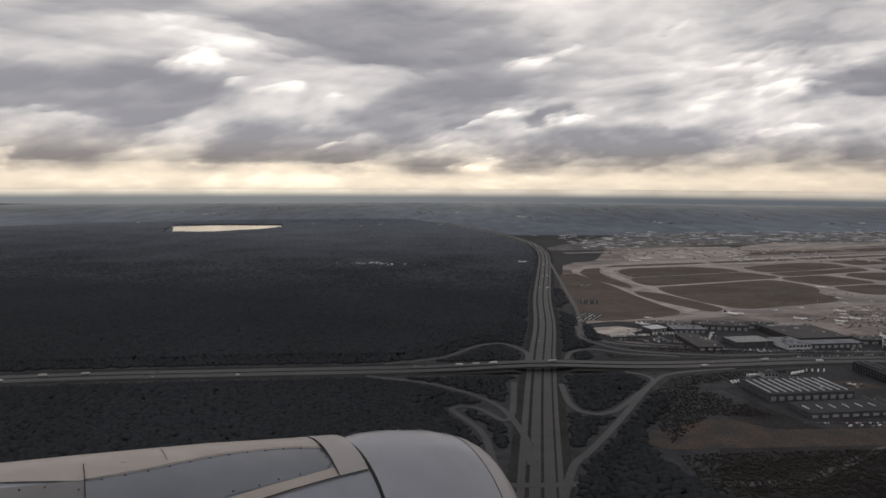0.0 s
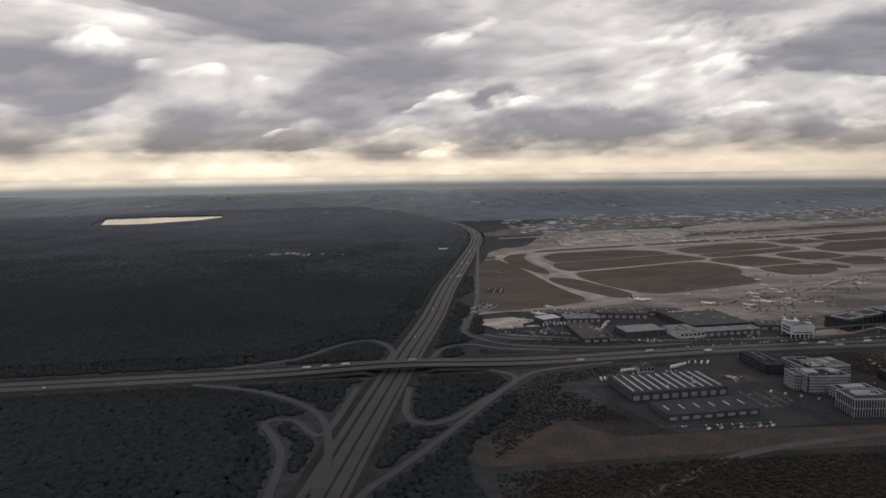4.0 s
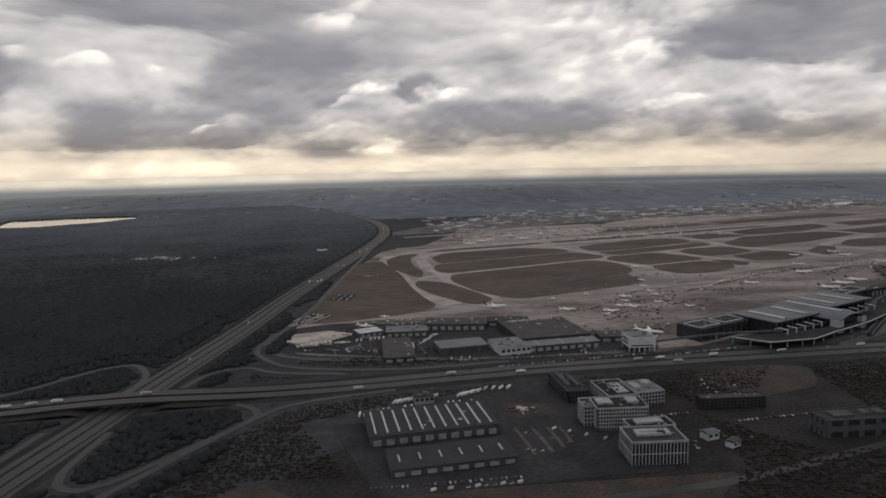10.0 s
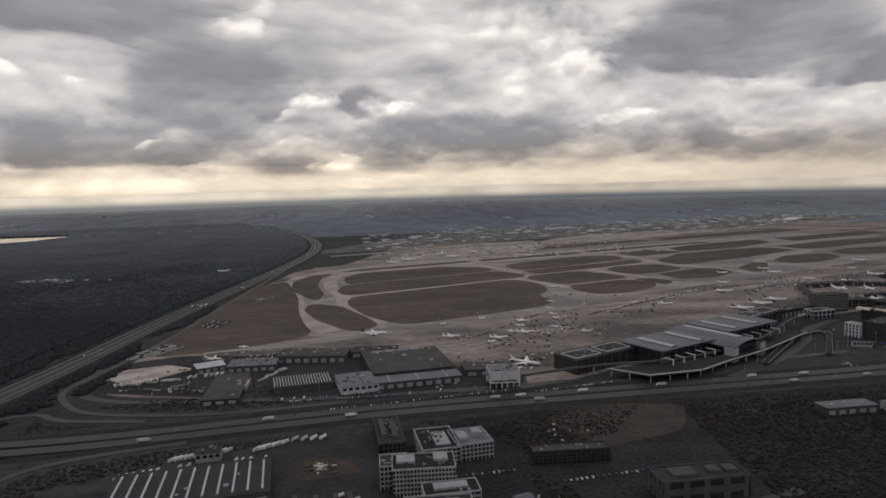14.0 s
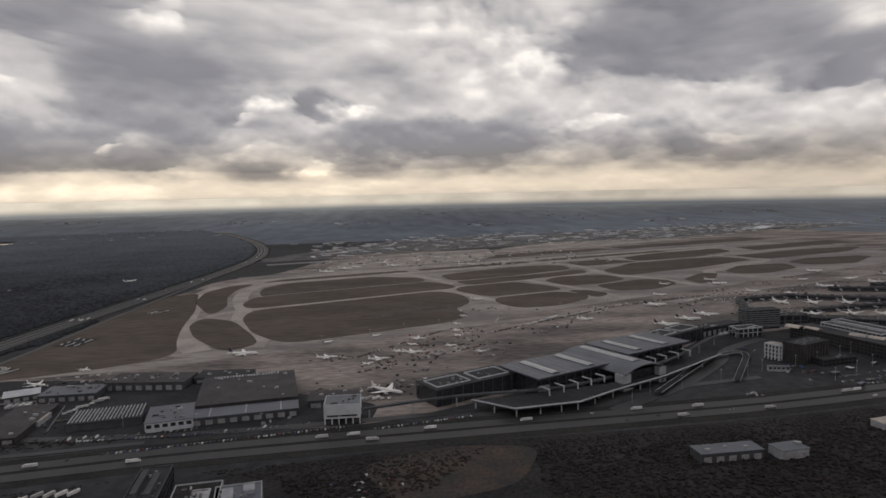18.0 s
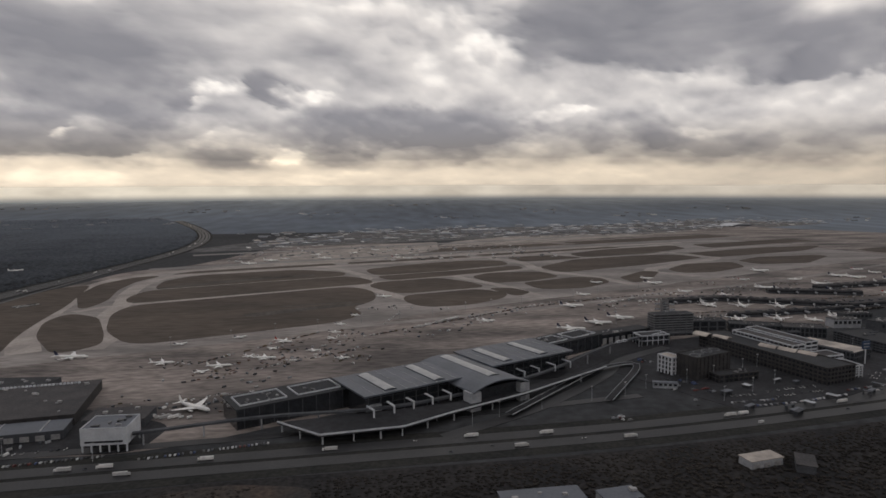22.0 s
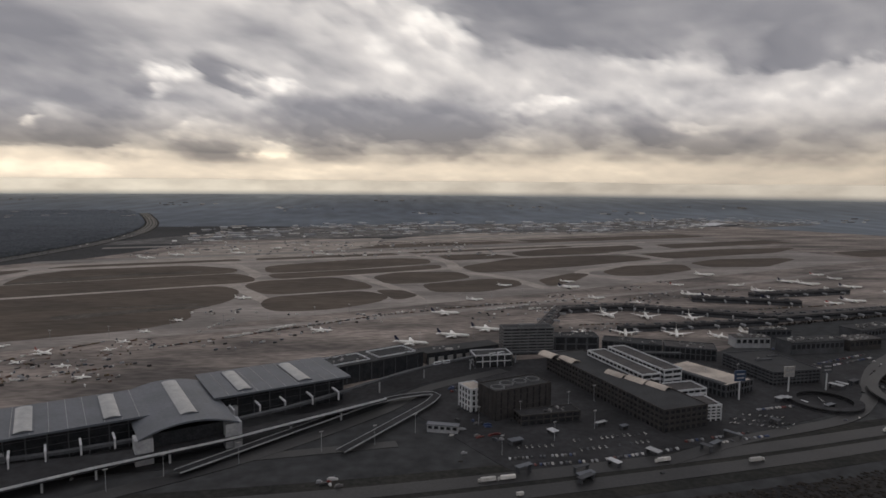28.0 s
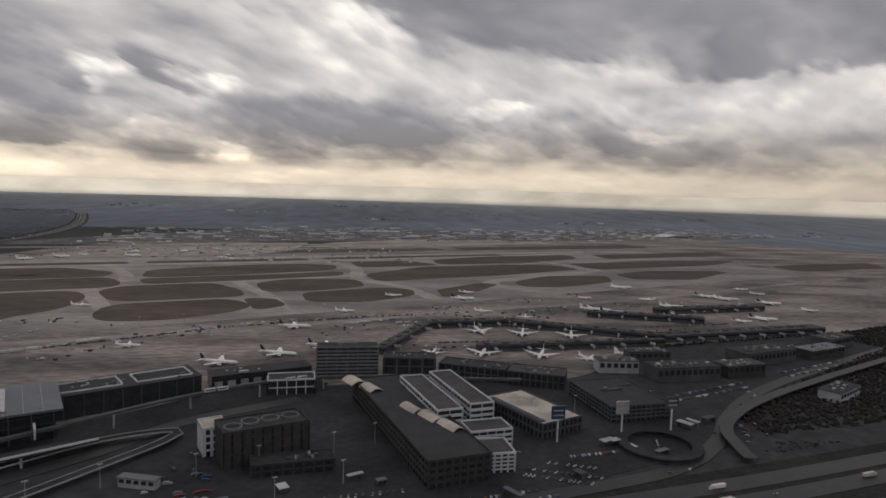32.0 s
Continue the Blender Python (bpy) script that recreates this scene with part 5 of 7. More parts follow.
# ---- signs, car-park spiral ----
for u, v, mat, hh, label in ((1248, 257, SIGN_BLUE, 17, "blue advertising pylon on a tall post"), (1285, 246, STEEL, 17, "pale advertising pylon on a tall post"), (1317, 238, GREY_WALL, 17, "grey advertising pylon on a tall post")):
    x, y = field(u, v)
    ob = root("advertising_pylon", x, y, 0, 8, label, "sign", "advertising pylons")
    bm = bmesh.new()
    tube(bm, 0, 0, 0, hh - 6, 0.45, 0.4)
    part("post", bm, WHITE, ob)
    bm = bmesh.new()
    box(bm, -3.2, 3.2, -0.5, 0.5, hh - 6, hh)
    part("board", bm, mat, ob)
    for z in (hh - 4.2, hh - 2.0):
        bm = bmesh.new()
        box(bm, -2.4, 2.4, -0.56, -0.504, z - 0.35, z + 0.35)
        part("letter_bar", bm, CREAM, ob)
x, y = field(1290, 226)
ob = root("spiral_ramp", x, y, 0, 0, "round concrete car-park spiral ramp", "ramp")
for z, r0, r1 in ((0.25, 14, 19), (1.6, 14, 19)):
    bm = bmesh.new()
    n = 36
    for j in range(n):
        t0, t1 = 2 * math.pi * j / n, 2 * math.pi * (j + 1) / n
        prism(bm, [(q * math.cos(t), q * math.sin(t)) for q, t in ((r0, t0), (r1, t0), (r1, t1), (r0, t1))], z, z + 0.7)
    bmesh.ops.remove_doubles(bm, verts=bm.verts, dist=0.01)
    part("ramp_ring", bm, YARD, ob)
for j in range(8):
    bm = bmesh.new()
    tube(bm, 16 * math.cos(j * 0.785), 16 * math.sin(j * 0.785), 0, 1.6, 0.4)
    part("column", bm, GREY_WALL, ob)
ribbon("access_road", [field(*p) for p in [(1130, 222), (1190, 218), (1270, 205), (1325, 215), (1366, 233), (1433, 252), (1544, 262), (1750, 270)]], 8, 0.42, ASPHALT, "curving airport access road")
ribbon("access_road", [field(*p) for p in [(1312, 190), (1322, 202), (1345, 222), (1400, 236), (1500, 242), (1700, 246)]], 6, 3.0, ASPHALT, "raised curving access road", thick=0.9)
slab("car_park_yard", [field(*p) for p in rounded([(1060, 240), (1160, 225), (1350, 205), (1420, 260), (1340, 340), (1180, 400), (1060, 372)], 20)], 0.2, YARD, "dark paved yards between the hotels", "yard")
slab("depot_yard", [field(*p) for p in rounded([(440, 385), (530, 362), (535, 400), (600, 372), (575, 235), (540, 250), (430, 290)], 10)], 0.2, YARD, "dark paved depot yard", "yard")
slab("bare_soil", [field(*p) for p in rounded([(549, 364), (574, 349), (573, 327), (540, 337)], 6)], 0.26, SOIL, "reddish bare soil patch", "soil")
slab("bare_soil", [field(*p) for p in rounded([(300, 330), (384, 335), (400, 300), (470, 276), (600, 218), (560, 205), (420, 262), (300, 305)], 10)], 0.12, SOIL, "reddish bare soil strip", "soil")
slab("bare_soil", [field(*p) for p in rounded([(700, 335), (760, 330), (800, 300), (760, 270), (700, 280)], 16)], 0.12, SOIL, "reddish bare soil of a building site", "soil")
slab("cargo_yard", [field(*p) for p in rounded([(455, 568), (560, 480), (735, 388), (760, 420), (660, 560), (540, 640), (470, 640)], 14)], 0.14, YARD, "dark paved cargo yard", "yard")

slab("scrubland", spline([(140, 330), (330, 250), (700, 180), (1150, 260), (1340, 560), (1240, 760), (1000, 700), (700, 650), (420, 620), (230, 520), (160, 420), (140, 330)], 40)[:-1], 0.06, SCRUB, "brown scrubland and rough grass beside the motorway", "scrub")

slab("forecourt_yard", rounded([(672, 768), (690, 792), (748, 846), (765, 864), (808, 880), (818, 868), (790, 845), (752, 818), (700, 772)], 6), 0.18, YARD, "dark paved strip between the terminal and the raised track", "yard")

# low buildings below the flight path
shed("nursery_hall", "low hall with a grey stained roof", 640, 599, 4, 34, 11, 5, GREY_WALL, GREY_ROOF, doors=5, vents=3)
shed("nursery_hall", "small low hall with a grey roof", 672, 597, 10, 16, 10, 5, CREAM, GREY_ROOF, doors=3, vents=2)
shed("farm_building", "pale low building beside the motorway", 752, 628, 12, 18, 8, 4, CREAM, PALE, doors=3)
shed("farm_building", "grey shed beside the motorway", 770, 622, 60, 14, 8, 4, GREY_WALL, BROWN_ROOF, doors=2)
shed("garden_house", "small white house among bare trees", 420, 505, 20, 8, 6, 4, WHITE, GREY_ROOF, windows=2, category="house", ridge=1.2)
shed("garden_house", "small white house among bare trees", 428, 494, 35, 7, 5, 3.5, WHITE, BROWN_ROOF, windows=2, category="house", ridge=1.0)
shed("ticket_hall", "long pale kiosk building by the ramps", 757, 742, -15, 15, 3.5, 4, CREAM, GREY_ROOF, windows=5, category="kiosk")
# city side beyond the old terminal
for u, v, w, d, h, turn, wall, roof, label in (
        (1420, 300, 44, 16, 9, -20, GREY_WALL, DARK_ROOF, "dark flat-roofed car park block"), (1470, 285, 30, 14, 8, -15, BRICK, BROWN_ROOF, "brown flat-roofed office block"), (1530, 300, 50, 18, 9, -8, GREY_WALL, DARK_ROOF, "long dark flat-roofed parking block"),
        (1600, 285, 40, 14, 7, -5, BRICK, GREY_ROOF, "brown office block with a grey roof"), (1390, 335, 26, 12, 8, -30, CREAM, BROWN_ROOF, "pale office block by the terminal"), (1660, 300, 36, 16, 8, 0, GREY_WALL, BROWN_ROOF, "grey flat-roofed service block"),
        (1440, 345, 30, 10, 7, -25, GREY_WALL, DARK_ROOF, "dark concourse annex with a flat roof"), (1480, 220, 30, 12, 6, 5, CREAM, DARK_ROOF, "low pale service block")):
    x, y, t = turned(u, v, turn)
    shed("city_block", label, x, y, t, w, d, h, wall, roof, windows=int(w / 4), vents=5, category="office building")


# ---- airliners ----
BIG = airliner(26, TAIL_DARK, "large white airliner with a dark blue tail")
MID_SIZE = airliner(18, TAIL_RED, "white airliner with a red tail fin")
LIGHT_TAIL = airliner(18, AIRCRAFT, "all white airliner parked on the concrete apron")
SMALL = airliner(12, TAIL_DARK, "small white regional jet with a dark tail")
BIG_WHITE = airliner(27, AIRCRAFT, "large all-white airliner beside the terminal")
PARKED = [
    (BIG_WHITE, 776, 440, -62), (BIG, 722, 616, -30), (LIGHT_TAIL, 1080, 745, -30),
    (SMALL, 994, 655, -60), (SMALL, 806, 618, 20), (SMALL, 858, 617, 10),
    (LIGHT_TAIL, 815, 528, -20), (MID_SIZE, 885, 579, -55), (SMALL, 895, 535, -20), (LIGHT_TAIL, 852, 532, -30), (SMALL, 927, 569, 100), (SMALL, 800, 520, 10), (SMALL, 843, 545, -70),
    (SMALL, 905, 500, -30), (SMALL, 868, 560, 120), (LIGHT_TAIL, 780, 560, -25), (SMALL, 940, 590, -40),
    (LIGHT_TAIL, 560, 610, -45), (SMALL, 595, 640, -40), (MID_SIZE, 1340, 1166, -28),
]
# stands at the old terminal and the far aprons: x, y, heading
STANDS = [
    (LIGHT_TAIL, 882, 938, -110), (BIG_WHITE, 917, 937, -108), (BIG_WHITE, 957, 932, -112), (LIGHT_TAIL, 988, 924, -60), (BIG_WHITE, 1023, 931, -20),
    (BIG_WHITE, 925, 1007, -80), (BIG_WHITE, 959, 1000, -104), (BIG_WHITE, 997, 993, -106), (BIG, 745, 910, -15), (BIG, 778, 933, -15), (BIG, 807, 953, -20), (BIG, 778, 1019, -5), (LIGHT_TAIL, 674, 954, -5),
    (BIG_WHITE, 1055, 1110, -12), (BIG, 1070, 1096, -12), (LIGHT_TAIL, 1138, 1176, 160), (BIG_WHITE, 1146, 1131, -14), (BIG, 1127, 1079, -14), (BIG, 1220, 1202, -14), (BIG_WHITE, 1234, 1184, -14),
]
STANDS += [
    (BIG_WHITE, 1232, 1131, -14), (BIG, 1207, 1070, -14), (MID_SIZE, 1299, 1265, -14), (LIGHT_TAIL, 1299, 1229, -14), (LIGHT_TAIL, 942, 1209, -8), (LIGHT_TAIL, 943, 1096, -8), (MID_SIZE, 978, 1071, 80),
    (LIGHT_TAIL, 1170, 1110, -14), (MID_SIZE, 1180, 1060, -14), (BIG, 1270, 1160, -14), (LIGHT_TAIL, 1290, 1120, -14), (LIGHT_TAIL, 860, 1180, 10),
    (LIGHT_TAIL, 400, 1520, -10), (BIG, 450, 1580, 75), (BIG_WHITE, 380, 1490, -8), (BIG, 520, 1600, 70), (LIGHT_TAIL, 560, 1660, -10), (BIG_WHITE, 350, 1450, -5), (MID_SIZE, 600, 1560, 80), (BIG_WHITE, 470, 1520, -12), (LIGHT_TAIL, 620, 1505, -3),
]
for kind, x, y, t in STANDS:
    copy_thing(kind, pose(x, y, 0.27, 0, 0, t))
for kind, u, v, turn in PARKED:
    x, y, t = turned(u, v, turn)
    copy_thing(kind, pose(x, y, 0.17, 0, 0, t))
x, y, t = turned(689, 1107, 0)
flying = copy_thing(LIGHT_TAIL, pose(x, y, 19.0, 0, -3, t))
tagged(flying, "white airliner on final approach above the motorway", "airplane")
for kind, (u, v, turn) in zip((BIG, MID_SIZE, LIGHT_TAIL, SMALL, BIG_WHITE), ((1480, 640, -24), (1640, 590, -24), (1310, 620, -30), (960, 620, -45), (1780, 640, -24))):
    x, y, t = turned(u, v, turn)
    kind.matrix_basis = pose(x, y, 0.17, 0, 0, t)

# ---- vehicles ----
rng = random.Random(5)
CAR_A = car(CAR_WHITE, "small white car parked on asphalt")
CAR_B = car(CAR_DARK, "dark car parked on asphalt")
VAN = car(CAR_WHITE, "white delivery van parked on asphalt", "van", 2.9, 1.0, 1.3, False)
BUS = car(CAR_WHITE, "white bus parked at the depot", "bus", 6.0, 1.2, 1.6, False)
TRUCK = lorry(CAR_WHITE, "white articulated lorry with a plain box trailer")
ORANGE_TRUCK = lorry(ORANGE, "orange lorry with a white box trailer", 4.2)
used = set()


def put(kind, x, y, turn, z=0.36):
    """The first one is the thing itself, the rest are copies."""
    m = pose(x, y, z, 0, 0, turn)
    if kind.name in used:
        return copy_thing(kind, m)
    used.add(kind.name)
    kind.matrix_basis = m
    return kind


def along(line, lift=0.32, heights=None):
    """Puts vehicles on a road: (share of its length, side offset, kind)."""
    pts = spline(line)

    def place(share, off, kind):
        i = min(int(share * (len(pts) - 1)), len(pts) - 2)
        d = (pts[i + 1] - pts[i]).normalized()
        p = pts[i] + Vector((-d.y, d.x)) * off
        put(kind, p.x, p.y, math.degrees(math.atan2(d.y, d.x)) + (180 if off > 0 else 0), lift + (heights(pts[i]) if heights else 0))
    return place


for k in range(8):
    put((ORANGE_TRUCK, TRUCK)[k % 3 > 0], 149.4 + 26.8 * k / 7, 715.4 + 12.1 * k / 7, 115 + rng.uniform(-4, 4))
on_a3, on_a5 = along(A3, 0.31, deck_height), along(A5, 0.23)
for k in range(46):
    on_a3(rng.uniform(0.22, 0.86), rng.choice((-8.5, -5, 5, 8.5)), rng.choice((CAR_A, CAR_B, CAR_A, TRUCK, VAN)))
for k in range(16):
    on_a3(rng.uniform(0.5, 0.84), rng.choice((-8.5, -5, 5, 8.5)), TRUCK)
for k in range(46):
    on_a5(rng.uniform(0.06, 0.75), rng.choice((-10, -7, 1, 4)), rng.choice((CAR_A, CAR_B, CAR_B, TRUCK, VAN)))
# rows in yards: start, end, count, turn, kinds
ROWS_OF_VEHICLES = [
    ((455, 283), (500, 266), 12, 0, (VAN, CAR_A)), ((462, 391), (500, 385), 11, 60, (BUS,)), ((520, 378), (534, 372), 5, 60, (BUS,)),
    ((535, 315), (548, 292), 4, 15, (CAR_B, CAR_A)), ((545, 312), (560, 288), 4, 15, (CAR_B, CAR_B)), ((553, 310), (568, 284), 4, 15, (CAR_B, VAN)), ((522, 296), (528, 290), 3, 0, (CAR_A,)),
    ((484, 566), (520, 560), 9, -25, (ORANGE_TRUCK, TRUCK)), ((530, 560), (555, 555), 7, 60, (TRUCK,)), ((470, 590), (478, 568), 9, 0, (CAR_A, CAR_B)),
    ((565, 470), (640, 442), 22, 60, (CAR_A, VAN, CAR_B)), ((650, 428), (705, 412), 18, 50, (CAR_A, CAR_B, VAN)), ((575, 520), (600, 540), 8, 10, (VAN, TRUCK)),
]
ROWS_OF_VEHICLES += [
    ((1206, 236), (1226, 214), 16, 20, (CAR_A, CAR_B)), ((1212, 240), (1234, 216), 14, 20, (CAR_B, CAR_A)), ((1225, 240), (1240, 225), 8, 20, (CAR_A,)),
    ((1110, 262), (1150, 250), 14, 60, (CAR_A, CAR_B)), ((1105, 252), (1150, 240), 14, 60, (CAR_B, CAR_A, VAN)), ((1080, 270), (1100, 262), 7, 60, (CAR_A,)),
    ((1000, 352), (1050, 362), 14, 0, (CAR_B, CAR_A)), ((1085, 330), (1100, 300), 8, 0, (CAR_B,)), ((1285, 222), (1296, 232), 6, 40, (CAR_A,)),
    ((790, 460), (820, 450), 8, 0, (VAN, CAR_A)), ((745, 440), (770, 425), 7, 20, (VAN, TRUCK)), ((840, 505), (890, 520), 12, 0, (VAN, CAR_A)),
]
ROWS_OF_VEHICLES += [
    ((1000, 560), (1080, 585), 16, 0, (VAN, TRUCK)), ((1150, 590), (1230, 600), 12, 0, (VAN, CAR_A)), ((1300, 455), (1450, 385), 26, 30, (VAN, CAR_A)), ((1330, 545), (1440, 520), 14, 10, (VAN, TRUCK)),
    ((1280, 560), (1340, 565), 10, 0, (VAN, TRUCK)), ((570, 622), (612, 612), 10, 10, (VAN, CAR_A)), ((1000, 600), (1040, 640), 8, 30, (VAN,)),
]
for (u0, v0), (u1, v1), count, turn, kinds in ROWS_OF_VEHICLES:
    for k in range(count):
        if rng.random() < 0.16:
            continue
        s = (k + rng.uniform(-0.12, 0.12)) / max(1, count - 1)
        x, y, t = turned(u0 + (u1 - u0) * s, v0 + (v1 - v0) * s, turn + rng.uniform(-3, 3))
        put(rng.choice(kinds), x, y, t, 0.36 if v0 < 600 else 0.2)
# buses behind the depot, and the planted strips and rubble of the lots beside it
for (x0, y0), (x1, y1), count in (((241, 574), (268, 583), 12), ((284, 583), (298, 591), 7), ((303, 595), (319, 596), 4)):
    for k in range(count):
        s = k / (count - 1)
        put(BUS, x0 + (x1 - x0) * s, y0 + (y1 - y0) * s, 62 + rng.uniform(-4, 4))
for x0, y0, x1, y1 in ((313.8, 526.8, 319.8, 491.3), (323.9, 525.9, 330.0, 493.5), (340.0, 526.7, 342.8, 504.4), (333, 527, 337, 499)):
    ribbon("planted_strip", [(x0, y0), ((x0 + x1) / 2 + 0.4, (y0 + y1) / 2), (x1, y1)], 2.2, 0.33, WORN, "grassy strip between parking rows", category="grass")
for k in range(26):
    x, y = 322 + rng.gauss(0, 5), 556 + rng.gauss(0, 3)
    w, d, h = rng.uniform(1, 3), rng.uniform(0.6, 1.4), rng.uniform(0.3, 0.9)
    bm = bmesh.new()
    prism(bm, [(w * math.cos(a) * rng.uniform(0.6, 1), d * math.sin(a) * rng.uniform(0.6, 1)) for a in (0, 1, 2.1, 3.1, 4.2, 5.2)], -0.2, h)
    ob = tagged(mesh_object("rubble_block", bm, HARDSTAND if k % 3 else PALE), "pale broken concrete block on bare soil", "rubble", "rubble blocks")
    ob.matrix_basis = pose(x, y, 0.3, 0, 0, rng.uniform(-20, 30))
# pale frames of the fenced lots by the western fence: centre, size, turn, bars
for x, y, w, d, turn, bars in ((143, 826, 36, 26, 62, 5), (161, 934, 34, 26, 80, 3), (182, 1092, 26, 14, 55, 2), (130, 800, 14, 10, 60, 2)):
    ob = root("fenced_lot", x, y, 0.2, turn, "fenced lot of white trailers in rows", "trailer park", "fenced lots")
    bm = bmesh.new()
    box(bm, -w / 2, w / 2, -d / 2, d / 2, -0.3, 0.02)
    part("paving", bm, YARD, ob)
    for k in range(bars):
        yy = -d / 2 + d * (k + 0.5) / bars
        n = max(3, int(w / 4.5))
        for m in range(n):
            if rng.random() < 0.3:
                continue
            bm = bmesh.new()
            xx = -w / 2 + w * (m + 0.5) / n
            box(bm, xx - 2.0, xx + 2.0, yy - 0.28, yy + 0.28, 0.02, 0.8, 0.05)
            part("trailer", bm, CAR_WHITE, ob)

# containers and clutter in the cargo yards and on the aprons
BOX_COLOURS = (CAR_WHITE, STEEL, GREY_WALL, BRICK, CREAM, GREY_ROOF)
BOXES = []
for m in BOX_COLOURS:
    bm = bmesh.new()
    box(bm, -1.3, 1.3, -0.5, 0.5, 0, 1.1, 0.03)
    BOXES.append(tagged(mesh_object("container", bm, m), "small freight container standing on the apron", "container", "freight containers"))
CLUTTER = [((480, 560), (700, 420), 55, 40), ((560, 600), (700, 540), 28, 24), ((780, 470), (960, 560), 46, 60), ((1000, 530), (1180, 600), 42, 30), ((1100, 640), (1020, 690), 16, 20), ((1240, 470), (1420, 400), 40, 26), ((1240, 540), (1450, 560), 30, 40), ((1460, 520), (1600, 560), 20, 50), ((760, 455), (800, 440), 16, 10)]
first = set()
for (u0, v0), (u1, v1), count, wide in CLUTTER:
    for k in range(count):
        s = rng.random()
        x, y, tt = turned(u0 + (u1 - u0) * s + rng.gauss(0, wide / 3), v0 + (v1 - v0) * s + rng.gauss(0, wide / 3), rng.choice((0, 90, 20)) + rng.uniform(-8, 8))
        kind = rng.choice(BOXES)
        m = pose(x, y, 0.2, 0, 0, tt)
        if kind.name in first:
            copy_thing(kind, m)
        else:
            first.add(kind.name)
            kind.matrix_basis = m


def mast(label, h):
    ob = root("light_mast", 0, 0, 0, 0, label, "street lamp", "light masts")
    bm = bmesh.new()
    tube(bm, 0, 0, 0, h, 0.14, 0.08, 6)
    part("pole", bm, CREAM, ob)
    bm = bmesh.new()
    box(bm, -0.9, 0.9, -0.25, 0.25, h, h + 0.35)
    part("lamp_head", bm, STEEL, ob)
    return ob


MASTS = [(u, v) for u in range(800, 1460, 44) for v in (612,)] + [(u, 325 - 0.1 * (u - 900)) for u in range(900, 1330, 30)] + [(u, 268) for u in range(1070, 1200, 32)] + [(u, 470) for u in range(1150, 1500, 50)] + [(u, 560 - 0.72 * (u - 480)) for u in range(490, 720, 38)]
pole = mast("tall grey light mast on concrete", 9)
for k, (u, v) in enumerate(MASTS):
    x, y, tt = turned(u + rng.uniform(-5, 5), v + rng.uniform(-4, 4), 0)
    if k:
        copy_thing(pole, pose(x, y, 0.2, 0, 0, tt))
    else:
        pole.matrix_basis = pose(x, y, 0.2, 0, 0, tt)

# shelters, kiosks and walls between the hotels
for k in range(46):
    u, v = rng.uniform(1060, 1360), rng.uniform(215, 290)
    if 1080 < u < 1150 and v > 280 or 1150 < u < 1235 and v > 232 or u > 1235 and v > 242:
        continue
    x, y, tt = turned(u, v, rng.choice((0, 90)) + rng.uniform(-6, 6))
    w, d, h = rng.uniform(3, 9), rng.uniform(2, 4), rng.uniform(1.5, 3)
    ob = root("shelter", x, y, 0.2, tt, "low pale shelter roof on posts", "shelter", "shelters")
    bm = bmesh.new()
    box(bm, -w / 2, w / 2, -d / 2, d / 2, h, h + 0.3)
    part("roof", bm, rng.choice((CREAM, GREY_WALL, WHITE, GREY_ROOF)), ob)
    for sx in (-1, 1):
        bm = bmesh.new()
        box(bm, sx * w * 0.42 - 0.12, sx * w * 0.42 + 0.12, -d * 0.4, d * 0.4, 0, h)
        part("post", bm, GREY_WALL, ob)

# ---- far side of the runways ----
FAR_EDGE = [(100, 1740), (400, 1830), (600, 1950), (800, 2010), (1200, 2060), (1500, 2200), (1900, 2400), (2300, 2600)]
slab("industrial_ground", rounded([(x + 20, y - 95) for x, y in FAR_EDGE] + [(x + 30, y + 330) for x, y in reversed(FAR_EDGE[1:])], 60), 0.08, HARDSTAND, "grey paved ground between the far sheds", "ground")
for k in range(300):
    x = rng.uniform(130, 2250)
    base = float(np.interp(x, [p[0] for p in FAR_EDGE], [p[1] for p in FAR_EDGE]))
    y = base + 420 * rng.random() ** 1.6
    if x < 260 and y < 2150:
        continue
    w, d, h = rng.uniform(9, 40), rng.uniform(6, 16), rng.uniform(2, 4)
    shed("far_hall", rng.choice(("long low hall with a pale roof beyond the runways", "grey warehouse hall beyond the runways", "white-roofed cargo hall beyond the runways")), x, y, 24 + rng.choice((0, 0, 0, 90)) + rng.uniform(-4, 4), w, d, h, rng.choice((CREAM, CREAM, WHITE)), rng.choice((GREY_ROOF, PALE, WHITE, WHITE, WHITE, BROWN_ROOF)))
for x, y, t, w in ((845, 2135, 10, 100), (1080, 2110, 20, 60), (1250, 2160, 22, 70)):
    shed("maintenance_hangar", "very long white-roofed maintenance hangar", x, y, t, w, 30, 9, CREAM, WHITE, doors=6, strips=8, strip_mat=SKYLIGHT)
x, y, t = 1440, 2180, 20
ob = root("control_tower", x, y, 0, t, "slim pale control tower with a glazed cab", "tower")
for nm, z0, z1, r0, r1, mat in (("shaft", 0, 27, 2.4, 1.8, WHITE), ("cab_floor", 27, 28, 2.2, 3.0, WHITE), ("cab", 28, 30, 2.8, 3.2, GLAZING), ("roof", 30, 30.8, 3.4, 2.4, WHITE), ("mast", 30.8, 37, 0.4, 0.2, WHITE)):
    bm = bmesh.new()
    tube(bm, 0, 0, z0, z1, r0, r1, 14)
    part(nm, bm, mat, ob)
x, y, t = 1700, 2310, 24
ob = root("arched_hangar", x, y, 0, t, "white arched hangar on the far side", "hangar")
bm = bmesh.new()
barrel(bm, 95, 50, 3, 6, 16, 1.0)
part("arched_roof", bm, WHITE, ob)
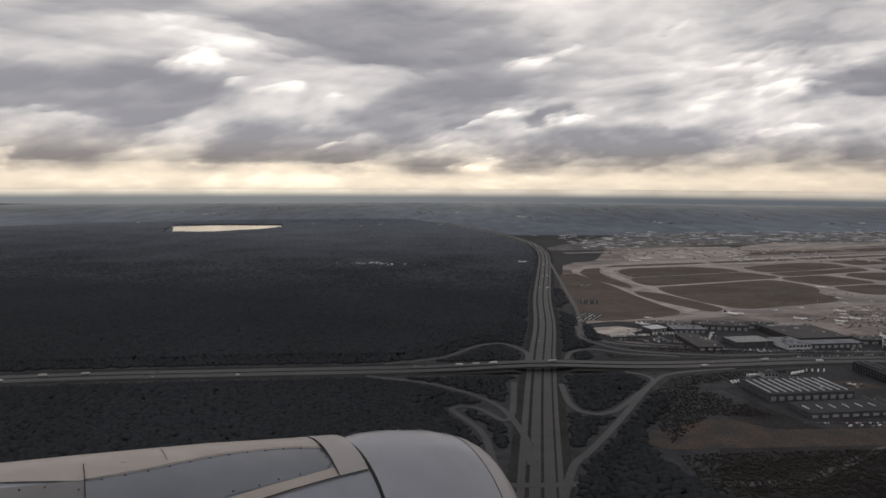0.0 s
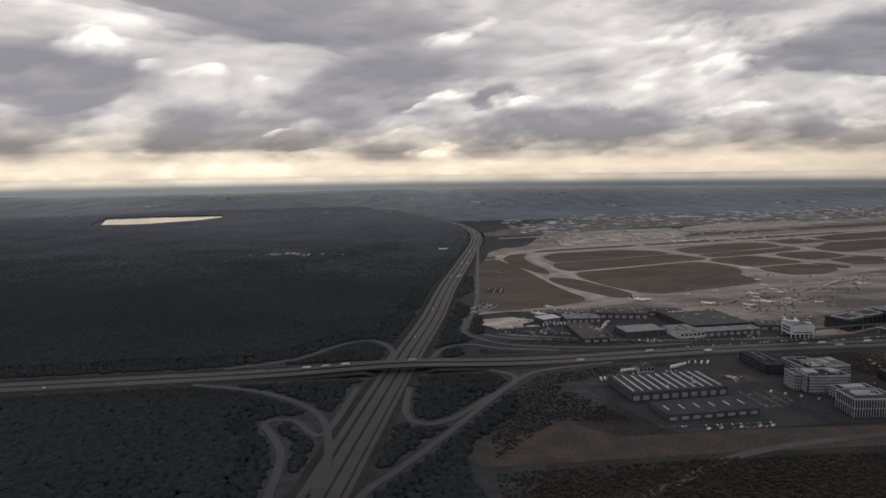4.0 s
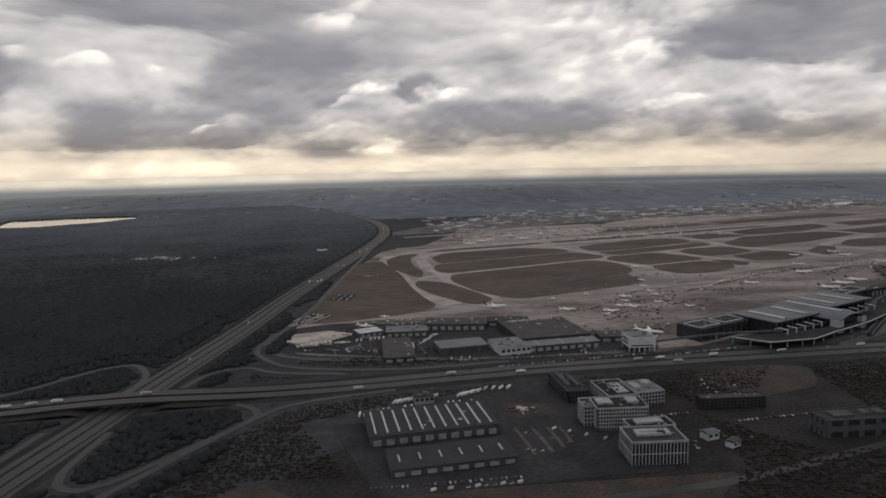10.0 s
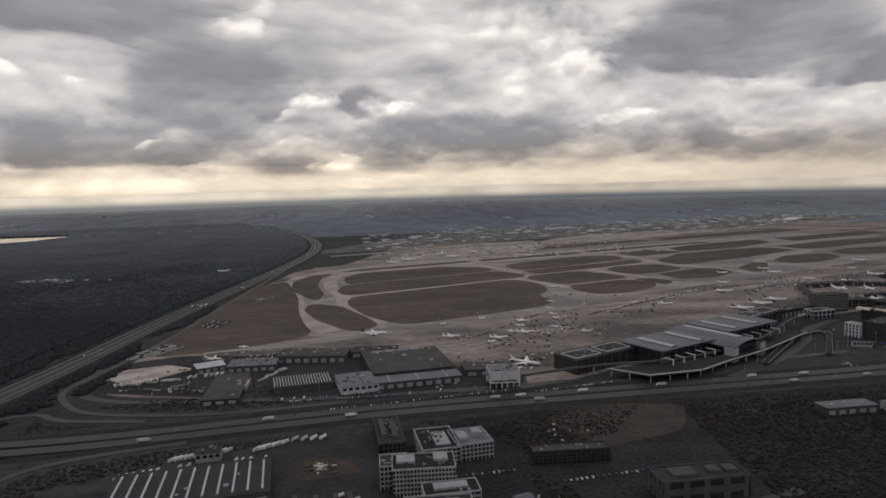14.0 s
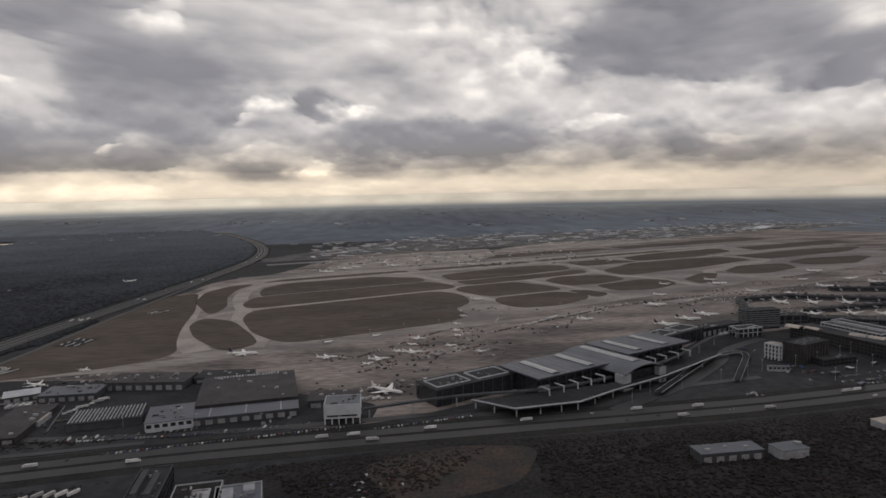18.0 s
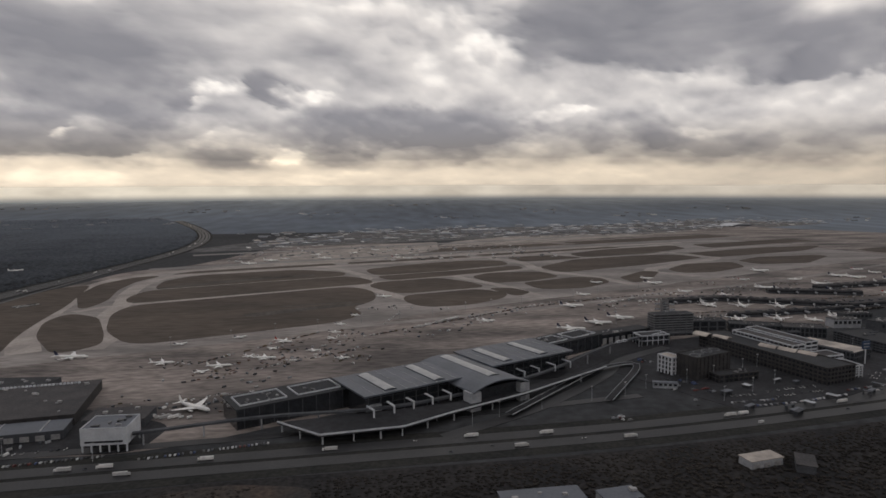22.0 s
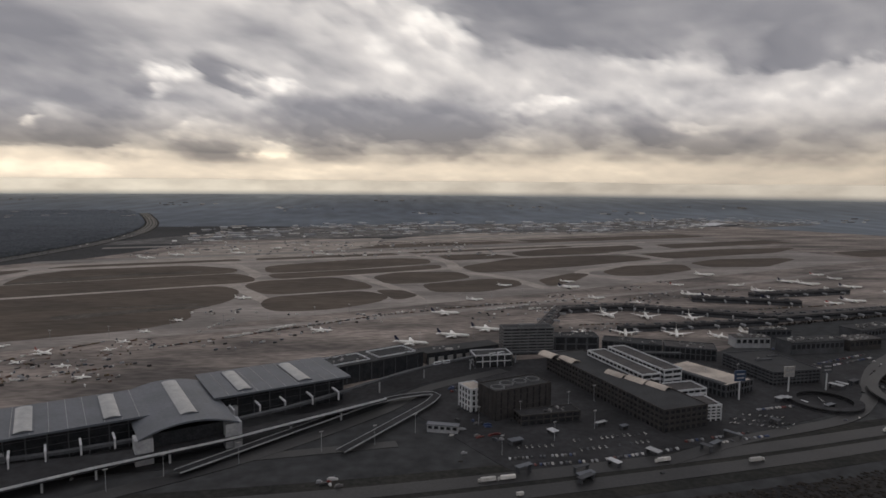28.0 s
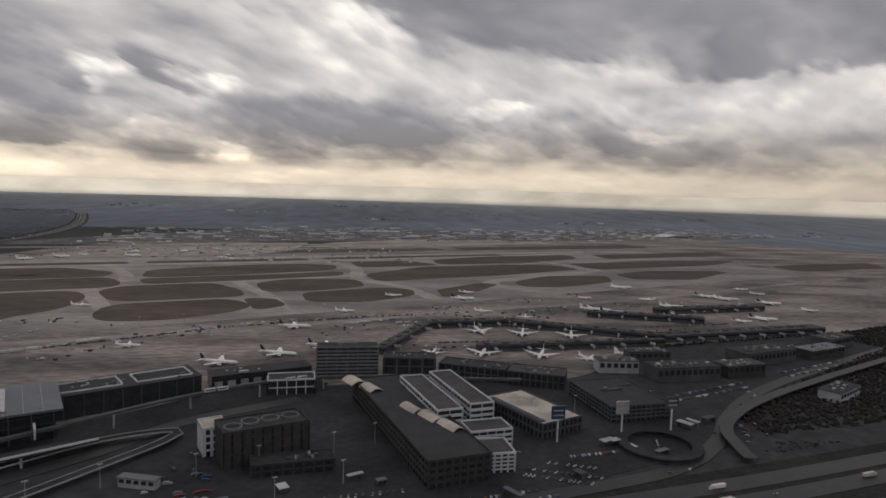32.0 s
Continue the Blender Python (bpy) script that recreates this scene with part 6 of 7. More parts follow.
for y in (-24.8, 24.2):
    bm = bmesh.new()
    rims = [[bm.verts.new((46 * math.cos(math.pi * k / 12), y + d, 3.0 + 5.0 * math.sin(math.pi * k / 12))) for k in range(13)] for d in (0.0, 0.6)]
    bm.faces.new(rims[0])
    bm.faces.new(rims[1][::-1])
    for k in range(13):
        q = (k + 1) % 13
        bm.faces.new((rims[0][k], rims[1][k], rims[1][q], rims[0][q]))
    part("gable", bm, CREAM, ob)
bm = bmesh.new()
box(bm, -46, 46, -24, 24, 0, 3)
part("wall", bm, GREY_WALL, ob)


# ---- woods ----
def far_from(px, py, line, gap):
    ok = np.ones(px.shape, bool)
    q = np.array([tuple(p) for p in spline(line, 25)])
    for a, b in zip(q, q[1:]):
        d = b - a
        s = np.clip(((px - a[0]) * d[0] + (py - a[1]) * d[1]) / (d @ d), 0, 1)
        ok &= np.hypot(px - a[0] - s * d[0], py - a[1] - s * d[1]) > gap
    return ok


def inside(px, py, poly):
    res = np.zeros(px.shape, bool)
    for (x0, y0), (x1, y1) in zip(poly, poly[1:] + poly[:1]):
        res ^= ((y0 > py) != (y1 > py)) & (px < (x1 - x0) * (py - y0) / ((y1 - y0) or 1e-9) + x0)
    return res


BUILT = [[field(*p) for p in poly] for poly in (
    AIRFIELD, [(425, 400), (540, 395), (620, 385), (660, 345), (660, 300), (610, 225), (545, 235), (425, 280)], [(640, 300), (720, 290), (820, 340), (760, 250), (720, 185), (660, 205)],
    [(735, 385), (735, 335), (900, 300), (1060, 270), (1060, 200), (1350, 195), (1380, 240), (1700, 270), (1700, 330), (1240, 410)], [(290, 300), (380, 340), (610, 225), (560, 195), (420, 255)])]
BUILT.append([site(*p) for p in [(-1150, 2270), (-1290, 2635), (-1130, 2720), (-880, 2740), (-820, 2595), (-860, 2440), (-990, 2290)]])


def woods(name, x0, x1, y0, y1, step, seed, low, high, girth, label, extra=None, crown=None, density=0.93):
    r = np.random.RandomState(seed)
    gx, gy = np.meshgrid(np.arange(x0, x1, step), np.arange(y0, y1, step))
    px, py = (gx + r.uniform(-0.5, 0.5, gx.shape) * step).ravel(), (gy + r.uniform(-0.5, 0.5, gy.shape) * step).ravel()
    ok = far_from(px, py, A5, 23) & far_from(px, py, A3, 26) & (r.rand(px.size) < density)
    for line in RAMPS:
        ok &= far_from(px, py, line, 8)
    for poly in BUILT:
        ok &= ~inside(px, py, poly)
    if extra is not None:
        ok &= extra(px, py)
    px, py = px[ok], py[ok]
    n = len(px)
    h, w = r.uniform(low, high, n), girth * r.uniform(0.7, 1.3, n)
    # young growth along the edges of the roads
    for extra_gap, share in ((22, 0.9), (15, 0.85), (9, 0.8), (4, 0.75)):
        inner = far_from(px, py, A5, 23 + extra_gap) & far_from(px, py, A3, 26 + extra_gap)
        for line in RAMPS:
            inner &= far_from(px, py, line, 8 + 0.7 * extra_gap)
        h = np.where(inner, h, h * share)
        skirt = inner if extra_gap == 22 else skirt
    k = 4
    ang = r.uniform(0, 6.28, n)[:, None] + np.arange(k) * 2 * np.pi / k
    rad = w[:, None] * r.uniform(0.7, 1.3, (n, k))
    ring = np.stack([px[:, None] + rad * np.cos(ang), py[:, None] + rad * np.sin(ang), h[:, None] * np.where(skirt[:, None], r.uniform(0.55, 0.75, (n, k)), r.uniform(0.05, 0.22, (n, k)))], -1)
    top = np.stack([px + r.uniform(-0.4, 0.4, n) * w, py + r.uniform(-0.4, 0.4, n) * w, h], -1)[:, None]
    foot = np.stack([px, py, np.zeros(n)], -1)[:, None]
    verts = np.concatenate([foot, ring, top], 1)
    m = verts.shape[1]
    tris = []
    for j in range(k):
        q = (j + 1) % k
        tris += [(0, 1 + q, 1 + j), (1 + j, 1 + q, m - 1)]
    faces = (np.arange(n)[:, None, None] * m + np.array(tris)[None]).reshape(-1, 3)
    data = bpy.data.meshes.new(name)
    data.vertices.add(n * m)
    data.vertices.foreach_set("co", verts.reshape(-1))
    data.loops.add(faces.size)
    data.loops.foreach_set("vertex_index", faces.ravel())
    data.polygons.add(len(faces))
    data.polygons.foreach_set("loop_start", np.arange(0, faces.size, 3))
    data.polygons.foreach_set("use_smooth", np.ones(len(faces), bool))
    data.update()
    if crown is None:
        # haze painted into the crowns: dark near the motorways, paler and bluer further north
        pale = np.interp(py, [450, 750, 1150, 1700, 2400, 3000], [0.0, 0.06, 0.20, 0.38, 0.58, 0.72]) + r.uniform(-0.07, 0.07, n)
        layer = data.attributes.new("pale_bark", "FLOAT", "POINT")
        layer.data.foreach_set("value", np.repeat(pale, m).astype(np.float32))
    data.materials.append(crown or HAZED_WOODS)
    tagged(new(name, data), label, "trees", "", "stuff")


woods("near_woods", -700, 150, 250, 640, 3.4, 11, 4.8, 5.4, 4.3, "dense bare winter woods south of the motorway", lambda x, y: (y < 592 + 0.264 * (x - 53)) & (y > 275 + 30 * np.sin(x / 71)) & (x < 130 + 20 * np.sin(y / 37)))
woods("middle_woods", -800, 150, 380, 1150, 3.4, 16, 4.8, 5.4, 4.3, "dense bare winter woods between the motorways", lambda x, y: (y > 592 + 0.264 * (x - 53)) & (y < 1040 + 70 * np.sin(x / 83) + 40 * np.sin(x / 29)) & (x < 130 + 20 * np.sin(y / 37)))
EAST_EDGE = ([930, 1000, 1268, 1540, 1750, 1960, 2180, 2430, 2850, 3500], [92, 92, 128, 155, 160, 135, 80, -10, -190, -480])
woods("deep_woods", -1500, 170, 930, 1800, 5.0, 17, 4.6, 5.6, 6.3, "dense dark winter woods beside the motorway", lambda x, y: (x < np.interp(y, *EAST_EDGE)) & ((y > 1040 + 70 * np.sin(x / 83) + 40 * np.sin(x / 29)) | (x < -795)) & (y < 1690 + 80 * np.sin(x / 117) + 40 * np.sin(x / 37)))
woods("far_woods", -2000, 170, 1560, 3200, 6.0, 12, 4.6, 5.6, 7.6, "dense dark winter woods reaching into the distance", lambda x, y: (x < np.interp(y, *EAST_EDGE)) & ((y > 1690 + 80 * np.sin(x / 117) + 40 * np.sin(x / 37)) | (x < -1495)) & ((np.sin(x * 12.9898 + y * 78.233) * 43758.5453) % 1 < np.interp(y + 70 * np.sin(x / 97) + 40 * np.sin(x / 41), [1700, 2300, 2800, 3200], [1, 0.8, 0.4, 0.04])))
woods("verge_trees", 130, 1100, 350, 780, 2.0, 13, 0.4, 1.2, 1.15, "bare trees and scrub along the motorway", lambda x, y: (y < 0.2 * x + 640), THICKET, 0.6)
woods("city_trees", 950, 1500, 700, 1100, 2.0, 15, 0.7, 2.2, 1.2, "bare trees between the airport roads", lambda x, y: y > 0.22 * x + 560, THICKET, 0.6)
woods("field_woods", 70, 1180, -30, 430, 2.4, 14, 0.4, 1.2, 1.3, "bare trees and scrub below the flight path", lambda x, y: (y < 330 + 0.35 * x) & (y > 90 + 45 * np.sin(x / 83) + 22 * np.sin(x / 31) - 0.08 * x) & (x > 110 + 32 * np.sin(y / 47)) & (x < 1120 + 50 * np.sin(y / 61)), THICKET, 0.6)


# ---- crowds of small things too many to count ----
def island_paint(name, colours):
    """Every separate piece of the mesh takes one of the colours."""
    m = bpy.data.materials.new(name)
    m.use_nodes = True
    n, l = m.node_tree.nodes, m.node_tree.links
    geo, ramp = n.new("ShaderNodeNewGeometry"), n.new("ShaderNodeValToRGB")
    ramp.color_ramp.interpolation = "CONSTANT"
    e = ramp.color_ramp.elements
    e[0].color = (*colours[0], 1)
    e[1].position, e[1].color = (len(colours) - 1) / len(colours), (*colours[-1], 1)
    for k, c in list(enumerate(colours))[1:-1]:
        e.new(k / len(colours)).color = (*c, 1)
    l.new(geo.outputs["Random Per Island"], ramp.inputs["Fac"])
    l.new(ramp.outputs[0], n["Principled BSDF"].inputs["Base Color"])
    n["Principled BSDF"].inputs["Roughness"].default_value = 0.45
    return m


CAR_SIDE = ((-0.5, 0.0), (0.5, 0.0), (0.5, 0.5), (0.3, 0.58), (0.14, 1.0), (-0.34, 1.0), (-0.47, 0.55))
DOLLY_SIDE = ((-0.5, 0.0), (0.5, 0.0), (0.5, 0.72), (0.44, 0.8), (0.4, 1.0), (-0.42, 1.0), (-0.5, 0.9))
ROOF_SIDE = ((-0.5, 0.0), (0.5, 0.0), (0.5, 0.9), (0.47, 1.0), (-0.47, 1.0), (-0.5, 0.9))


def footprints():
    """World boxes of what already stands up from the ground."""
    bpy.context.view_layer.update()
    rows = []
    for ob in bpy.data.objects:
        if ob.type != "MESH" or ob.name.startswith(("ground", "backdrop", "cloud", "grass", "taxiway", "runway", "airfield", "container")):
            continue
        c = [ob.matrix_world @ Vector(b) for b in ob.bound_box]
        x0, x1, y0, y1, z1 = min(p.x for p in c), max(p.x for p in c), min(p.y for p in c), max(p.y for p in c), max(p.z for p in c)
        if z1 > 0.9 and x1 - x0 < 130 and y1 - y0 < 130:
            rows.append((x0, x1, y0, y1))
    return np.array(rows)


def swarm(name, label, category, side, spots, material, keep_clear=True):
    """spots: x, y, z, turn, length, width, height of each piece."""
    if keep_clear:
        spots = [s for s in spots if not ((TAKEN[:, 0] < s[0] + 0.8) & (TAKEN[:, 1] > s[0] - 0.8) & (TAKEN[:, 2] < s[1] + 0.8) & (TAKEN[:, 3] > s[1] - 0.8)).any()]
    verts, faces, k = [], [], len(side)
    for x, y, z, turn, length, width, height in spots:
        a, b, base = math.cos(radians(turn)), math.sin(radians(turn)), len(verts)
        for w in (-width / 2, width / 2):
            verts += [(x + px * length * a - w * b, y + px * length * b + w * a, z + pz * height) for px, pz in side]
        faces += [tuple(range(base, base + k)), tuple(range(base + 2 * k - 1, base + k - 1, -1))]
        faces += [(base + j, base + k + j, base + k + (j + 1) % k, base + (j + 1) % k) for j in range(k)]
    data = bpy.data.meshes.new(name)
    data.from_pydata(verts, [], faces)
    data.materials.append(material)
    tagged(new(name, data), label, category, "", "stuff")


def clusters(places, spread_u, spread_v, each, sizes, z=0.3, aligned=True):
    """Loose groups of things round places given along and across the runways."""
    out = []
    for u, v in places:
        for k in range(each):
            x, y, t = turned(u + rng.gauss(0, spread_u), v + rng.gauss(0, spread_v), rng.choice((0, 90, 25, 115)) + rng.uniform(-6, 6))
            out.append((x, y, z, t, rng.uniform(*sizes[0]), rng.uniform(*sizes[1]), rng.uniform(*sizes[2])))
    return out


def rows_of(u0, v0, u1, v1, count, turn, sizes, z=0.3, skip=0.15):
    out = []
    for k in range(count):
        if rng.random() < skip:
            continue
        s = (k + rng.uniform(-0.2, 0.2)) / max(1, count - 1)
        x, y, t = turned(u0 + (u1 - u0) * s, v0 + (v1 - v0) * s, turn + rng.uniform(-4, 4))
        out.append((x, y, z, t, rng.uniform(*sizes[0]), rng.uniform(*sizes[1]), rng.uniform(*sizes[2])))
    return out


TAKEN = footprints()
CARS = ((1.9, 2.3), (0.8, 0.95), (0.65, 0.8))
GEAR = ((0.9, 3.2), (0.6, 1.1), (0.4, 1.2))
CAR_TINTS = island_paint("mixed_car_paint", [(0.42, 0.42, 0.42), (0.03, 0.032, 0.036), (0.25, 0.26, 0.28), (0.05, 0.055, 0.07), (0.45, 0.46, 0.48), (0.10, 0.02, 0.02), (0.03, 0.05, 0.12), (0.12, 0.12, 0.125)])
GEAR_TINTS = island_paint("mixed_ground_equipment_paint", [(0.05, 0.05, 0.055), (0.55, 0.55, 0.55), (0.11, 0.06, 0.045), (0.07, 0.07, 0.075), (0.30, 0.30, 0.31), (0.10, 0.08, 0.06), (0.13, 0.10, 0.065), (0.04, 0.045, 0.06)])
ROOF_TINTS = island_paint("mixed_roof_felt_and_metal", [(0.46, 0.46, 0.47), (0.16, 0.17, 0.19), (0.28, 0.28, 0.29), (0.11, 0.11, 0.115), (0.34, 0.33, 0.32), (0.20, 0.19, 0.185), (0.60, 0.60, 0.60), (0.14, 0.145, 0.155)])
PLANT_TINTS = island_paint("dull_plant_metal", [(0.10, 0.10, 0.105), (0.05, 0.052, 0.056), (0.16, 0.16, 0.165), (0.07, 0.07, 0.075), (0.24, 0.24, 0.245)])
spots = []
CITY_ROWS = (
        (1068, 262, 1098, 250, 16, 60), (1066, 254, 1096, 242, 16, 60), (1100, 240, 1150, 228, 26, 60), (1160, 232, 1200, 222, 20, 60), (1165, 224, 1205, 214, 20, 60), (1060, 300, 1075, 340, 20, 0), (1240, 240, 1280, 228, 22, 60),
        (1370, 268, 1440, 262, 34, 80), (1375, 275, 1445, 270, 34, 80), (1500, 262, 1600, 258, 46, 80), (1505, 270, 1600, 266, 44, 80), (1330, 300, 1370, 288, 20, 70), (1395, 318, 1450, 312, 26, 80), (1550, 320, 1640, 316, 40, 80))
YARD_ROWS = (
        (575, 462, 650, 428, 40, 60), (590, 430, 720, 392, 60, 60), (500, 545, 560, 500, 34, 50), (470, 600, 482, 575, 12, 10), (735, 378, 800, 362, 34, 70), (800, 362, 900, 340, 46, 70), (900, 352, 985, 345, 40, 80),
        (430, 300, 500, 272, 30, 70), (600, 300, 640, 285, 16, 70), (650, 262, 700, 245, 18, 70))
for u0, v0, u1, v1, n, turn in CITY_ROWS + YARD_ROWS:
    spots += rows_of(u0, v0, u1, v1, n, turn, CARS)
spots += clusters([(690, 310), (620, 250), (1300, 222), (1290, 212), (1350, 215), (1200, 262), (1420, 245)], 10, 6, 14, CARS)
for x, y in ((701, 742), (674, 730), (706, 692), (761, 744), (741, 730), (658, 704), (719, 713), (754, 715), (733, 728), (776, 752), (769, 804), (712, 783), (719, 743), (738, 779), (756, 790), (725, 742), (690, 760), (780, 735), (800, 760), (650, 720), (630, 715)):
    for k in range(6):
        spots.append((x + rng.gauss(0, 5), y + rng.gauss(0, 3), 0.25, rng.choice((28, 118, 10)) + rng.uniform(-5, 5), rng.uniform(1.8, 4.5), rng.uniform(0.8, 1.0), rng.uniform(0.7, 1.3)))
swarm("parked_cars", "rows of parked cars of mixed colours on asphalt", "cars", CAR_SIDE, spots, CAR_TINTS)
spots = []
for u0, v0, u1, v1, n in ((960, 560, 1180, 592, 110), (1000, 566, 1150, 588, 70), (1180, 592, 1330, 588, 80), (1230, 600, 1440, 566, 80), (780, 500, 940, 520, 50), (800, 545, 930, 600, 60), (1300, 470, 1500, 400, 90), (1520, 440, 1700, 395, 90), (1340, 540, 1440, 515, 60), (560, 612, 700, 560, 60), (480, 556, 640, 470, 80)):
    spots += rows_of(u0, v0, u1, v1, n, 0, GEAR, 0.2, 0.35)
spots += clusters([(u + 8, v - 6) for k, u, v, t in PARKED[6:17]], 9, 7, 16, GEAR, 0.2)
spots += clusters([(785, 432), (770, 450), (800, 445), (740, 470), (690, 520), (640, 560), (600, 590), (560, 560), (540, 590), (700, 480), (1500, 540), (1580, 520), (1660, 530), (1740, 500), (1560, 600), (1660, 620), (1420, 600), (1480, 450), (1560, 410)], 12, 9, 16, GEAR, 0.2)
swarm("apron_equipment", "baggage carts, tugs and loaders scattered on the apron", "ground equipment", DOLLY_SIDE, spots, GEAR_TINTS)
# the jumble of roofs and yards beyond the runways and along the city side
spots = []
for k in range(560):
    x = rng.uniform(170, 2300)
    base = float(np.interp(x, [p[0] for p in FAR_EDGE], [p[1] for p in FAR_EDGE]))
    y = base - 70 + 420 * rng.random() ** 1.3
    if x < 270 and y < 2150:
        continue
    spots.append((x, y, 0, 24 + rng.choice((0, 0, 90)) + rng.uniform(-5, 5), rng.uniform(4, 28), rng.uniform(3, 9), rng.uniform(0.6, 1.8)))
for k in range(160):
    u, v = rng.uniform(300, 900), rng.uniform(1480, 1750)
    spots.append((u, v, 0, 24 + rng.choice((0, 90)), rng.uniform(2, 9), rng.uniform(1.5, 4), rng.uniform(1, 2.5)))
for k in range(36):
    spots.append((rng.gauss(-225, 34), rng.gauss(1318, 9), 0.0, rng.uniform(0, 90), rng.uniform(3, 9), rng.uniform(2, 5), rng.uniform(4.8, 6.2)))
for k in range(14):
    a = rng.uniform(-740, -100)
    spots.append((a, rng.uniform(2380, 2900), 0, rng.uniform(0, 40), rng.uniform(8, 30), rng.uniform(5, 12), rng.uniform(5, 8)))
for a, d in ((-38, 2900), (-31, 3400), (-24, 3700), (-12, 3300), (-3, 3000), (4, 3600), (9, 2800), (16, 3300), (24, 3000), (31, 3500), (39, 2900), (47, 3300)):
    for k in range(9):
        t, q = radians(a + rng.gauss(0, 1.3)), d + rng.gauss(0, 60)
        x, y = 430 + q * math.sin(t), 250 + q * math.cos(t)
        spots.append((x, y, rise(x, y), rng.uniform(0, 40), rng.uniform(6, 26), rng.uniform(4, 9), rng.uniform(2.5, 4.5)))
swarm("far_roofs", "jumble of pale and grey sheds beyond the runways", "sheds", ROOF_SIDE, spots, ROOF_TINTS)
# plant, ducts and hatches on the flat roofs of the city side and the cargo sheds
spots = []
for ob in [o for o in bpy.data.objects if o.name.startswith("roof") and o.type == "MESH" and o.parent and o.parent.name.startswith(("city_block", "terminal", "office", "hotel", "low_annex", "cargo", "parking", "depot", "shed", "maintenance"))]:
    c = [ob.matrix_world @ Vector(b) for b in ob.bound_box]
    top, lo, hi = max(p.z for p in c), ob.bound_box[0], ob.bound_box[6]
    turn = math.degrees(ob.matrix_world.to_euler().z)
    if (hi[0] - lo[0]) * (hi[1] - lo[1]) < 120:
        continue
    for k in range(int(min(16, 3 + (hi[0] - lo[0]) * (hi[1] - lo[1]) / 60))):
        q = ob.matrix_world @ Vector((lo[0] + (hi[0] - lo[0]) * rng.uniform(0.1, 0.9), lo[1] + (hi[1] - lo[1]) * rng.uniform(0.15, 0.85), 0))
        spots.append((q.x, q.y, top - 0.02, turn + rng.choice((0, 90)), rng.uniform(0.8, 3.6), rng.uniform(0.6, 1.4), rng.uniform(0.4, 1.1)))
swarm("roof_plant", "small grey plant boxes and ducts on flat roofs", "roof plant", ROOF_SIDE, spots, PLANT_TINTS, False)


# ---- low walls round the cargo yards ----
def yard_wall(corners, label):
    """A wall of cast panels between square posts, along a bent line."""
    x0, y0 = corners[0]
    ob = root("yard_wall", x0, y0, 0.25, 0, label, "wall", "yard walls")
    for (ax, ay), (bx, by) in zip(corners, corners[1:]):
        a, d = Vector((ax - x0, ay - y0)), Vector((bx - ax, by - ay))
        n, turn = max(1, round(d.length / 2.4)), math.atan2(d.y, d.x)
        w = d.length / n
        for k in range(n):
            place = Matrix.Translation((*(a + d * k / n), 0)) @ Matrix.Rotation(turn, 4, "Z")
            for name, x, half, top in (("post", 0.0, 0.11, 1.25), ("panel", w / 2, w / 2 - 0.115, 1.15)):
                bm = bmesh.new()
                box(bm, x - half, x + half, -0.10 if name == "post" else -0.06, 0.10 if name == "post" else 0.06, 0, top, 0.02)
                bm.transform(place)
                part(name, bm, CREAM if name == "panel" else CONCRETE, ob)


yard_wall([(174.7, 704.9), (181.2, 705.3), (187.4, 684.7)], "pale concrete wall beside the lorry yard")
yard_wall([(192.9, 707.8), (204.3, 714.6), (209.7, 694.5)], "pale concrete wall between two cargo yards")
yard_wall([(201.2, 740.7), (233.4, 745.6), (236.6, 729.2)], "long pale concrete wall behind the cargo sheds")
yard_wall([(249.2, 730.4), (262.1, 683.2)], "straight pale concrete wall along the apron's edge")


# ---- the engine beside the camera as it stands at the start of the flight ----
def lathe(bm, rows, centre, n=40, start=0.0, sweep=2 * math.pi):
    """Turns (x, radius) rows round the x axis through centre."""
    rings = []
    for x, r in rows:
        rings.append([bm.verts.new((x, centre[0] + r * math.sin(start + sweep * k / n), centre[1] + r * math.cos(start + sweep * k / n))) for k in range(n + (sweep < 6.28))])
    for a, b in zip(rings, rings[1:]):
        for k in range(len(a) if sweep >= 6.28 else len(a) - 1):
            bm.faces.new((a[k], b[k], b[(k + 1) % len(b)], a[(k + 1) % len(a)]))


COWL_AXIS = (2.55, -1.625)
COWL_SHAPE = ((-2.2, -1.2, -0.2, 0.65, 1.2), (0.50, 0.56, 0.595, 0.602, 0.588))


def cowl_point(x, a, lift):
    """A place on the fan cowl: along its axis, round it from the crown, and above its skin."""
    radius = float(np.interp(x, *COWL_SHAPE)) + lift
    return x, COWL_AXIS[0] + radius * math.sin(a), COWL_AXIS[1] + radius * math.cos(a)


def cowl_patch(name, xs, low, high, lift, material, parent, label, bulge=0.0):
    """A skin panel between two edges given as angles along the axis; bulge raises it towards the crown."""
    bm = bmesh.new()
    rows = []
    for x in np.linspace(xs[0], xs[-1], 40):
        a0, a1 = float(np.interp(x, xs, low)), float(np.interp(x, xs, high))
        rows.append([bm.verts.new(cowl_point(x, a0 + (a1 - a0) * k / 14, lift + bulge * (k / 14) ** 0.6)) for k in range(15)])
    for a, b in zip(rows, rows[1:]):
        for k in range(14):
            bm.faces.new((a[k], b[k], b[k + 1], a[k + 1]))
    return part(name, bm, material, parent, label, smooth=True)


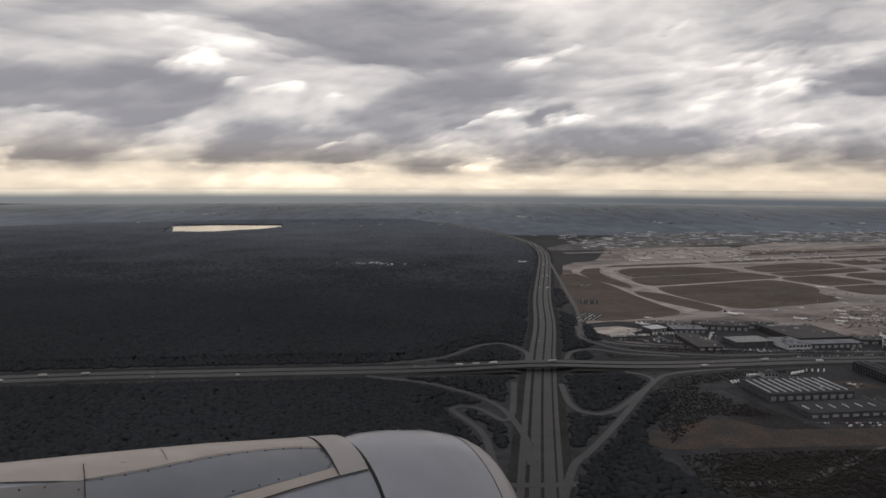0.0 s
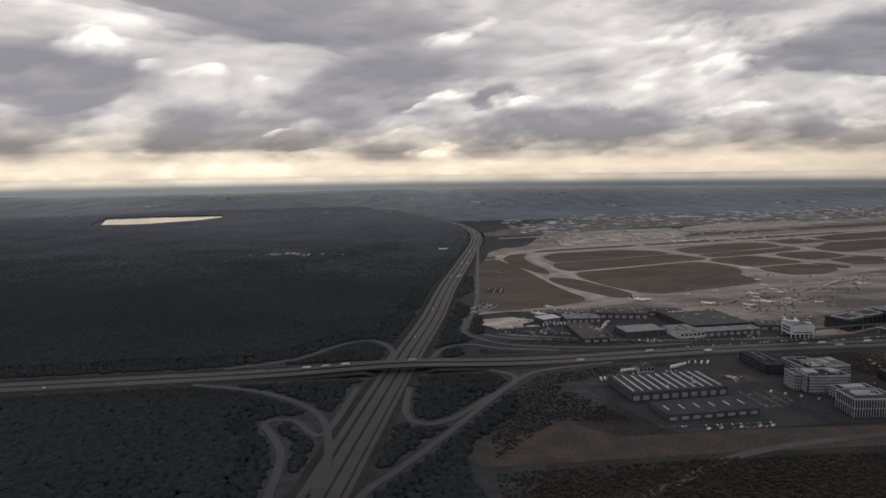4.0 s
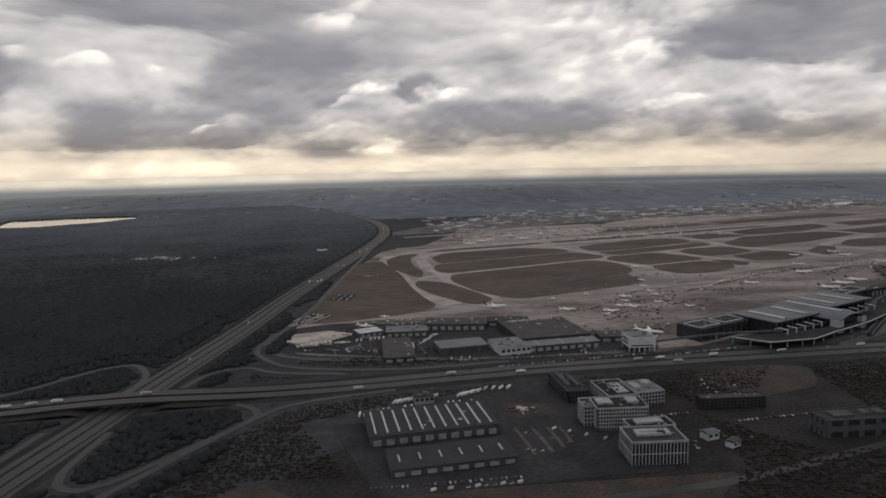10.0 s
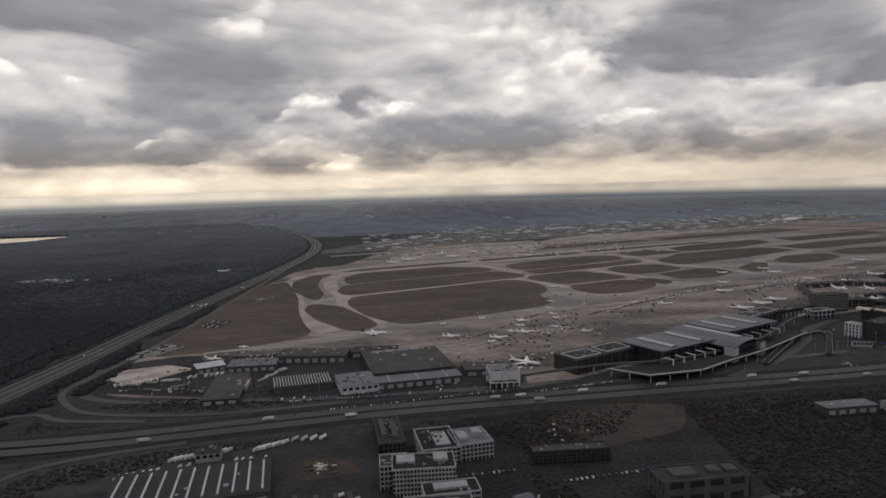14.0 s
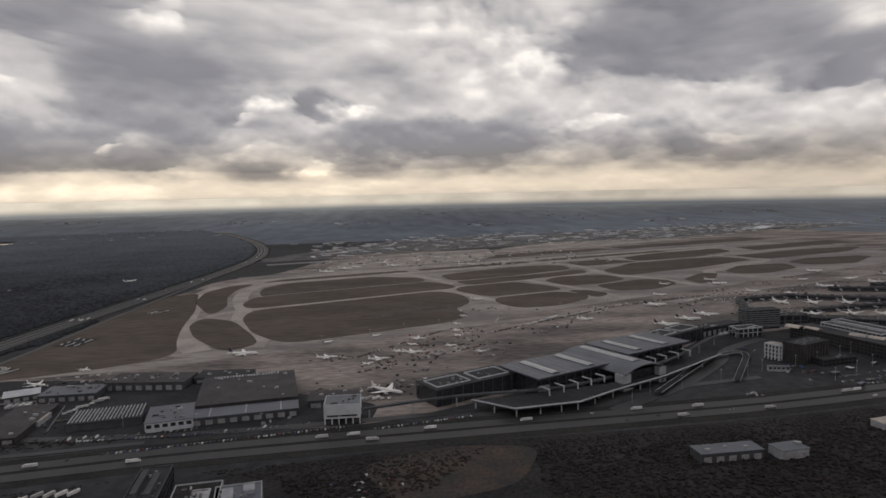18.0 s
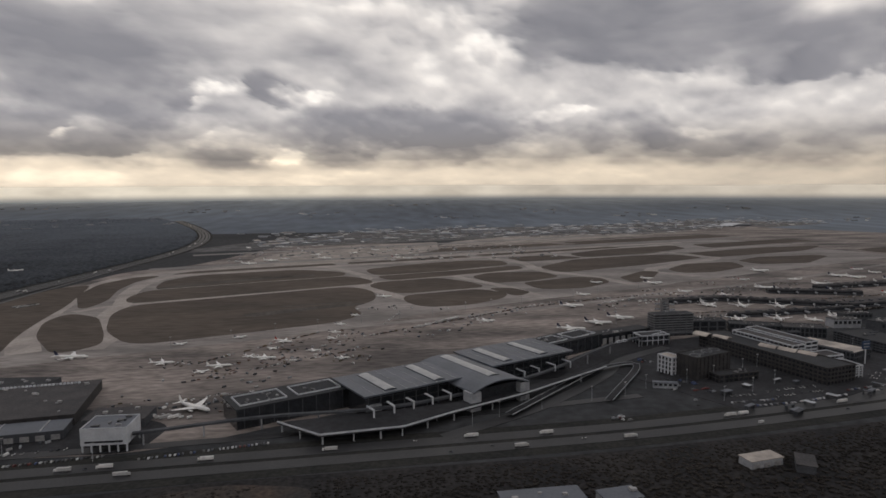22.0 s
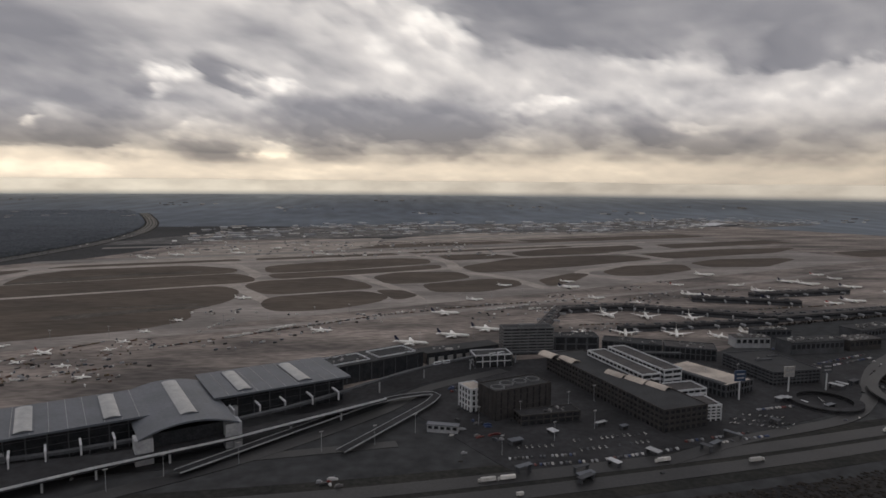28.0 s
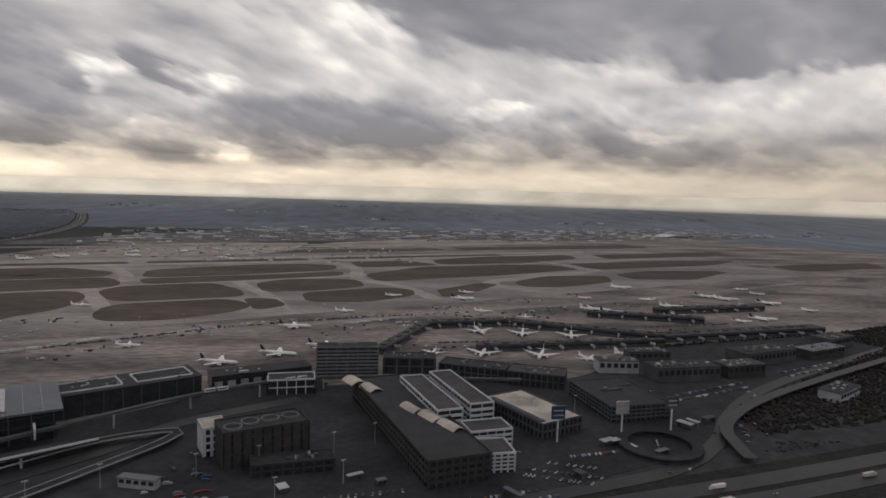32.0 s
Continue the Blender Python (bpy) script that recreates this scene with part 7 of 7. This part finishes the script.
def cowl_seam(points, parent, lift, wide=0.0036):
    """A dark gap between skin panels."""
    bm = bmesh.new()
    prev = None
    for (x0, a0), (x1, a1) in zip(points, points[1:]):
        for k in range(9):
            x, a = x0 + (x1 - x0) * k / 8, a0 + (a1 - a0) * k / 8
            d = Vector((x1 - x0, 0.6 * (a1 - a0))).normalized() * wide / 2
            row = [bm.verts.new(cowl_point(x - d.y * q, a + d.x * q / 0.6, lift)) for q in (-1, 1)]
            if prev:
                bm.faces.new((prev[0], row[0], row[1], prev[1]))
            prev = row
    part("panel_joint", bm, RUBBER, parent)


def nacelle():
    ob = new("jet_engine")
    ob.matrix_basis = pose(0, 0, 170, 0, 6.5, 34.3)
    tagged(ob, "grey jet engine nacelle under the wing", "jet engine")
    c = COWL_AXIS
    bm = bmesh.new()
    lathe(bm, list(zip(*COWL_SHAPE)), c)
    part("fan_cowl", bm, COWL, ob, "blue-grey painted fan cowl", smooth=True)
    bm = bmesh.new()
    lathe(bm, [(1.212, 0.595), (1.31, 0.610), (1.44, 0.615), (1.65, 0.601), (1.772, 0.573)], c, 64)
    inlet = part("inlet_cowl", bm, COWL_NOSE, ob, "light grey inlet cowl", smooth=True)
    bm = bmesh.new()
    lathe(bm, [(1.776, 0.572), (1.84, 0.552), (1.885, 0.528), (1.92, 0.49), (1.91, 0.46), (1.81, 0.44), (1.3, 0.43)], c, 64)
    part("inlet_lip", bm, COWL_LIP, inlet, "warm grey metal inlet lip", smooth=True)
    bm = bmesh.new()
    lathe(bm, [(1.199, 0.588), (1.205, 0.5975), (1.212, 0.594)], c, 64)
    part("panel_joint", bm, RUBBER, ob)
    bm = bmesh.new()
    lathe(bm, [(1.770, 0.572), (1.774, 0.5755), (1.778, 0.572)], c, 64)
    part("panel_joint", bm, GREY_WALL, inlet)
    # the sloping edge between the beige upper fairing and the dark side panel
    arc_x, arc_a = (-2.2, -0.6, -0.1, 0.155, 0.364, 0.593, 0.74, 0.863, 0.97, 1.055), (0.02, 0.01, -0.01, -0.115, -0.064, 0.031, 0.070, 0.086, 0.075, 0.023)
    foot_x, foot_a = (0.155, 0.45, 0.63, 0.73, 0.81, 0.90, 1.03, 1.055), (-0.70, -0.50, -0.40, -0.377, -0.343, -0.317, -0.265, -0.25)
    fairing = cowl_patch("upper_fairing", arc_x, arc_a, [0.9] * len(arc_x), 0.004, COWL_TOP, ob, "beige upper fairing panel", bulge=0.034)
    cowl_patch("rear_panel", (-2.2, 0.152), (-0.9, -0.9), (0.0, -0.1), 0.003, COWL_REAR, ob, "dull grey riveted rear panel")
    cowl_patch("side_panel", foot_x, foot_a, [float(np.interp(x, arc_x, arc_a)) for x in foot_x], 0.003, COWL_DARK, ob, "dark blue-grey riveted side panel")
    cowl_patch("edge_panel", (0.55, 0.76, 1.04, 1.055), (-0.535, -0.457, -0.36, -0.357), (-0.45, -0.366, -0.262, -0.25), 0.002, COWL_TOP, ob, "pale strip below the side panel")
    cowl_patch("corner_panel", (1.058, 1.195), (-0.357, -0.318), (0.9, 0.9), 0.004, COWL_CORNER, ob, "pale corner panel beside the inlet", bulge=0.03)
    cowl_seam([(0.155, -0.118), (0.364, -0.067), (0.593, 0.028), (0.74, 0.067), (0.863, 0.083), (0.97, 0.072), (1.055, 0.020)], ob, 0.0095)
    cowl_seam([(1.0565, 0.10), (1.0565, -0.25), (1.0565, -0.36)], ob, 0.009)
    cowl_seam([(1.195, -0.318), (1.04, -0.36), (0.844, -0.424), (0.55, -0.535)], ob, 0.0065, 0.006)
    cowl_seam([(1.195, -0.155), (1.12, -0.215), (1.0565, -0.262)], ob, 0.009)
    cowl_seam([(0.153, 0.35), (0.153, -0.1), (0.153, -0.9)], ob, 0.0165)
    cowl_seam([(0.428, 0.35), (0.428, -0.02)], ob, 0.022, 0.003)
    rivet_data = None
    for x, a in [(0.207 + 0.0765 * k, float(np.interp(0.207 + 0.0765 * k, arc_x, arc_a)) - 0.02) for k in range(12)] + [(x, a + 0.02) for x, a in zip(foot_x[1:7], foot_a[1:7])] + [(-0.9 + 0.072 * k, -0.135) for k in range(14)] + [(0.135, 0.06 - 0.13 * k) for k in range(5)] + [(1.045, -0.04 - 0.09 * k) for k in range(3)]:
        if rivet_data is None:
            bm = bmesh.new()
            bmesh.ops.create_icosphere(bm, subdivisions=1, radius=0.0042)
            stud = part("rivet", bm, GREY_WALL, ob)
            stud.matrix_basis = Matrix.Translation(cowl_point(x, a, 0.004))
            rivet_data = stud
        else:
            again(rivet_data, Matrix.Translation(cowl_point(x, a, 0.004)))
    bm = bmesh.new()
    box(bm, -0.010, 0.010, -0.006, 0.006, 0.0, 0.004, 0.001)
    latch = part("latch", bm, STEEL, fairing, "small metal latch")
    latch.matrix_basis = Matrix.Translation(cowl_point(0.285, 0.055, 0.012))


COWL = surface("cowl_blue_grey_paint", (0.215, 0.232, 0.265), (0.185, 0.202, 0.235), 0.32, 1.2, 9.0, 0.05, spec=0.5)
COWL_NOSE = surface("cowl_light_paint", (0.245, 0.255, 0.288), (0.215, 0.226, 0.258), 0.22, 1.2, 9.0, 0.04, spec=0.5)
COWL_LIP = surface("cowl_lip_metal", (0.27, 0.26, 0.265), (0.23, 0.225, 0.23), 0.38, 1.5, 8.0, 0.06, spec=0.5)
COWL_TOP = surface("cowl_beige_paint", (0.335, 0.298, 0.268), (0.285, 0.258, 0.238), 0.38, 1.2, 9.0, 0.06, spec=0.5)
COWL_CORNER = surface("cowl_corner_paint", (0.300, 0.282, 0.272), (0.255, 0.243, 0.240), 0.38, 1.2, 9.0, 0.06, spec=0.5)
COWL_DARK = surface("cowl_dark_panel_paint", (0.120, 0.133, 0.158), (0.098, 0.110, 0.132), 0.35, 1.6, 9.0, 0.07, spec=0.5)
COWL_REAR = surface("cowl_dull_panel_paint", (0.130, 0.130, 0.135), (0.105, 0.106, 0.112), 0.45, 2.0, 9.0, 0.10, spec=0.4)
nacelle()
